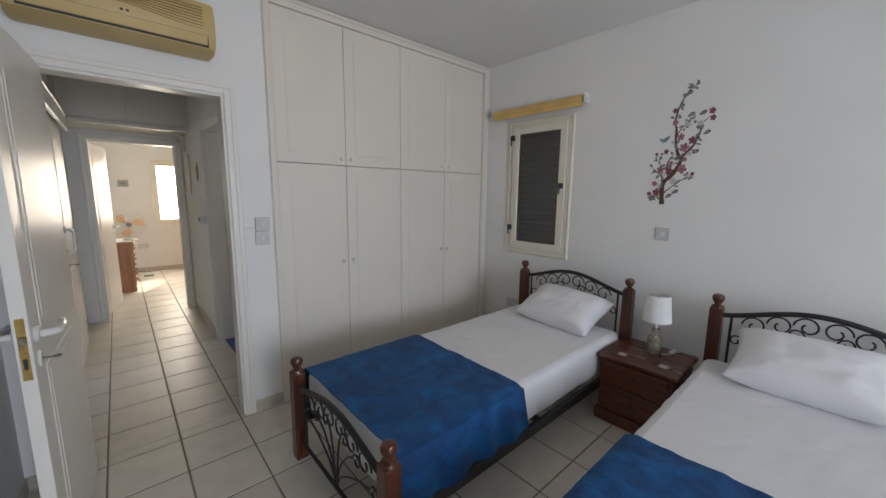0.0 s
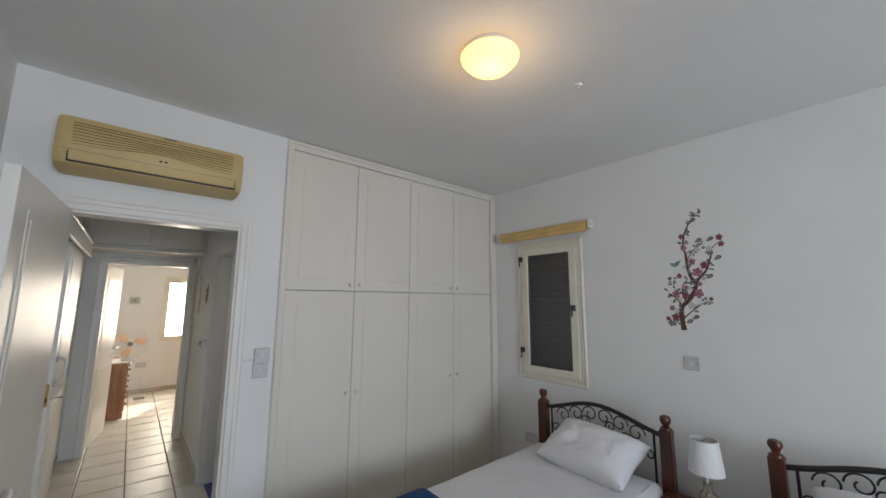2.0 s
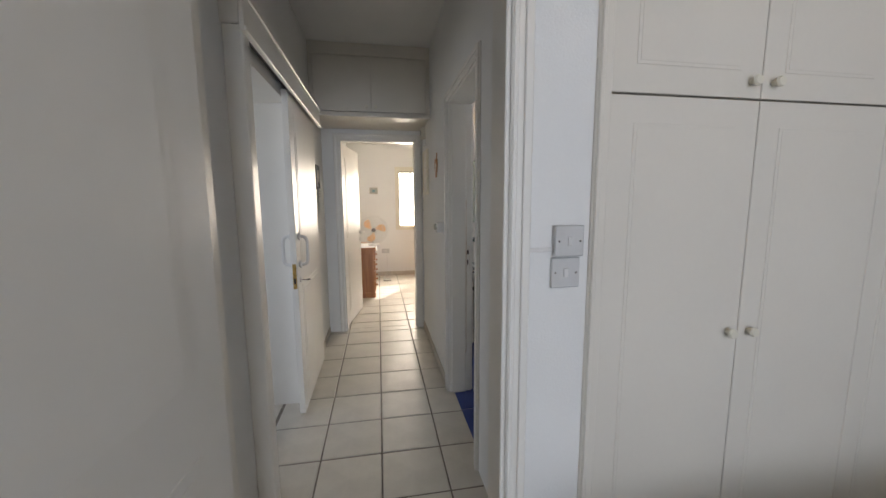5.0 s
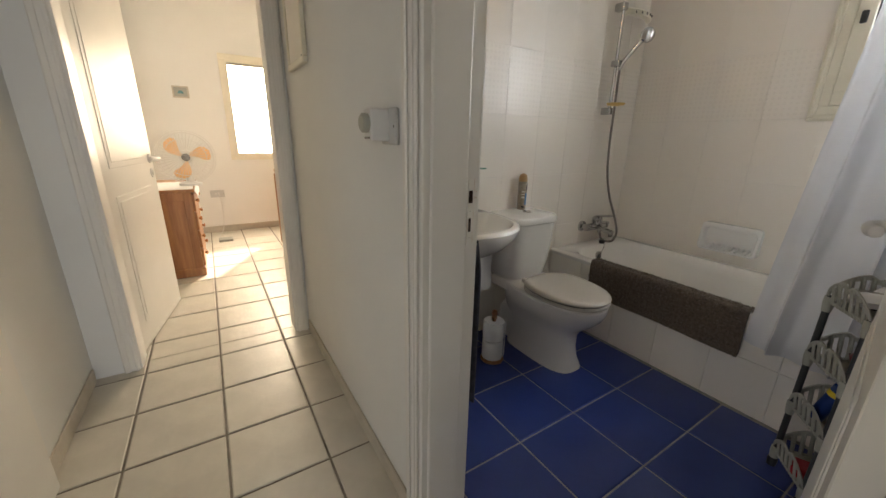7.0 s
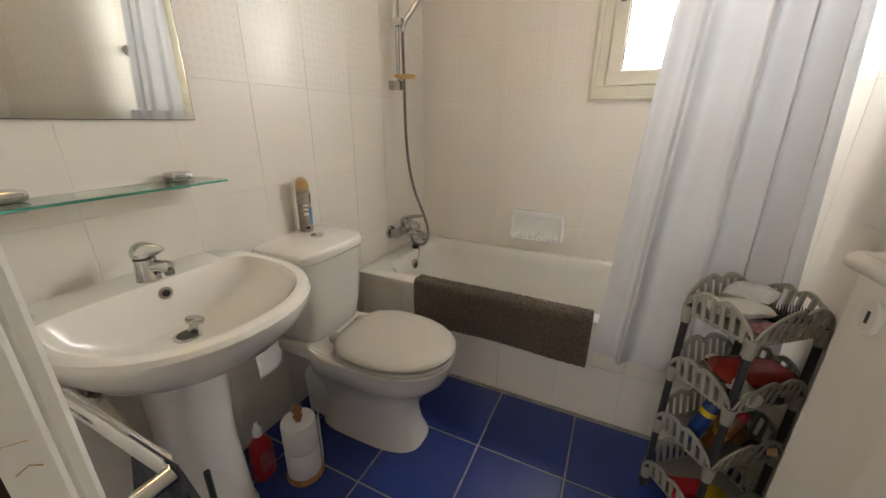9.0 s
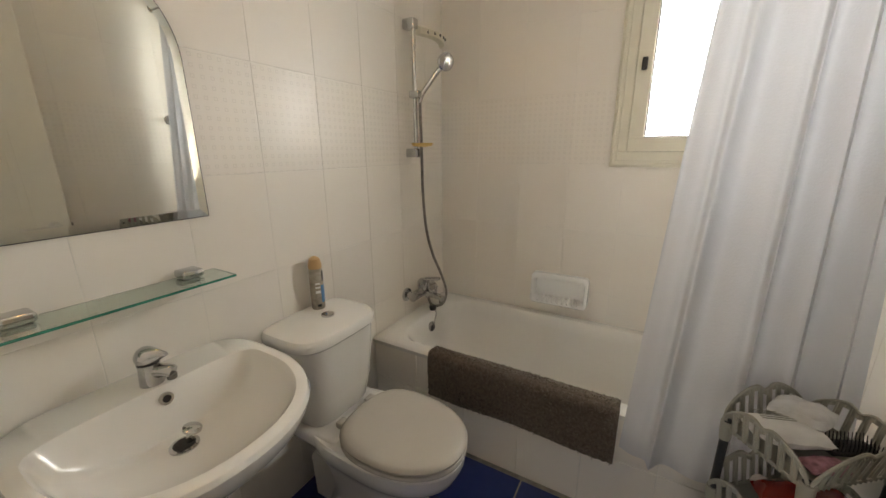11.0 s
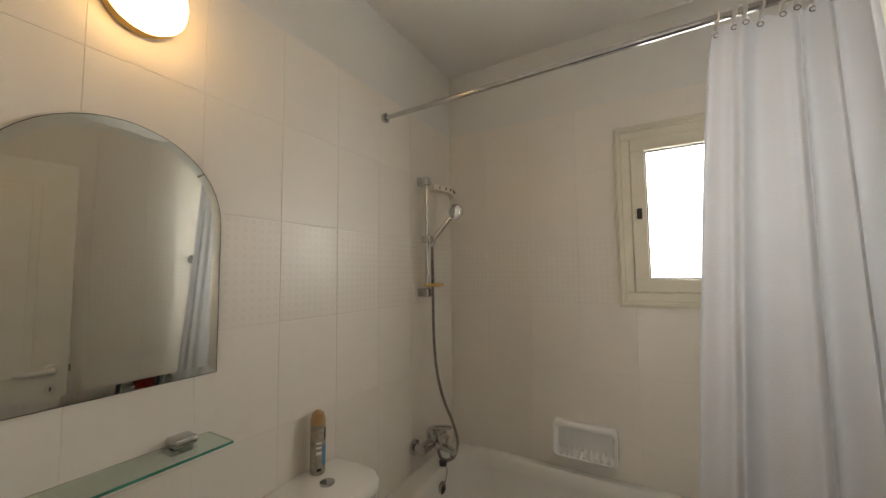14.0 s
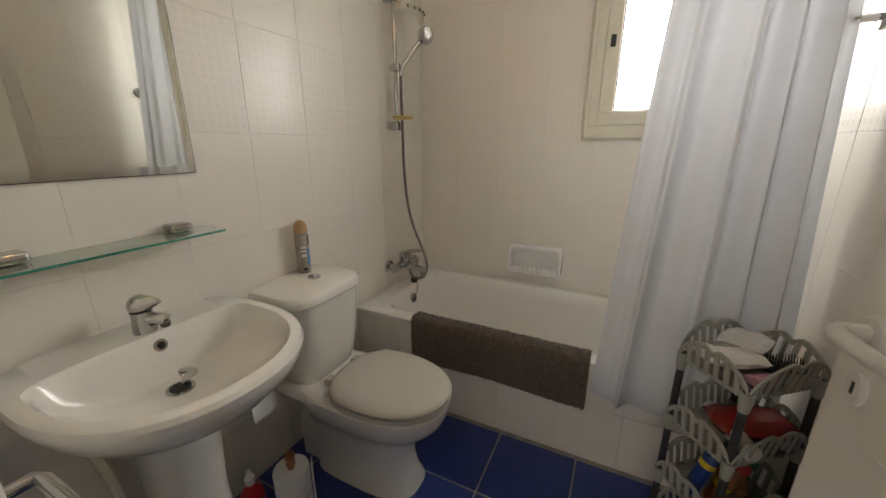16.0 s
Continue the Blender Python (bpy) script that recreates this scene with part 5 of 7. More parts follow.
wt = thing("worktop", "dark stone kitchen worktop", "worktop", (-3.0, 7.8, 0.86))
part("slab", box(-3.945, 6.45, 0.861, -3.345, 8.095, 0.90, 0.004, 1), "black", wt)
part("slab", box(-3.345, 7.49, 0.861, -1.0, 8.095, 0.90, 0.004, 1), "black", wt)
hb = thing("gas_hob", "stainless gas hob with black pan supports", "hob", (-2.9, 7.8, 0.9))
part("tray", box(-3.22, 7.55, 0.9005, -2.62, 8.02, 0.925, 0.008, 2), "chrome", hb)
for x in (-3.07, -2.77):
    for y in (7.68, 7.90):
        bn = part("burner", lathe([(0.045, 0.925), (0.045, 0.94), (0.03, 0.945)], 16, (x, y, 0)), "black", hb, smooth=True)
        part("pan_support", box(x - 0.09, y - 0.005, 0.945, x + 0.09, y + 0.005, 0.957), "black", bn)
kt = thing("kettle", "steel kettle on the worktop", "kettle", (-3.55, 7.05, 0.9))
part("body", lathe([(0.085, 0.9005), (0.088, 0.93), (0.075, 1.05), (0.05, 1.08)], 20, (-3.55, 7.05, 0)), "chrome", kt, smooth=True)
part("lid", lathe([(0.05, 1.08), (0.03, 1.10), (0.012, 1.115)], 16, (-3.55, 7.05, 0)), "black", kt, smooth=True)
part("handle", tube(smooth_line([(-3.55, 7.12, 1.06), (-3.55, 7.19, 1.04), (-3.55, 7.18, 0.95), (-3.55, 7.13, 0.92)], 5), 0.010, 8), "black", kt, smooth=True)
sb = tagged(part("splashback_tiles", box(-3.946, 6.45, 0.90, -3.944, 8.097, 1.42), "tile_joint"), "beige ceramic kitchen splashback tiles", "tiles", "", "structure")
for j in range(4):
    for i in range(11):
        t = part("tile", box(-3.944, 6.455 + i * 0.149, 0.905 + j * 0.129, -3.938, 6.60 + i * 0.149, 1.03 + j * 0.129, 0.002, 1), "stone", sb)
sb2 = tagged(part("splashback_tiles_end", box(-3.93, 8.096, 0.90, -1.0, 8.0985, 2.1), "tile_joint"), "beige ceramic kitchen splashback tiles", "tiles", "", "structure")
for j in range(9):
    for i in range(19):
        part("tile", box(-3.925 + i * 0.149, 8.090, 0.905 + j * 0.129, -3.78 + i * 0.149, 8.096, 1.03 + j * 0.129, 0.002, 1), "stone", sb2)

# ---- outdoors ----
M["far_ground"] = material("dry_ground", (0.30, 0.26, 0.18), 0.95, var=0.2, scale=0.4)
tagged(part("ground", box(-2500, -2500, -0.9, 2500, 2500, -0.5), "far_ground"), "dry pale ground outside the house", "ground", "", "structure")
M["hedge"] = material("cypress_green", (0.05, 0.075, 0.035), 0.9, var=0.3, scale=3, bump=0.5)
M["render_white"] = material("white_render", (0.72, 0.70, 0.66), 0.9, var=0.05, scale=1)
ct = thing("cypress_tree", "dark green cypress tree beyond the window", "tree", (2.55, 27.0, -0.5))
part("trunk", tube([(2.55, 27, -0.5), (2.55, 27, 1.5)], 0.12, 8), "bark", ct)
bm = bmesh.new()
for k in range(420):
    t = random.random()
    z = 0.4 + 4.0 * t
    r = 0.55 * math.sin(math.pi * min(1, 0.15 + 0.85 * t)) ** 0.8 * (0.55 + 0.45 * random.random())
    a = random.uniform(0, 6.28)
    c = Vector((2.55 + r * math.cos(a), 27 + r * math.sin(a), z))
    u, v = Vector((random.uniform(-1, 1), random.uniform(-1, 1), 0.3)) * 0.09, Vector((0.05 * math.cos(a), 0.05 * math.sin(a), 0.26))
    bm.faces.new([bm.verts.new(c - u - v), bm.verts.new(c + u - v * 0.4), bm.verts.new(c + v), bm.verts.new(c - u * 0.6 + v * 0.2)])
part("crown", bm, "hedge", ct)
hs = thing("far_house", "low white house with a tiled roof in the distance", "house", (4.0, 60, -0.5))
part("wall", box(1.0, 58, -0.5, 9.0, 66, 2.2), "render_white", hs)
part("roof", loft([[(0.6, 57.6, 2.2), (9.4, 57.6, 2.2), (9.4, 66.4, 2.2), (0.6, 66.4, 2.2)], [(3.5, 61, 3.8), (6.5, 61, 3.8), (6.5, 63, 3.8), (3.5, 63, 3.8)]]), "stone", hs)

# ---- bathroom ----


def outline(cx, cy, a, bf, bb, nf=2.2, nb=5.0, n=48):
    """An egg-like ring: rounded in front (towards -y), squarer behind."""
    out = []
    for k in range(n):
        t = 2 * math.pi * k / n
        c, s = math.cos(t), math.sin(t)
        e, b = (nf, bf) if s < 0 else (nb, bb)
        out.append((cx + a * math.copysign(abs(c) ** (2 / e), c), cy + b * math.copysign(abs(s) ** (2 / e), s)))
    return out


def ring(z, *args, **kw):
    return [(x, y, z) for x, y in outline(*args, **kw)]


bs = thing("washbasin", "white porcelain pedestal washbasin with a chrome tap", "basin", (1.02, 4.28, 0))
bx, by = 1.008, 4.278
part("bowl", loft([ring(0.60, bx, by + 0.05, 0.10, 0.11, 0.15), ring(0.64, bx, by + 0.03, 0.155, 0.18, 0.18), ring(0.69, bx, by, 0.215, 0.245, 0.212),
                   ring(0.74, bx, by, 0.256, 0.292, 0.215), ring(0.770, bx, by, 0.270, 0.306, 0.216), ring(0.786, bx, by, 0.273, 0.310, 0.216),
                   ring(0.797, bx, by, 0.269, 0.304, 0.216), ring(0.802, bx, by, 0.257, 0.292, 0.214), ring(0.800, bx, by - 0.01, 0.241, 0.268, 0.105),
                   ring(0.786, bx, by - 0.01, 0.232, 0.256, 0.095), ring(0.745, bx, by - 0.01, 0.215, 0.220, 0.082), ring(0.705, bx, by - 0.005, 0.165, 0.160, 0.070),
                   ring(0.680, bx, by, 0.09, 0.085, 0.055), ring(0.674, bx, by, 0.035, 0.035, 0.035)]), "porcelain", bs, smooth=True)
part("pedestal", loft([ring(0.0, bx, 4.36, 0.105, 0.115, 0.10, 2.6, 3), ring(0.03, bx, 4.36, 0.098, 0.105, 0.10, 2.6, 3), ring(0.30, bx, 4.355, 0.085, 0.085, 0.10, 2.6, 3),
                       ring(0.56, bx, 4.35, 0.092, 0.10, 0.11, 2.6, 3), ring(0.655, bx, 4.345, 0.12, 0.14, 0.13, 2.6, 3)]), "porcelain", bs, smooth=True)
tp = part("tap", lathe([(0.027, 0.801), (0.026, 0.806), (0.0235, 0.845), (0.0245, 0.857)], 24, (1.018, 4.407, 0)), "chrome", bs, "chrome mixer tap", smooth=True)
part("seal", lathe([(0.0225, 0.857), (0.0225, 0.862)], 20, (1.018, 4.407, 0)), "black", tp)


def beak_ring(z, r, reach):
    """A round outline drawn out to a blunt point towards the bowl."""
    out = []
    for k in range(32):
        a = 2 * math.pi * k / 32
        f = max(0.0, -math.sin(a)) ** 4
        out.append((1.018 + (r * (1 - 0.35 * f)) * math.cos(a), 4.407 + r * math.sin(a) - (reach - r) * f, z + 0.10 * (reach - r) * f))
    return out


part("lever", loft([beak_ring(0.862, 0.023, 0.026), beak_ring(0.867, 0.026, 0.038), beak_ring(0.876, 0.0265, 0.054), beak_ring(0.883, 0.0245, 0.051), beak_ring(0.893, 0.018, 0.030), beak_ring(0.898, 0.010, 0.013)]), "chrome", tp, smooth=True)
part("spout", tube(smooth_line([(1.018, 4.405, 0.830), (1.018, 4.385, 0.835), (1.018, 4.362, 0.834), (1.018, 4.350, 0.830)], 5), 0.016, 16, radii=[0.019 - 0.004 * k / 15 for k in range(40)]), "chrome", tp, smooth=True)
part("aerator", lathe([(0.011, 0.812), (0.012, 0.824)], 14, (1.018, 4.356, 0)), "steel", tp, smooth=True)
for ob in tp.children:
    ob.matrix_world = Matrix.Translation((1.018, 4.407, 0)) @ Euler((0, 0, radians(32))).to_matrix().to_4x4() @ Matrix.Translation((-1.018, -4.407, 0))
ov = part("overflow", lathe([(0.016, 0.0), (0.016, 0.005), (0.010, 0.006)], 18, (0, 0, 0)), "chrome", bs, "chrome overflow ring", smooth=True)
ov.matrix_world = Matrix.Translation((1.020, 4.357, 0.771)) @ Euler((radians(80), 0, 0)).to_matrix().to_4x4()
oh = part("overflow_hole", lathe([(0.0095, 0.0), (0.0095, 0.0068)], 14, (0, 0, 0)), "black", bs)
oh.matrix_world = ov.matrix_world.copy()
part("drain", lathe([(0.032, 0.674), (0.032, 0.678), (0.024, 0.679)], 20, (bx, by, 0)), "chrome", bs, smooth=True)
part("drain_hole", lathe([(0.024, 0.6785), (0.024, 0.680)], 16, (bx, by, 0)), "black", bs)
pg = part("pop_up_plug", lathe([(0.010, 0.0), (0.010, 0.028), (0.021, 0.031), (0.021, 0.037), (0.016, 0.040)], 18, (0, 0, 0)), "chrome", bs, smooth=True)
pg.matrix_world = pose(bx + 0.012, by, 0.680, 12, 14, 0)
vv = thing("water_valves", "small chrome stop valves and a beige pipe", "pipes", (0.90, 4.46, 0.5))
for x in (0.86, 0.935):
    v = part("valve", lathe([(0.016, 0), (0.016, -0.03), (0.010, -0.034), (0.010, -0.055)], 12, (x, 4.489, 0.55), 'y'), "steel", vv, smooth=True)
    part("hose", tube([(x, 4.455, 0.55), (x + 0.02, 4.44, 0.60), (x + 0.05, 4.42, 0.66)], 0.006, 6), "chrome", v)
part("waste_pipe", tube(smooth_line([(0.88, 4.488, 0.50), (0.89, 4.46, 0.42), (0.91, 4.455, 0.20), (0.915, 4.455, 0.0)], 5), 0.014, 8), "frame", vv, smooth=True)

mr = thing("mirror", "arched frameless wall mirror above the white washbasin", "mirror", (1.030, 4.488, 1.185))
mx, mw, mz0, mz1, mz2 = 1.030, 0.232, 1.185, 1.596, 1.822


def mirror_ring(k, y):
    pts = [(mx - mw + k, mz0 + k), (mx + mw - k, mz0 + k)]
    for i in range(25):
        a = math.pi * i / 24
        pts.append((mx + (mw - k) * math.cos(a), mz1 + (mz2 - mz1 - k) * math.sin(a)))
    return [(x, y, z) for x, z in pts]


part("glass", loft([mirror_ring(0, 4.4885), mirror_ring(0, 4.4848), mirror_ring(0.022, 4.4828)]), "mirror", mr, "silvered glass with a bevelled edge")
part("edge", loft([mirror_ring(-0.0015, 4.4890), mirror_ring(-0.0015, 4.4850)]), "dark_plastic", mr)

gs = thing("glass_shelf", "clear glass bathroom shelf on chrome brackets", "shelf", (0.94, 4.43, 1.02))
M["shelf_glass"] = material("green_edged_glass", (0.80, 0.93, 0.87), 0.03, trans=1.0, var=0.0, rough_var=0.01)
part("glass", box(0.655, 4.372, 1.020, 1.250, 4.489, 1.026, 0.001, 1), "shelf_glass", gs)
M["glass_edge"] = material("cut_glass_edge", (0.05, 0.30, 0.22), 0.15, var=0.1, scale=20)
part("cut_edge", box(0.655, 4.3712, 1.0202, 1.2505, 4.3719, 1.0258), "glass_edge", gs)
part("cut_edge", box(1.2502, 4.372, 1.0202, 1.2508, 4.489, 1.0258), "glass_edge", gs)
for x in (0.843, 1.172):
    part("bracket", box(x - 0.028, 4.435, 1.027, x + 0.028, 4.4895, 1.050, 0.008, 3), "chrome", gs, smooth=True)
    part("bracket_base", box(x - 0.026, 4.455, 1.002, x + 0.026, 4.4895, 1.0195, 0.005, 2), "chrome", gs, smooth=True)

wl = thing("wall_lamp", "lit round opal wall lamp above the mirror", "wall lamp", (1.055, 4.49, 2.11))
part("base", lathe([(0.080, 0), (0.084, -0.012), (0.080, -0.030)], 32, (1.052, 4.4895, 2.128), 'y'), "blind", wl, smooth=True)
part("opal_glass", lathe([(0.082, -0.030), (0.086, -0.045), (0.076, -0.075), (0.050, -0.096), (0.015, -0.104)], 32, (1.052, 4.4895, 2.128), 'y'), "bath_bulb", wl, "warm glowing opal glass", smooth=True)

# toilet
wc = thing("toilet", "white close-coupled toilet with the lid closed", "toilet", (1.54, 4.15, 0))
tx = 1.540
part("bowl", loft([ring(0.0, tx, 4.15, 0.116, 0.250, 0.20, 3.0, 4), ring(0.018, tx, 4.15, 0.111, 0.243, 0.20, 3.0, 4), ring(0.06, tx, 4.15, 0.099, 0.226, 0.21, 2.8, 4), ring(0.12, tx, 4.15, 0.092, 0.214, 0.21, 2.8, 4),
                   ring(0.19, tx, 4.15, 0.095, 0.218, 0.23, 2.6, 4), ring(0.235, tx, 4.14, 0.112, 0.235, 0.25, 2.4, 4), ring(0.275, tx, 4.115, 0.139, 0.262, 0.27, 2.3, 3.5), ring(0.315, tx, 4.09, 0.161, 0.276, 0.29, 2.2, 3.5),
                   ring(0.355, tx, 4.075, 0.173, 0.279, 0.31, 2.2, 3.5), ring(0.386, tx, 4.07, 0.176, 0.276, 0.32, 2.2, 3.5), ring(0.395, tx, 4.07, 0.170, 0.269, 0.32, 2.2, 3.5)]), "porcelain", wc, smooth=True)
part("trap_side", loft([[(tx + x, y, z) for y, z in ((4.20, 0.02), (4.40, 0.02), (4.41, 0.20), (4.36, 0.27), (4.26, 0.30), (4.20, 0.22))] for x in (-0.088, -0.082, 0.082, 0.088)]), "porcelain", wc, smooth=True)
part("deck", box(tx - 0.158, 4.20, 0.340, tx + 0.158, 4.455, 0.402, 0.02, 3), "porcelain", wc, smooth=True)


def seat_layer(*levels):
    return loft([ring(z, tx, 4.045, 0.182 - k, 0.258 - k, 0.182 - k, 2.15, 2.6) for z, k in levels])


part("seat_ring", seat_layer((0.397, 0.010), (0.401, 0.003), (0.407, 0.001), (0.413, 0.004), (0.416, 0.011)), "seat", wc, smooth=True)
# solid dark ring in the gap, its colour stands for the shade there
part("seat_gap", seat_layer((0.4155, 0.011), (0.4215, 0.011)), "dark_plastic", wc, "dark ring painting the shade under the lid")
part("lid", seat_layer((0.421, 0.010), (0.424, 0.002), (0.431, 0.0), (0.438, 0.004), (0.444, 0.016), (0.447, 0.045), (0.448, 0.12)), "seat", wc, smooth=True)
for x in (-0.075, 0.075):
    part("seat_hinge", box(tx + x - 0.02, 4.222, 0.402, tx + x + 0.02, 4.250, 0.428, 0.006, 2), "seat", wc, smooth=True)


def cistern_ring(z, a, bf, n=40):
    return ring(z, tx, 4.40, a, bf, 0.088, 4.0, 9.0, n=n)


part("cistern", loft([cistern_ring(0.385, 0.120, 0.105), cistern_ring(0.41, 0.142, 0.125), cistern_ring(0.50, 0.160, 0.140), cistern_ring(0.62, 0.172, 0.150), cistern_ring(0.722, 0.178, 0.155)]), "porcelain", wc, smooth=True)
part("cistern_lid", loft([cistern_ring(0.724, 0.184, 0.160), cistern_ring(0.730, 0.188, 0.165), cistern_ring(0.752, 0.188, 0.165), cistern_ring(0.764, 0.180, 0.157), cistern_ring(0.770, 0.155, 0.135), cistern_ring(0.772, 0.06, 0.05)]), "porcelain", wc, smooth=True)
bt = part("flush_button", lathe([(0.024, 0.771), (0.024, 0.777), (0.019, 0.780)], 20, (tx + 0.02, 4.365, 0)), "chrome", wc, "chrome flush button", smooth=True)
part("water_valve", lathe([(0.012, 0.33), (0.012, 0.385)], 10, (tx - 0.10, 4.44, 0)), "black", wc)
part("floor_bolt", lathe([(0.009, 0), (0.006, 0.006)], 10, (tx - 0.104, 4.13, 0.045), 'x'), "frame", wc)

af = thing("air_freshener", "tan and blue aerosol air freshener can on the cistern", "aerosol can", (1.585, 4.445, 0.772))
M["tan_plastic"] = material("tan_plastic", (0.52, 0.33, 0.16), 0.4, var=0.04)
M["can_label"] = material("grey_can_label", (0.40, 0.36, 0.30), 0.4, var=0.15, scale=60)
M["sky_blue"] = material("blue_print", (0.08, 0.25, 0.50), 0.4, var=0.1, scale=30)
cx, cy = 1.592, 4.448
part("can", lathe([(0.024, 0.7725), (0.026, 0.776), (0.026, 0.930), (0.024, 0.936)], 22, (cx, cy, 0)), "can_label", af, smooth=True)
part("cap", lathe([(0.0255, 0.936), (0.0255, 0.950), (0.020, 0.972), (0.008, 0.981)], 20, (cx, cy, 0)), "tan_plastic", af, smooth=True)
for k, (z0, z1, a0, a1, mt) in enumerate(((0.80, 0.87, 4.6, 5.6, "sky_blue"), (0.885, 0.925, 4.9, 5.5, "black"), (0.785, 0.795, 3.9, 4.5, "black"), (0.84, 0.85, 3.8, 4.5, "paper"), (0.86, 0.866, 3.8, 4.5, "paper"), (0.875, 0.881, 3.8, 4.5, "paper"))):
    part("print", loft([[(cx + r * math.cos(a), cy + r * math.sin(a), z) for a in [a0 + (a1 - a0) * i / 8 for i in range(9)]] + [(cx + 0.0255 * math.cos(a), cy + 0.0255 * math.sin(a), z) for a in [a1 - (a1 - a0) * i / 8 for i in range(9)]] for r, z in ((0.0264, z0), (0.0264, z1))]), mt, af)

rh = thing("paper_holder", "white toilet roll hanging on the tiled wall", "toilet roll", (1.285, 4.44, 0.5))
part("roll", lathe([(0.05, -0.05), (0.05, 0.05)], 24, (1.285, 4.428, 0.545), 'x'), "paper", rh, smooth=True)
part("hanging_sheet", sheet(lambda u, v: (1.237 + 0.096 * v, 4.378 + 0.006 * math.sin(u * 5), 0.545 - 0.20 * u), 8, 4, 0.001), "paper", rh, smooth=True)
part("bar", tube([(1.22, 4.488, 0.545), (1.222, 4.428, 0.545), (1.345, 4.428, 0.545)], 0.006, 8), "chrome", rh)

rs = thing("roll_stand", "wooden stand holding two white toilet rolls", "roll stand", (1.235, 4.215, 0))
part("foot", lathe([(0.062, 0.0005), (0.064, 0.008), (0.058, 0.016)], 24, (1.235, 4.215, 0)), "pine", rs, smooth=True)
part("pole", lathe([(0.011, 0.016), (0.011, 0.245), (0.016, 0.252), (0.010, 0.262), (0.017, 0.275), (0.014, 0.292), (0.006, 0.298)], 14, (1.235, 4.215, 0)), "pine", rs, smooth=True)
for z in (0.018, 0.130):
    rl = part("toilet_roll", loft([[(1.235 + r * (1 + 0.02 * math.sin(3 * a)) * math.cos(a), 4.215 + r * math.sin(a), zz) for a in [k * math.pi / 16 for k in range(32)]] for r, zz in ((0.020, z + 0.002), (0.054, z), (0.057, z + 0.006), (0.057, z + 0.100), (0.054, z + 0.106), (0.020, z + 0.104))]), "paper", rs, "white paper roll", smooth=True)
    part("loose_end", sheet(lambda u, v: (1.235 + 0.060 * math.cos(-0.9 + 0.55 * u) + 0.012 * u * u, 4.215 + 0.060 * math.sin(-0.9 + 0.55 * u), z + 0.004 + 0.10 * v), 6, 3, 0.001), "paper", rl, smooth=True)

rb = thing("cleaner_bottle", "red plastic cleaner bottle with a white cap", "bottle", (1.165, 4.335, 0))
part("bottle", loft([ring(z, 1.165, 4.335, a, b, b, 3, 3, n=24) for z, a, b in ((0.0005, 0.034, 0.022), (0.01, 0.038, 0.026), (0.10, 0.038, 0.026), (0.15, 0.034, 0.024), (0.172, 0.016, 0.014), (0.182, 0.014, 0.013))]), "red", rb, smooth=True)
part("cap", lathe([(0.016, 0.182), (0.016, 0.205), (0.009, 0.212), (0.006, 0.232)], 16, (1.165, 4.335, 0)), "plastic", rb, smooth=True)
part("label", box(1.140, 4.3075, 0.04, 1.190, 4.3095, 0.12), "rose", rb)

# bath
bh = thing("bathtub", "white enamelled built-in bath with a tiled apron", "bath", (2.3, 3.65, 0))


def rect_ring(z, x0, y0, x1, y1, r, n=6):
    out = []
    for cx0, cy0, a0 in ((x1 - r, y1 - r, 0), (x0 + r, y1 - r, 90), (x0 + r, y0 + r, 180), (x1 - r, y0 + r, 270)):
        for k in range(n + 1):
            a = radians(a0 + 90 * k / n)
            out.append((cx0 + r * math.cos(a), cy0 + r * math.sin(a), z))
    return out


BX0, BX1, BY0, BY1 = 1.938, 2.649, 2.812, 4.486
part("tub", loft([rect_ring(0.440, BX0, BY0, BX1, BY1, 0.004), rect_ring(0.460, BX0 - 0.004, BY0, BX1, BY1, 0.004), rect_ring(0.468, BX0 + 0.004, BY0, BX1, BY1, 0.004),
                  rect_ring(0.470, BX0 + 0.02, BY0 + 0.01, BX1 - 0.01, BY1 - 0.01, 0.02), rect_ring(0.468, BX0 + 0.058, BY0 + 0.06, BX1 - 0.045, BY1 - 0.085, 0.13),
                  rect_ring(0.455, BX0 + 0.070, BY0 + 0.075, BX1 - 0.056, BY1 - 0.10, 0.14), rect_ring(0.40, BX0 + 0.082, BY0 + 0.10, BX1 - 0.066, BY1 - 0.115, 0.15),
                  rect_ring(0.20, BX0 + 0.12, BY0 + 0.22, BX1 - 0.10, BY1 - 0.17, 0.16), rect_ring(0.12, BX0 + 0.18, BY0 + 0.32, BX1 - 0.16, BY1 - 0.25, 0.12), rect_ring(0.11, BX0 + 0.28, BY0 + 0.5, BX1 - 0.26, BY1 - 0.40, 0.05)], caps=(False, True)), "enamel", bh, smooth=True)
ap = part("apron", box(1.955, BY0, 0.0, 1.975, BY1, 0.441), "tile_joint", bh)
for k in range(-4, 5):
    y0, y1 = max(BY0, 3.481 + k * 0.2525 + 0.0015), min(BY1, 3.481 + (k + 1) * 0.2525 - 0.0015)
    if y1 - y0 < 0.02:
        continue
    for z0, z1 in ((0.002, 0.254), (0.257, 0.438)):
        part("tile", box(1.948, y0, z0, 1.956, y1, z1, 0.0015, 1), "wall_tile", ap)
ovf = part("bath_overflow", lathe([(0.036, 0), (0.036, -0.006), (0.026, -0.012)], 24, (2.305, 4.3745, 0.385), 'y'), "chrome", bh, "chrome overflow rosette", smooth=True)
part("overflow_hole", lathe([(0.022, -0.0115), (0.020, -0.0130)], 18, (2.305, 4.3745, 0.385), 'y'), "black", ovf)
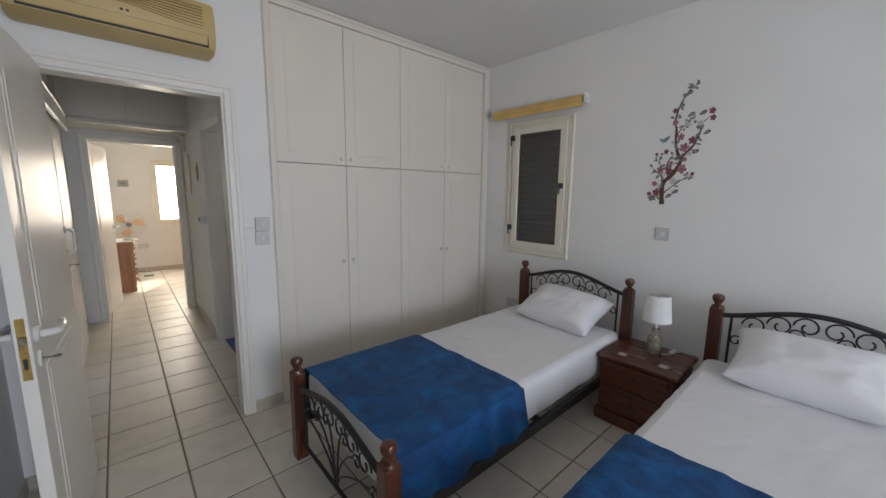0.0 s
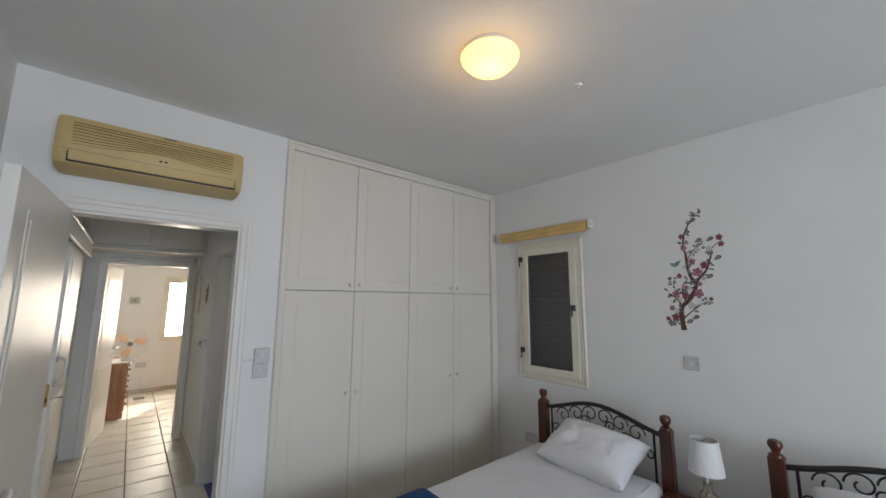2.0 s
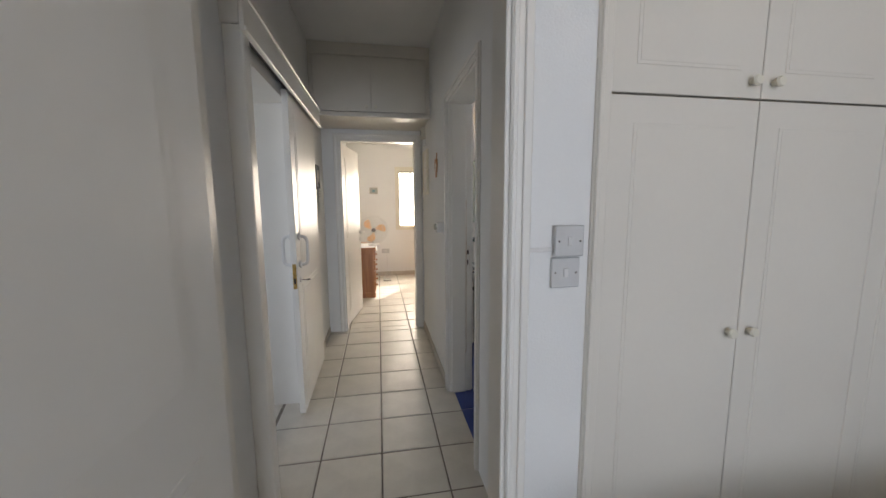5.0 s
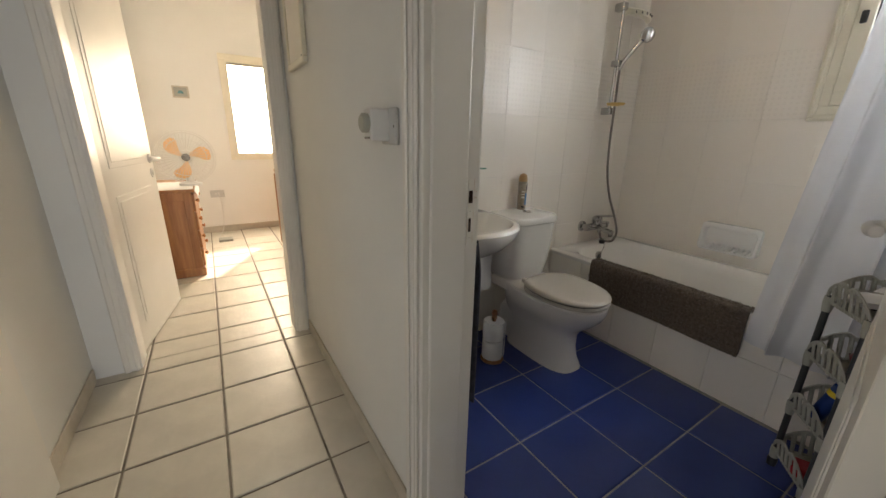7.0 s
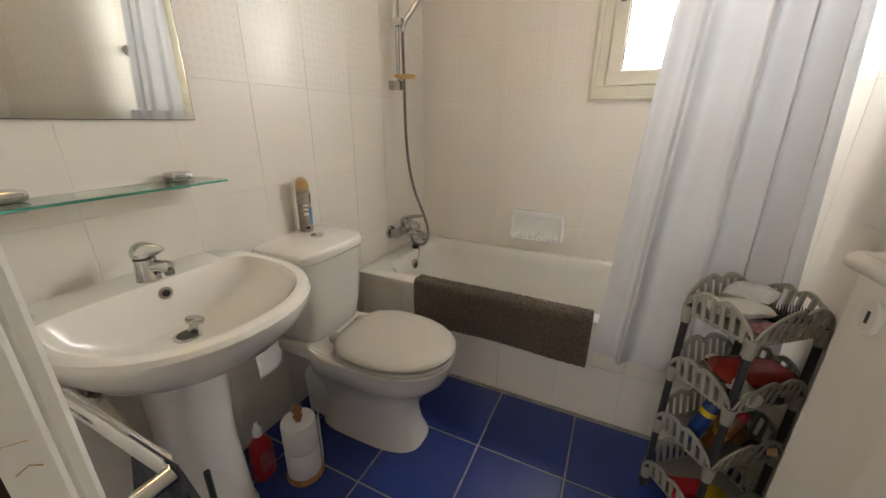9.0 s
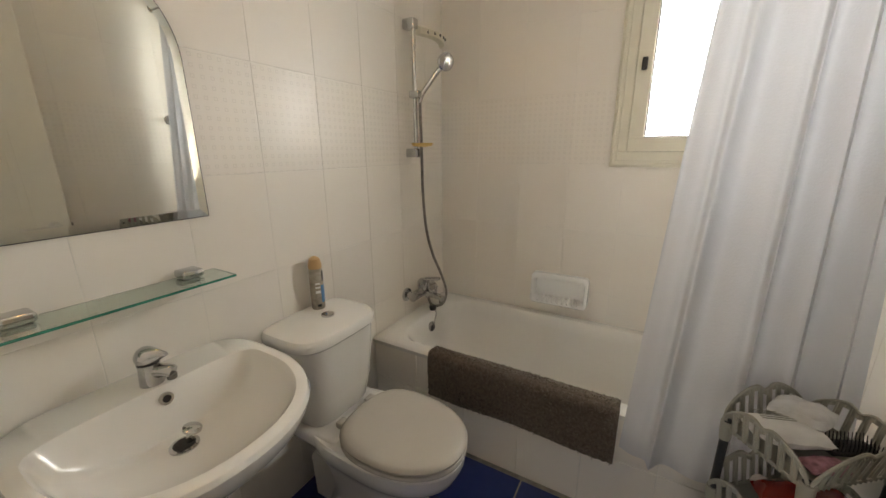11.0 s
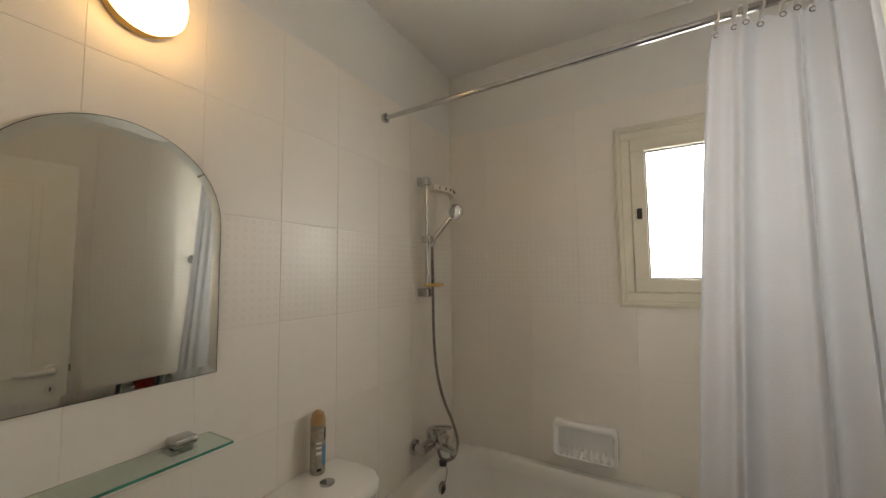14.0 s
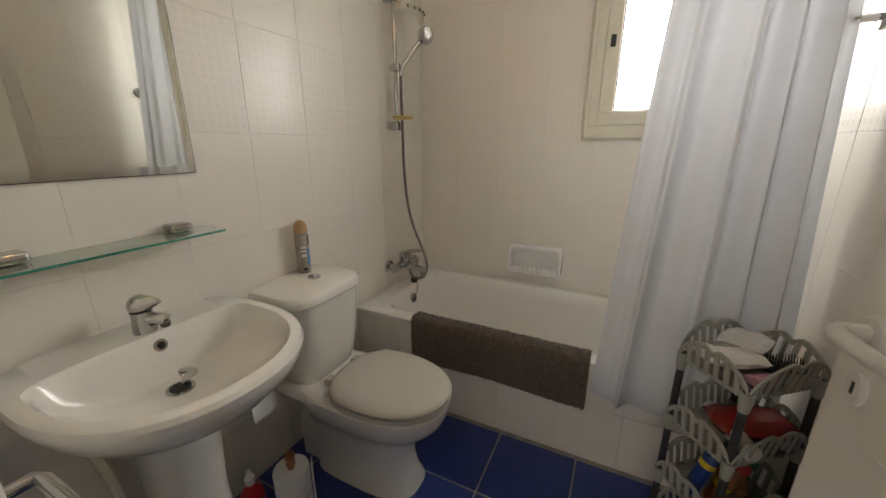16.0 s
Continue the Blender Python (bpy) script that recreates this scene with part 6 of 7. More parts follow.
part("chain", tube(smooth_line([(2.305, 4.360, 0.39), (2.325, 4.358, 0.43), (2.345, 4.362, 0.465), (2.352, 4.385, 0.473)], 5), 0.0022, 6), "steel", bh)
part("plug", lathe([(0.019, 0.469), (0.022, 0.490), (0.016, 0.494)], 16, (2.362, 4.395, 0)), "black", bh, "black rubber plug", smooth=True)

bm_ = thing("bath_mat", "grey-brown shaggy bath mat hung over the bath rim", "bath mat", (1.95, 3.76, 0.47))
prof = smooth_line([(1.925, 0, 0.272), (1.924, 0, 0.36), (1.923, 0, 0.452), (1.935, 0, 0.484), (1.965, 0, 0.489), (2.000, 0, 0.482), (2.016, 0, 0.455), (2.022, 0, 0.40)], 6)


def mat_fn(u, v):
    p = prof[min(len(prof) - 1, round(u * (len(prof) - 1)))]
    y = 4.155 - 0.785 * v + 0.006 * noise.noise(Vector((u * 4, v * 3, 2)))
    nz = 0.006 * noise.noise(Vector((u * 30, v * 60, 0))) + 0.004 * noise.noise(Vector((u * 70, v * 130, 5)))
    return (p.x - 0.006 - nz - 0.006 * math.sin(v * 9) * (1 - u), y, p.z + (nz if u > 0.5 else 0) - 0.010 * v * (1 - u))


rings = []
for k in range(151):
    outer = [Vector(mat_fn(i / (len(prof) - 1), k / 150)) for i in range(len(prof))]
    inner = [Vector((p.x, o.y, p.z)) + Vector((0.004, 0, 0) if i < len(prof) * 0.5 else (0, 0, -0.004)) for i, (p, o) in enumerate(zip(prof, outer))]
    rings.append([tuple(q) for q in outer + inner[::-1]])
part("mat_body", loft(rings), "mat", bm_, smooth=True)
tuft = bmesh.new()
for k in range(5200):
    u, v = random.random(), random.random()
    p = Vector(mat_fn(u, v))
    nrm = Vector((-1, 0, 0)) if u < 0.5 else Vector((-0.2, 0, 1))
    tip = p + nrm * random.uniform(0.005, 0.010) + Vector((random.uniform(-1, 1), random.uniform(-1, 1), random.uniform(-1.4, 0.6))) * 0.004
    s1 = Vector((0, random.uniform(-1, 1), random.uniform(-1, 1))) * 0.0028
    tuft.faces.new([tuft.verts.new(p - s1 + nrm * 0.001), tuft.verts.new(p + s1 + nrm * 0.001), tuft.verts.new(tip)])
tagged(part("shag", tuft, "mat", bm_), kind="stuff")

# shower
mxr = thing("bath_mixer", "chrome wall bath mixer with a lever", "tap", (2.33, 4.45, 0.58))
for x in (2.235, 2.415):
    part("rosette", lathe([(0.038, 0), (0.036, -0.012), (0.020, -0.018), (0.018, -0.050)], 24, (x, 4.4895, 0.590), 'y'), "chrome", mxr, smooth=True)
part("body", tube([(2.215, 4.436, 0.590), (2.435, 4.436, 0.590)], 0.026, 18, radii=None), "chrome", mxr, smooth=True)
part("cartridge", lathe([(0.030, 0.604), (0.036, 0.622), (0.035, 0.650), (0.022, 0.664), (0.008, 0.667)], 24, (2.325, 4.432, 0)), "chrome", mxr, smooth=True)
part("spout", loft([[(2.325 + dx * w, y, z + dz * h) for dx, dz in ((-1, -0.6), (-0.6, -1), (0.6, -1), (1, -0.6), (1, 0.6), (0.6, 1), (-0.6, 1), (-1, 0.6))] for y, z, w, h in ((4.44, 0.588, 0.024, 0.020), (4.38, 0.582, 0.020, 0.016), (4.32, 0.572, 0.018, 0.013), (4.305, 0.566, 0.017, 0.016))]), "chrome", mxr, smooth=True)
part("aerator", lathe([(0.013, 0.540), (0.014, 0.556)], 14, (2.325, 4.317, 0)), "steel", mxr, smooth=True)
# looped lever with an open middle
part("lever", tube(smooth_line([(2.311, 4.43, 0.664), (2.306, 4.385, 0.672), (2.312, 4.338, 0.680), (2.325, 4.328, 0.682), (2.338, 4.338, 0.680), (2.344, 4.385, 0.672), (2.339, 4.43, 0.664)], 6), 0.0062, 10), "chrome", mxr, smooth=True)
part("diverter", lathe([(0.008, 0.600), (0.008, 0.628), (0.012, 0.632), (0.010, 0.640)], 14, (2.325, 4.350, 0)), "chrome", mxr, smooth=True)
part("outlet", lathe([(0.012, 0.540), (0.014, 0.570)], 12, (2.36, 4.43, 0)), "chrome", mxr, smooth=True)

sb_ = thing("shower_rail", "chrome shower rail with hand shower and hose", "shower", (2.30, 4.45, 1.34))
part("rail", tube([(2.295, 4.440, 1.345), (2.295, 4.440, 1.955)], 0.010, 12), "chrome", sb_, smooth=True)
for z in (1.355, 1.945):
    part("wall_mount", box(2.273, 4.425, z - 0.022, 2.317, 4.4895, z + 0.022, 0.006, 2), "chrome", sb_, smooth=True)
part("slider", box(2.270, 4.405, 1.615, 2.318, 4.46, 1.650, 0.006, 2), "chrome", sb_, smooth=True)
hsx = part("hand_shower", tube([(2.30, 4.415, 1.595), (2.305, 4.40, 1.64), (2.335, 4.33, 1.735), (2.348, 4.30, 1.765)], 0.012, 12, radii=[0.010, 0.012, 0.012, 0.016]), "chrome", sb_, smooth=True)
hd = part("shower_head", lathe([(0.016, 0.0), (0.038, 0.012), (0.041, 0.028), (0.034, 0.033)], 24, (0, 0, 0)), "chrome", hsx, smooth=True)
hd.matrix_world = look((2.345, 4.305, 1.775), (2.345 - 0.35, 4.305 - 0.55, 1.775 - 0.15)) @ pose(0, 0, 0, 180, 0, 0)
part("soap_tray", lathe([(0.020, 1.385), (0.050, 1.390), (0.056, 1.402), (0.050, 1.403), (0.045, 1.394)], 20, (2.30, 4.405, 0)), "blind", sb_, "peach plastic soap tray", smooth=True)
hose_line = smooth_line([(2.36, 4.425, 0.545), (2.362, 4.405, 0.50), (2.40, 4.385, 0.480), (2.465, 4.38, 0.482), (2.505, 4.385, 0.54), (2.46, 4.395, 0.66), (2.385, 4.405, 0.80), (2.33, 4.41, 0.96), (2.312, 4.415, 1.15), (2.308, 4.415, 1.35), (2.302, 4.415, 1.595)], 34)
part("hose", tube(hose_line, 0.008, 8, radii=[0.0086 if k % 2 else 0.0066 for k in range(len(hose_line))]), "steel", sb_, "ribbed steel hose")
rk = part("cream_rack", loft([[(x, 4.44 - 0.04 * math.sin(math.pi * t) - w, z + h) for w, h in ((0.0, 0.0), (0.030, 0.004), (0.034, 0.030), (0.004, 0.046))] for t, x, z in [(k / 8, 2.315 + 0.225 * k / 8, 1.900 - 0.012 * k / 8) for k in range(9)]]), "frame", sb_, "cream plastic rack", smooth=True)
for k in range(5):
    part("rack_hole", lathe([(0.007, -0.001), (0.007, 0.0015)], 10, (2.35 + k * 0.038, 4.405 - 0.038 * math.sin(math.pi * (k + 0.8) / 6), 1.915), 'y'), "black", rk)

ds = thing("soap_dish", "white ceramic soap dish fixed to the tiles", "soap dish", (E_X, 3.745, 0.52))
dy0, dy1, dz0, dz1 = 3.592, 3.895, 0.540, 0.708
xo = E_X - 0.0105


def dish_ring(inset_y, inset_lo, inset_hi, lean_lo, lean_hi, r=0.022):
    """A rounded rectangle; lean is how far it stands off the tiles at its foot and at its head."""
    out = []
    a0, a1, b0, b1 = dy0 + inset_y, dy1 - inset_y, dz0 + inset_lo, dz1 - inset_hi
    for cy, cz, q in ((a1 - r, b1 - r, 0), (a0 + r, b1 - r, 90), (a0 + r, b0 + r, 180), (a1 - r, b0 + r, 270)):
        for k in range(5):
            an = radians(q + 22.5 * k)
            y, z = cy + r * math.cos(an), cz + r * math.sin(an)
            out.append((xo - lean_lo - (lean_hi - lean_lo) * (z - dz0) / (dz1 - dz0), y, z))
    return out


part("dish", loft([dish_ring(0, 0, 0, 0, 0), dish_ring(0.001, 0.001, 0.001, 0.058, 0.030), dish_ring(0.006, 0.005, 0.006, 0.064, 0.034), dish_ring(0.014, 0.010, 0.024, 0.063, 0.033),
                   dish_ring(0.018, 0.014, 0.034, 0.054, 0.026, 0.018), dish_ring(0.024, 0.024, 0.038, 0.008, 0.006, 0.014)], caps=(False, True)), "dish", ds, smooth=True)
for k in range(9):
    y = dy0 + 0.045 + k * 0.0265
    part("ridge", tube([(xo - 0.012, y, dz0 + 0.036), (xo - 0.040, y, dz0 + 0.029), (xo - 0.060, y, dz0 + 0.018)], 0.0065, 8), "dish", ds, smooth=True)

# bathroom window
w2 = thing("window_4", "cream framed bathroom window with frosted glass", "window", kind="structure")
window_frame(w2, E_X - 0.026, 2.835, 3.560, 1.285, 2.160, 0.030, 0.022, name="trim")
window_frame(w2, E_X - 0.034, 2.842, 3.553, 1.292, 2.153, 0.013, 0.009, name="trim")
window_frame(w2, E_X - 0.018, 2.864, 3.531, 1.314, 2.131, 0.040, 0.05)
window_frame(w2, E_X - 0.026, 2.905, 3.490, 1.355, 2.090, 0.062, 0.045, name="sash_bar")
window_frame(w2, E_X - 0.008, 2.966, 3.429, 1.416, 2.029, 0.007, 0.02, "black", "gasket")
fp = part("frosted_pane", box(E_X - 0.002, 2.970, 1.420, E_X + 0.004, 3.425, 2.025), "frosted", w2, "frosted glass pane")
fp.visible_shadow = False
part("catch", box(E_X - 0.044, 3.448, 1.70, E_X - 0.026, 3.470, 1.75, 0.003, 1), "black", w2, "black catch")

# curtain rail and curtain
cr = thing("curtain_rail", "chrome shower curtain rail between two walls", "curtain rail", (2.0, 3.65, 2.19))
part("rod", tube([(2.0, 2.808, 2.214), (2.0, 3.62, 2.202)], 0.0125, 14), "chrome", cr, smooth=True)
part("thin_rod", tube([(2.0, 3.62, 2.202), (2.0, 4.488, 2.190)], 0.0105, 14), "chrome", cr, smooth=True)
part("sleeve", tube([(2.0, 3.50, 2.204), (2.0, 3.64, 2.202)], 0.0135, 14), "chrome", cr, smooth=True)
for y, z in ((2.8095, 2.214), (4.474, 2.190)):
    part("flange", lathe([(0.022, 0), (0.022, 0.014)], 18, (2.0, y, z), 'y'), "chrome", cr, smooth=True)

sc = thing("shower_curtain", "white translucent shower curtain bunched to one side", "shower curtain", (1.96, 3.06, 0.33))


def curtain_fn(u, v):
    """u along the cloth, v from top to hem."""
    ya = 3.225 - 0.345 * u
    yb = 3.345 - 0.520 * u
    k = v ** 0.8
    y = ya + (yb - ya) * k
    ph = 2 * math.pi * 4.1 * u + 1.5 * math.sin(7.0 * u + 1.0) - 0.9 + 0.5 * v
    amp = (0.026 + 0.026 * k) * (0.75 + 0.5 * noise.noise(Vector((u * 3, 0.3, 1.0))))
    x = 2.0 - 0.128 * min(1.0, v * 1.12) ** 1.1 + amp * (1 - 0.35 * k) * math.sin(ph + 0.75 * math.sin(ph)) + 0.007 * math.sin(1.7 * ph + 2 * v + 4 * u) * (0.4 + 0.6 * k)
    y += 0.016 * math.cos(ph) * (0.4 + 0.8 * k)
    z = 2.166 - 1.800 * v + 0.020 * (1 - v) * abs(math.sin(math.pi * 10 * u)) - 0.012 * v * math.sin(5 * u)
    return (min(x, 2.05 if z > 0.75 else 1.912 + 0.138 * max(0.0, (z - 0.5) / 0.25)), y, z)


part("cloth", sheet(curtain_fn, 190, 60), "curtain", sc, smooth=True)
part("hem", sheet(lambda u, v: (curtain_fn(u, 0.982 + 0.018 * v)[0] - 0.002, *curtain_fn(u, 0.982 + 0.018 * v)[1:]), 190, 2), "curtain", sc, smooth=True)
for k in range(10):
    u = (k + 0.35) / 10
    x, y, z = curtain_fn(u, 0.012)
    hook = [(2.0 + 0.021 * math.sin(a), y + 0.004 * math.cos(2 * a), 2.205 + 0.027 * math.cos(a)) for a in [i * 2 * math.pi / 18 for i in range(17)]] + [(x, y, z + 0.004)]
    rg = part("ring", tube(hook, 0.0032, 6), "plastic", sc, "white plastic curtain ring", smooth=True)
    part("eyelet", tube([(x - 0.003, y + 0.007 * math.cos(a), z + 0.007 * math.sin(a)) for a in [i * math.pi / 6 for i in range(12)]], 0.0016, 5, closed=True), "steel", rg)

# storage caddy
cd = thing("storage_caddy", "four-tier grey plastic basket caddy with dark posts", "caddy", (1.719, 2.978, 0), 39)
sx, sy = 0.0945, 0.122
for ax in (-1, 1):
    for ay in (-1, 1):
        pst = bag("post", lathe([(0.010, 0.03), (0.010, 0.70)], 12, (ax * (sx - 0.004), ay * (sy - 0.004), 0)), "dark_plastic", cd, "dark grey post", smooth=True)
        bag("caster", lathe([(0.014, 0.0), (0.016, 0.03), (0.010, 0.04)], 12, (ax * (sx - 0.004), ay * (sy - 0.004), 0)), "black", pst, smooth=True)
        for z in (0.06, 0.265, 0.47, 0.675):
            bag("socket", lathe([(0.012, z - 0.03), (0.015, z), (0.015, z + 0.022)], 12, (ax * (sx - 0.004), ay * (sy - 0.004), 0)), "grey_plastic", pst, smooth=True)


def basket_top(t, long_side):
    """Height of a basket's rim along one side, t in 0..1: two humps and a shallow dip between them."""
    hump = max(0.0, math.sin(math.pi * t)) ** 0.55 * (1 - 0.22 * math.exp(-((t - 0.5) / 0.075) ** 2))
    return 0.022 + (0.080 if long_side else 0.070) * hump


def basket_wall(long_side, s, half, off, z):
    """One wall of a basket: a plate with a solid foot, a solid band under the rim and slots between."""
    n = 9 if long_side else 7
    bm = bmesh.new()

    def at(a, h):
        o = (off + 0.016 * h / 0.09) * s
        return (o, a, z + h) if long_side else (a, o, z + h)

    def quad(a, b, lo_a, lo_b, hi_a, hi_b):
        bm.faces.new([bm.verts.new(q) for q in (at(a, lo_a), at(b, lo_b), at(b, hi_b), at(a, hi_a))])
    m = n * 4
    for k in range(m):
        t0, t1 = k / m, (k + 1) / m
        a0, a1 = -half + 2 * half * t0, -half + 2 * half * t1
        h0, h1 = basket_top(t0, long_side), basket_top(t1, long_side)
        c0, c1 = h0 - 0.013, h1 - 0.013
        if k % 4 in (0, 3) or min(c0, c1) < 0.020:
            quad(a0, a1, 0, 0, h0, h1)
        else:
            quad(a0, a1, 0, 0, 0.014, 0.014)
            quad(a0, a1, c0, c1, h0, h1)
    bmesh.ops.remove_doubles(bm, verts=bm.verts, dist=0.0003)
    bmesh.ops.solidify(bm, geom=bm.faces[:], thickness=0.003)
    rim = [at(-half + 2 * half * k / m, basket_top(k / m, long_side)) for k in range(m + 1)]
    return bm, rim


for z in (0.062, 0.267, 0.472, 0.677):
    bk = bag("basket", box(-sx, -sy, z, sx, sy, z + 0.006, 0.002, 1), "grey_plastic", cd)
    for s in (-1, 1):
        for long_side, half, off in ((True, sy, sx), (False, sx, sy)):
            bm, rim = basket_wall(long_side, s, half, off, z)
            bag("slotted_wall", bm, "grey_plastic", bk)
            bag("rim", tube(rim, 0.0036, 6), "grey_plastic", bk, smooth=True)


def in_caddy(x, y, z, rx=0, ry=0, rz=0):
    return cd.matrix_world @ pose(0.8 * x, 0.8 * y, z, rx, ry, rz) @ Matrix.Scale(0.88, 4)


def lumpy(w, d, h, seed):
    bm = bmesh.new()
    for s in (1, -1):
        sheet(lambda u, v: ((2 * u - 1) * w / 2 * (1 - 0.08 * (2 * v - 1) ** 2), (2 * v - 1) * d / 2, s * h / 2 * max(0.0, (1 - abs(2 * u - 1) ** 3) * (1 - abs(2 * v - 1) ** 3)) ** 0.5 + 0.006 * noise.noise(Vector((u * 5, v * 5, seed)))), 16, 12, bm=bm)
    bmesh.ops.remove_doubles(bm, verts=bm.verts, dist=0.002)
    return bm


def tin(name, label, at, r, length, mats, parts_at):
    t = thing(name, label, "can")
    t.matrix_world = at
    bag("can", lathe([(r * 0.9, -length / 2), (r, -length / 2 + 0.004), (r, length / 2 - 0.012), (r * 0.85, length / 2 - 0.004)], 20), mats[0], t, smooth=True)
    bag("cap", lathe([(r * 0.86, length / 2 - 0.004), (r * 0.86, length / 2 + 0.016), (r * 0.7, length / 2 + 0.022)], 18), mats[1], t, smooth=True)
    for z0, z1, mt in parts_at:
        bag("band", lathe([(r + 0.0006, z0), (r + 0.0006, z1)], 20), mt, t, smooth=True)
    return t


M["deep_blue"] = material("deep_blue_can", (0.01, 0.04, 0.18), 0.3, var=0.1, scale=20)
M["rust"] = material("rust_brown_can", (0.30, 0.10, 0.03), 0.35, var=0.25, scale=40)
M["green"] = material("green_tube", (0.02, 0.16, 0.08), 0.4, var=0.1)
M["yellow"] = material("yellow_plastic", (0.62, 0.46, 0.03), 0.4, var=0.05)
M["tan_cloth"] = material("tan_wrapper", (0.42, 0.22, 0.10), 0.6, var=0.3, scale=40, bump=0.5, bump_scale=40)
M["red_film"] = material("red_pouch", (0.36, 0.03, 0.02), 0.25, var=0.2, scale=12, bump=0.3, bump_scale=20)
M["poly"] = material("clear_polybag", (0.75, 0.75, 0.76), 0.25, var=0.1, scale=20, bump=0.8, bump_scale=30)
pk = part("cotton_pack", lumpy(0.175, 0.115, 0.050, 2.0), "paper", smooth=True)
pk.matrix_world = in_caddy(0.02, 0.06, 0.722, 8, 0, 70)
tagged(pk, "soft white cotton pack in the top basket", "packet")
for k in range(5):
    part("print", box(-0.03 + k * 0.0001, -0.05 + k * 0.010, 0.0262, 0.05, -0.047 + k * 0.010, 0.0275), "grey_plastic", None).parent = pk
pk2 = part("polythene_bag", lumpy(0.13, 0.10, 0.05, 9.0), "poly", smooth=True)
pk2.matrix_world = in_caddy(0.05, -0.03, 0.745, -6, 6, 20)
tagged(pk2, "crumpled clear polythene bag in the top basket", "bag")
br = thing("hairbrush", "black hairbrush lying bristles up", "hairbrush")
br.matrix_world = in_caddy(-0.045, -0.06, 0.700, 0, 0, 75)
bag("head", box(-0.07, -0.026, 0, 0.05, 0.026, 0.016, 0.007, 2), "black", br, smooth=True)
bag("handle", tube([(0.05, 0, 0.008), (0.14, 0, 0.010)], 0.009, 8), "black", br, smooth=True)
bm = bmesh.new()
for i in range(13):
    for j in range(6):
        x, y = -0.064 + i * 0.009, -0.021 + j * 0.0085
        tube([(x, y, 0.015), (x + 0.002, y * 1.15, 0.038)], 0.0013, 4, bm)
tagged(bag("bristles", bm, "black", br), kind="stuff")
pp = part("pink_pack", lumpy(0.10, 0.05, 0.03, 5.0), "blossom", smooth=True)
pp.matrix_world = in_caddy(-0.080, 0.05, 0.700, 0, 0, 80)
tagged(pp, "small pink and white packet in the top basket", "packet")
tin("foam_can", "white aerosol can with a blue band lying down", in_caddy(-0.03, 0.045, 0.512, 90, 0, 72), 0.026, 0.19, ("plastic", "plastic"), ((0.02, 0.06, "sky_blue"), (-0.08, -0.04, "grey_plastic")))
po = part("red_pouch", lumpy(0.24, 0.13, 0.075, 4.0), "red_film", smooth=True)
po.matrix_world = in_caddy(-0.02, -0.05, 0.518, 0, 0, 72)
tagged(po, "red transparent zip pouch in the second basket", "pouch")
bc = part("black_case", box(-0.08, -0.02, 0, 0.08, 0.02, 0.03, 0.008, 2), "black", smooth=True)
bc.matrix_world = in_caddy(-0.09, 0.02, 0.4785, 0, 0, 75)
tagged(bc, "black glasses case in the second basket", "case")
tin("deodorant_can", "deep blue deodorant can with a yellow mark", in_caddy(-0.02, 0.115, 0.375, 12, -8, 0), 0.024, 0.17, ("deep_blue", "black"), ((0.03, 0.05, "yellow"),))
tin("hair_spray", "brown and red printed spray can", in_caddy(-0.06, 0.055, 0.355, 20, -14, 0), 0.023, 0.15, ("rust", "red"), ((-0.02, 0.0, "yellow"),))
tw = part("tan_wrap", lumpy(0.15, 0.13, 0.08, 6.0), "tan_cloth", smooth=True)
tw.matrix_world = in_caddy(0.0, -0.02, 0.318, 20, 0, 30)
tagged(tw, "crumpled tan printed wrapper in the third basket", "wrapper")
tin("toothpaste_tube", "green tube with a white cap", in_caddy(-0.03, -0.08, 0.345, 78, 0, 20), 0.017, 0.14, ("green", "plastic"), ((-0.02, 0.01, "paper"),))
tin("orange_bottle", "small bottle with an orange cap", in_caddy(-0.085, -0.06, 0.305, 80, 0, -60), 0.018, 0.09, ("black", "orange"), ())
rx_ = part("red_box", box(-0.06, -0.035, 0, 0.06, 0.035, 0.05, 0.003, 1), "red")
rx_.matrix_world = in_caddy(-0.03, 0.08, 0.069, 0, 10, 60)
tagged(rx_, "red cardboard box in the bottom basket", "box")
yl = thing("yellow_jar", "dark jar with a yellow lid in the bottom basket", "jar")
yl.matrix_world = in_caddy(-0.075, 0.03, 0.069, 0, -12, 0)
bag("jar", lathe([(0.032, 0), (0.034, 0.05)], 18), "black", yl, smooth=True)
bag("lid", lathe([(0.036, 0.05), (0.036, 0.064), (0.030, 0.068)], 20), "yellow", yl, smooth=True)

# grab bar behind the curtain
gb = thing("grab_bar", "chrome wall bar with a round flange behind the curtain", "wall bar", (1.985, 2.81, 1.57))
part("flange", lathe([(0.030, 0), (0.030, 0.006), (0.024, 0.012), (0.011, 0.014)], 24, (1.985, 2.8075, 1.570), 'y'), "chrome", gb, smooth=True)
part("bar", tube([(1.985, 2.815, 1.570), (1.985, 2.935, 1.570)], 0.010, 14), "chrome", gb, smooth=True)

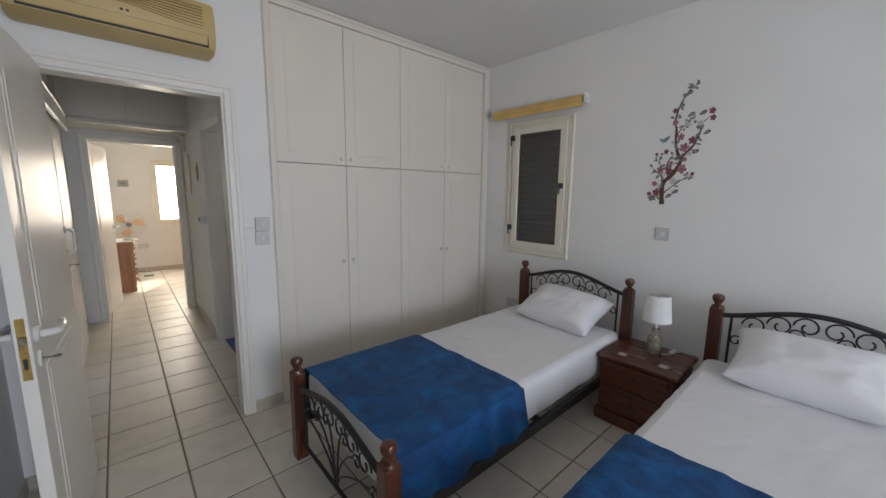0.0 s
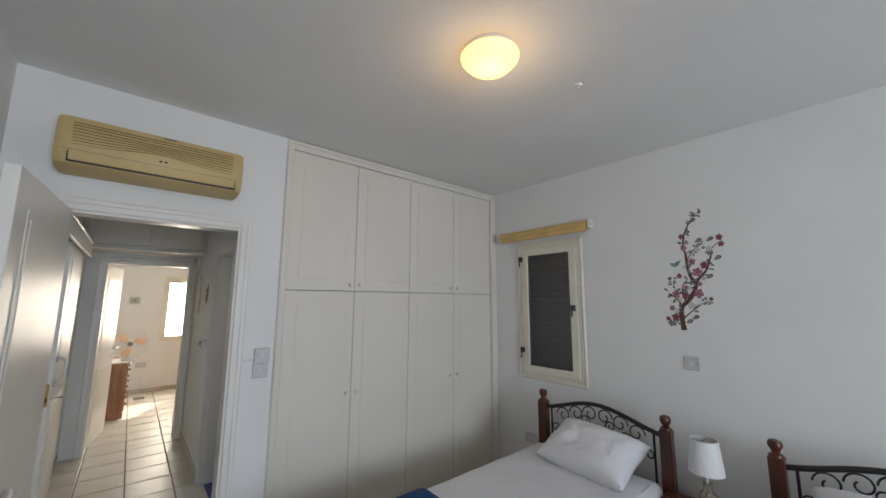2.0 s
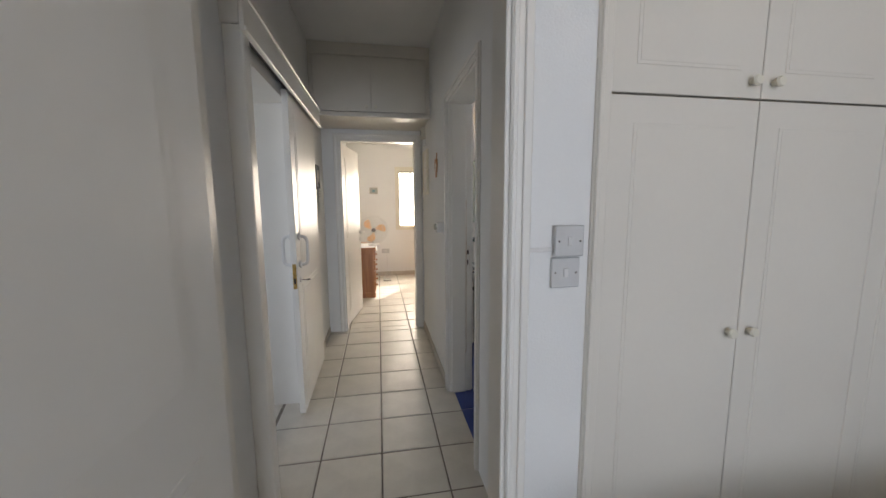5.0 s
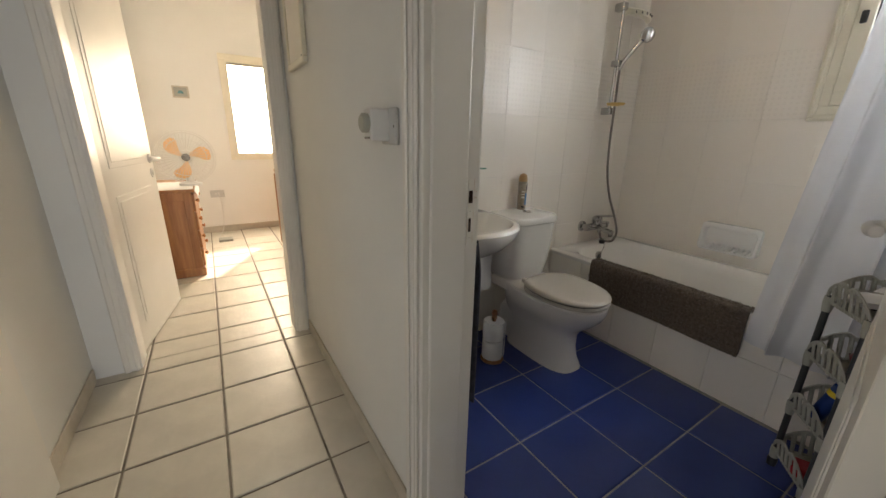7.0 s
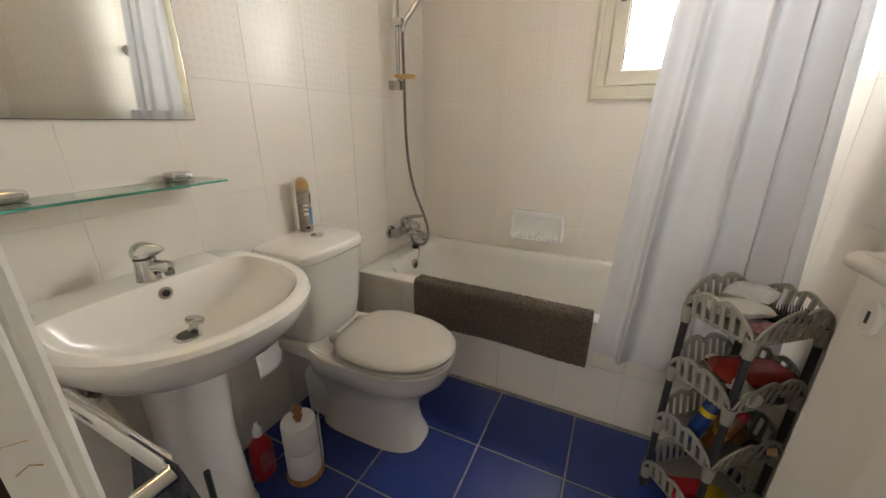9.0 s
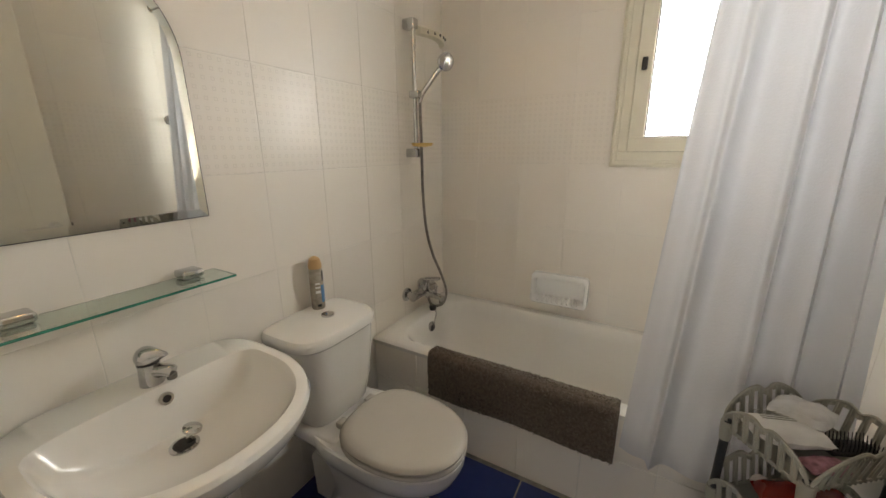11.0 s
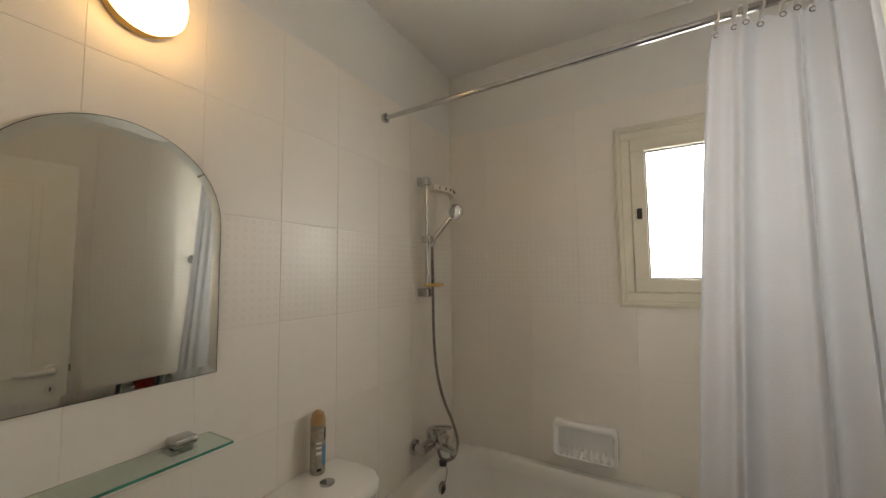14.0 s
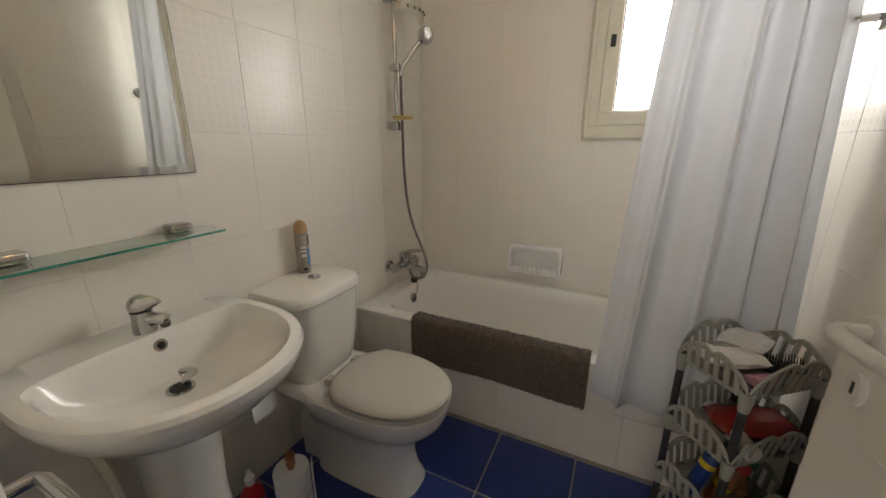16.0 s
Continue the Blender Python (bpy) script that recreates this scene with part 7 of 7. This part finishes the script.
# towel rail behind the door frame
tr_ = thing("towel_rail", "chrome towel rail on the tiled wall behind the door", "towel rail", (0.60, 3.90, 0.88))
part("bar", tube([(0.624, 3.71, 0.868), (0.690, 3.71, 0.868), (0.695, 3.725, 0.868), (0.695, 3.940, 0.868), (0.690, 3.955, 0.868), (0.624, 3.955, 0.868)], 0.009, 10), "chrome", tr_, smooth=True)
for y in (3.71, 3.955):
    part("rosette", lathe([(0.022, 0), (0.020, 0.008)], 16, (0.6225, y, 0.868), 'x'), "chrome", tr_, smooth=True)
hw = part("hand_towel", sheet(lambda u, v: (0.695 + 0.016 * math.copysign(1, u - 0.5) * min(1, abs(u - 0.5) * 12) + 0.010 * math.sin(9 * v + 3 * u) * abs(u - 0.5), 3.700 + 0.085 * v, 0.880 - 1.16 * abs(u - 0.5)), 40, 16, 0.006), "soft_grey", smooth=True)
tagged(hw, "dark grey towel hanging on the chrome rail", "towel")
tbx = thing("toilet_brush", "white toilet brush holder on the blue tiles", "toilet brush", (0.925, 4.18, 0))
part("holder", lathe([(0.046, 0.0005), (0.050, 0.01), (0.046, 0.170), (0.050, 0.176), (0.036, 0.180)], 22, (0.925, 4.18, 0)), "plastic", tbx, smooth=True)
part("handle", tube([(0.925, 4.18, 0.17), (0.925, 4.18, 0.36)], 0.008, 8), "dark_plastic", tbx, smooth=True)

# ---- floors, tiles and skirting ----


def tiled_floor(name, x0, y0, x1, y1, ox, oy, pitch, mat, joint_mat, label, gap=0.0085):
    fl = part(name, box(x0, y0, -0.15, x1, y1, -0.004), joint_mat)
    tagged(fl, label, "floor", "", "structure")
    shapes = {}
    i0, i1 = math.floor((x0 - ox) / pitch), math.ceil((x1 - ox) / pitch)
    j0, j1 = math.floor((y0 - oy) / pitch), math.ceil((y1 - oy) / pitch)
    for i in range(i0, i1):
        for j in range(j0, j1):
            ax, bx = max(x0, ox + i * pitch + gap / 2), min(x1, ox + (i + 1) * pitch - gap / 2)
            ay, by = max(y0, oy + j * pitch + gap / 2), min(y1, oy + (j + 1) * pitch - gap / 2)
            if bx - ax < 0.02 or by - ay < 0.02:
                continue
            key = (round(bx - ax, 4), round(by - ay, 4))
            if key not in shapes:
                bm = bmesh.new()
                w, d, e = key[0] / 2, key[1] / 2, 0.004
                loft([[(-w, -d, -0.012), (w, -d, -0.012), (w, d, -0.012), (-w, d, -0.012)],
                      [(-w, -d, -0.003), (w, -d, -0.003), (w, d, -0.003), (-w, d, -0.003)],
                      [(-w + e, -d + e, 0), (w - e, -d + e, 0), (w - e, d - e, 0), (-w + e, d - e, 0)]], bm)
                me = bpy.data.meshes.new("tile")
                bm.to_mesh(me)
                bm.free()
                me.materials.append(M[mat])
                shapes[key] = me
            t = new("tile", shapes[key])
            t.parent = fl
            t.location = ((ax + bx) / 2, (ay + by) / 2, random.uniform(-0.0006, 0.0006))
    return fl


CREAM_FLOOR = "cream ceramic floor tiles with sunken grey grout"
tiled_floor("floor_bedroom", W_X, -4.60, E_X, N_Y + 0.06, TX, TY, TILE, "tile", "grout", CREAM_FLOOR)
tiled_floor("floor_hall", -0.71, N_Y + 0.06, 0.49, 5.13, TX, TY, TILE, "tile", "grout", CREAM_FLOOR)
tiled_floor("floor_far_room", -0.56, 5.13, E_X, 8.05, TX, TY, TILE, "tile", "grout", CREAM_FLOOR)
tiled_floor("floor_kitchen", -3.95, 2.15, -0.71, 8.10, TX, TY, TILE, "tile", "grout", CREAM_FLOOR)
tiled_floor("floor_bathroom", 0.49, 2.80, 1.958, 4.50, 0.962, 3.701, 0.3245, "blue_tile", "blue_grout",
            "deep blue ceramic floor tiles with pale grout", 0.006)


def wall_tiles(host, name, along, lo, hi, face, out, z_top, origin, holes=(), z_bot=0.0):
    """Tiles on a wall face. along: axis of the wall; face: its plane; out: which way the tiles stand proud."""
    pw, ph, gap = 0.2525, 0.336, 0.0016
    shapes = {}
    i0, i1 = math.floor((lo - origin) / pw), math.ceil((hi - origin) / pw)
    for i in range(i0, i1):
        for j in range(0, 7):
            a, b = max(lo, origin + i * pw + gap / 2), min(hi, origin + (i + 1) * pw - gap / 2)
            c, d = max(z_bot, z_top - (j + 1) * ph + gap / 2), z_top - j * ph - gap / 2
            if b - a < 0.012 or d - c < 0.012:
                continue
            pieces = [(a, b, c, d)]
            for h in holes:
                cut = []
                for (a, b, c, d) in pieces:
                    if b <= h[0] or a >= h[1] or d <= h[2] or c >= h[3]:
                        cut.append((a, b, c, d))
                        continue
                    if a < h[0]:
                        cut.append((a, h[0], c, d))
                    if b > h[1]:
                        cut.append((h[1], b, c, d))
                    m0, m1 = max(a, h[0]), min(b, h[1])
                    if c < h[2]:
                        cut.append((m0, m1, c, h[2]))
                    if d > h[3]:
                        cut.append((m0, m1, h[3], d))
                pieces = cut
            for (a, b, c, d) in pieces:
                if b - a < 0.012 or d - c < 0.012:
                    continue
                mat = "decor_tile" if j == 2 else "wall_tile"
                key = (round(b - a, 4), round(d - c, 4), mat)
                if key not in shapes:
                    w, h2, e = key[0] / 2, key[1] / 2, 0.0012
                    rings = [[(-w, -h2, 0), (w, -h2, 0), (w, h2, 0), (-w, h2, 0)],
                             [(-w, -h2, 0.0035), (w, -h2, 0.0035), (w, h2, 0.0035), (-w, h2, 0.0035)],
                             [(-w + e, -h2 + e, 0.0042), (w - e, -h2 + e, 0.0042), (w - e, h2 - e, 0.0042), (-w + e, h2 - e, 0.0042)]]
                    bm = loft([[((p[0], out * p[2], p[1]) if along == 'x' else (out * p[2], p[0], p[1])) for p in r] for r in rings])
                    bmesh.ops.recalc_face_normals(bm, faces=bm.faces)
                    me = bpy.data.meshes.new("tile")
                    bm.to_mesh(me)
                    bm.free()
                    me.materials.append(M[mat])
                    shapes[key] = me
                t = new("tile", shapes[key])
                m, z = (a + b) / 2, (c + d) / 2
                t.location = (m, face, z) if along == 'x' else (face, m, z)
                t.parent = host
    return host


def tile_bed(name, x0, y0, z0, x1, y1, z1):
    ob = part(name, box(x0, y0, z0, x1, y1, z1), "tile_joint")
    return tagged(ob, "glossy white ceramic wall tiles with thin joints", "wall tiles", "", "structure")


TOP = 2.305
tagged(part("floor_under_bath", box(1.958, 2.80, -0.15, E_X, 4.50, -0.004), "blue_grout"), "bare screed under the bath", "floor", "", "structure")
tagged(part("floor_edges", box(0.585, N_Y + 0.06, -0.15, E_X, 2.80, -0.004), "grout"), "bare screed under the wardrobe", "floor", "", "structure")

wall_tiles(tile_bed("tile_wall_north", 0.62, 4.4930, 0, E_X - 0.006, 4.499, TOP), "n", 'x', 0.621, E_X - 0.012, 4.496, -1, TOP, 1.463)
eb = [(2.84, 3.535, 1.305, 2.135)]
be = tagged(part("tile_wall_east", box(E_X - 0.0070, 2.802, 0, E_X - 0.001, 4.4925, 1.305), "tile_joint"),
            "glossy white ceramic wall tiles round the window", "wall tiles", "", "structure")
for n, q in enumerate([(2.802, 1.305, 2.84, TOP), (3.535, 1.305, 4.4925, TOP), (2.84, 2.135, 3.535, TOP)]):
    part("tile_backing", box(E_X - 0.0070, q[0], q[1], E_X - 0.001, q[2], q[3]), "tile_joint", be)
wall_tiles(be, "e", 'y', 2.806, 4.489, E_X - 0.004, -1, TOP, 3.495, eb)
wall_tiles(tile_bed("tile_wall_south", 0.62, 2.801, 0, E_X - 0.006, 2.8060, TOP), "s", 'x', 0.621, E_X - 0.012, 2.803, 1, TOP, 1.463)
wb = tile_bed("tile_wall_west", 0.616, 3.69, 0, 0.6220, 4.4925, TOP)
wall_tiles(wb, "w", 'y', 3.69, 4.489, 0.619, 1, TOP, 3.495)


def skirting(name, x0, y0, x1, y1, h=0.075):
    tagged(part(name, box(x0, y0, 0.0, x1, y1, h, 0.003, 1), "skirting"), "beige ceramic skirting tiles", "skirting", "", "structure")


skirting("baseboard_bedroom_north", 0.375, N_Y - 0.010, 0.575, N_Y - 0.0005)
skirting("baseboard_bedroom_north_corner", W_X, N_Y - 0.010, -0.515, N_Y - 0.0005)
skirting("baseboard_bedroom_east", E_X - 0.010, -4.60, E_X - 0.0005, N_Y - 0.03)
skirting("baseboard_bedroom_west", W_X + 0.0005, -4.60, W_X + 0.010, N_Y - 0.012)
skirting("baseboard_hall_east", 0.440, 3.675, 0.4495, 5.035)
skirting("baseboard_hall_west", -0.5645, 3.685, -0.556, 5.035)
skirting("baseboard_hall_west_near", -0.5645, N_Y + 0.13, -0.554, 2.66)
skirting("baseboard_far_north", -0.56, 8.040, E_X, 8.0495)
skirting("baseboard_far_west", -0.5595, 5.21, -0.55, 8.03)
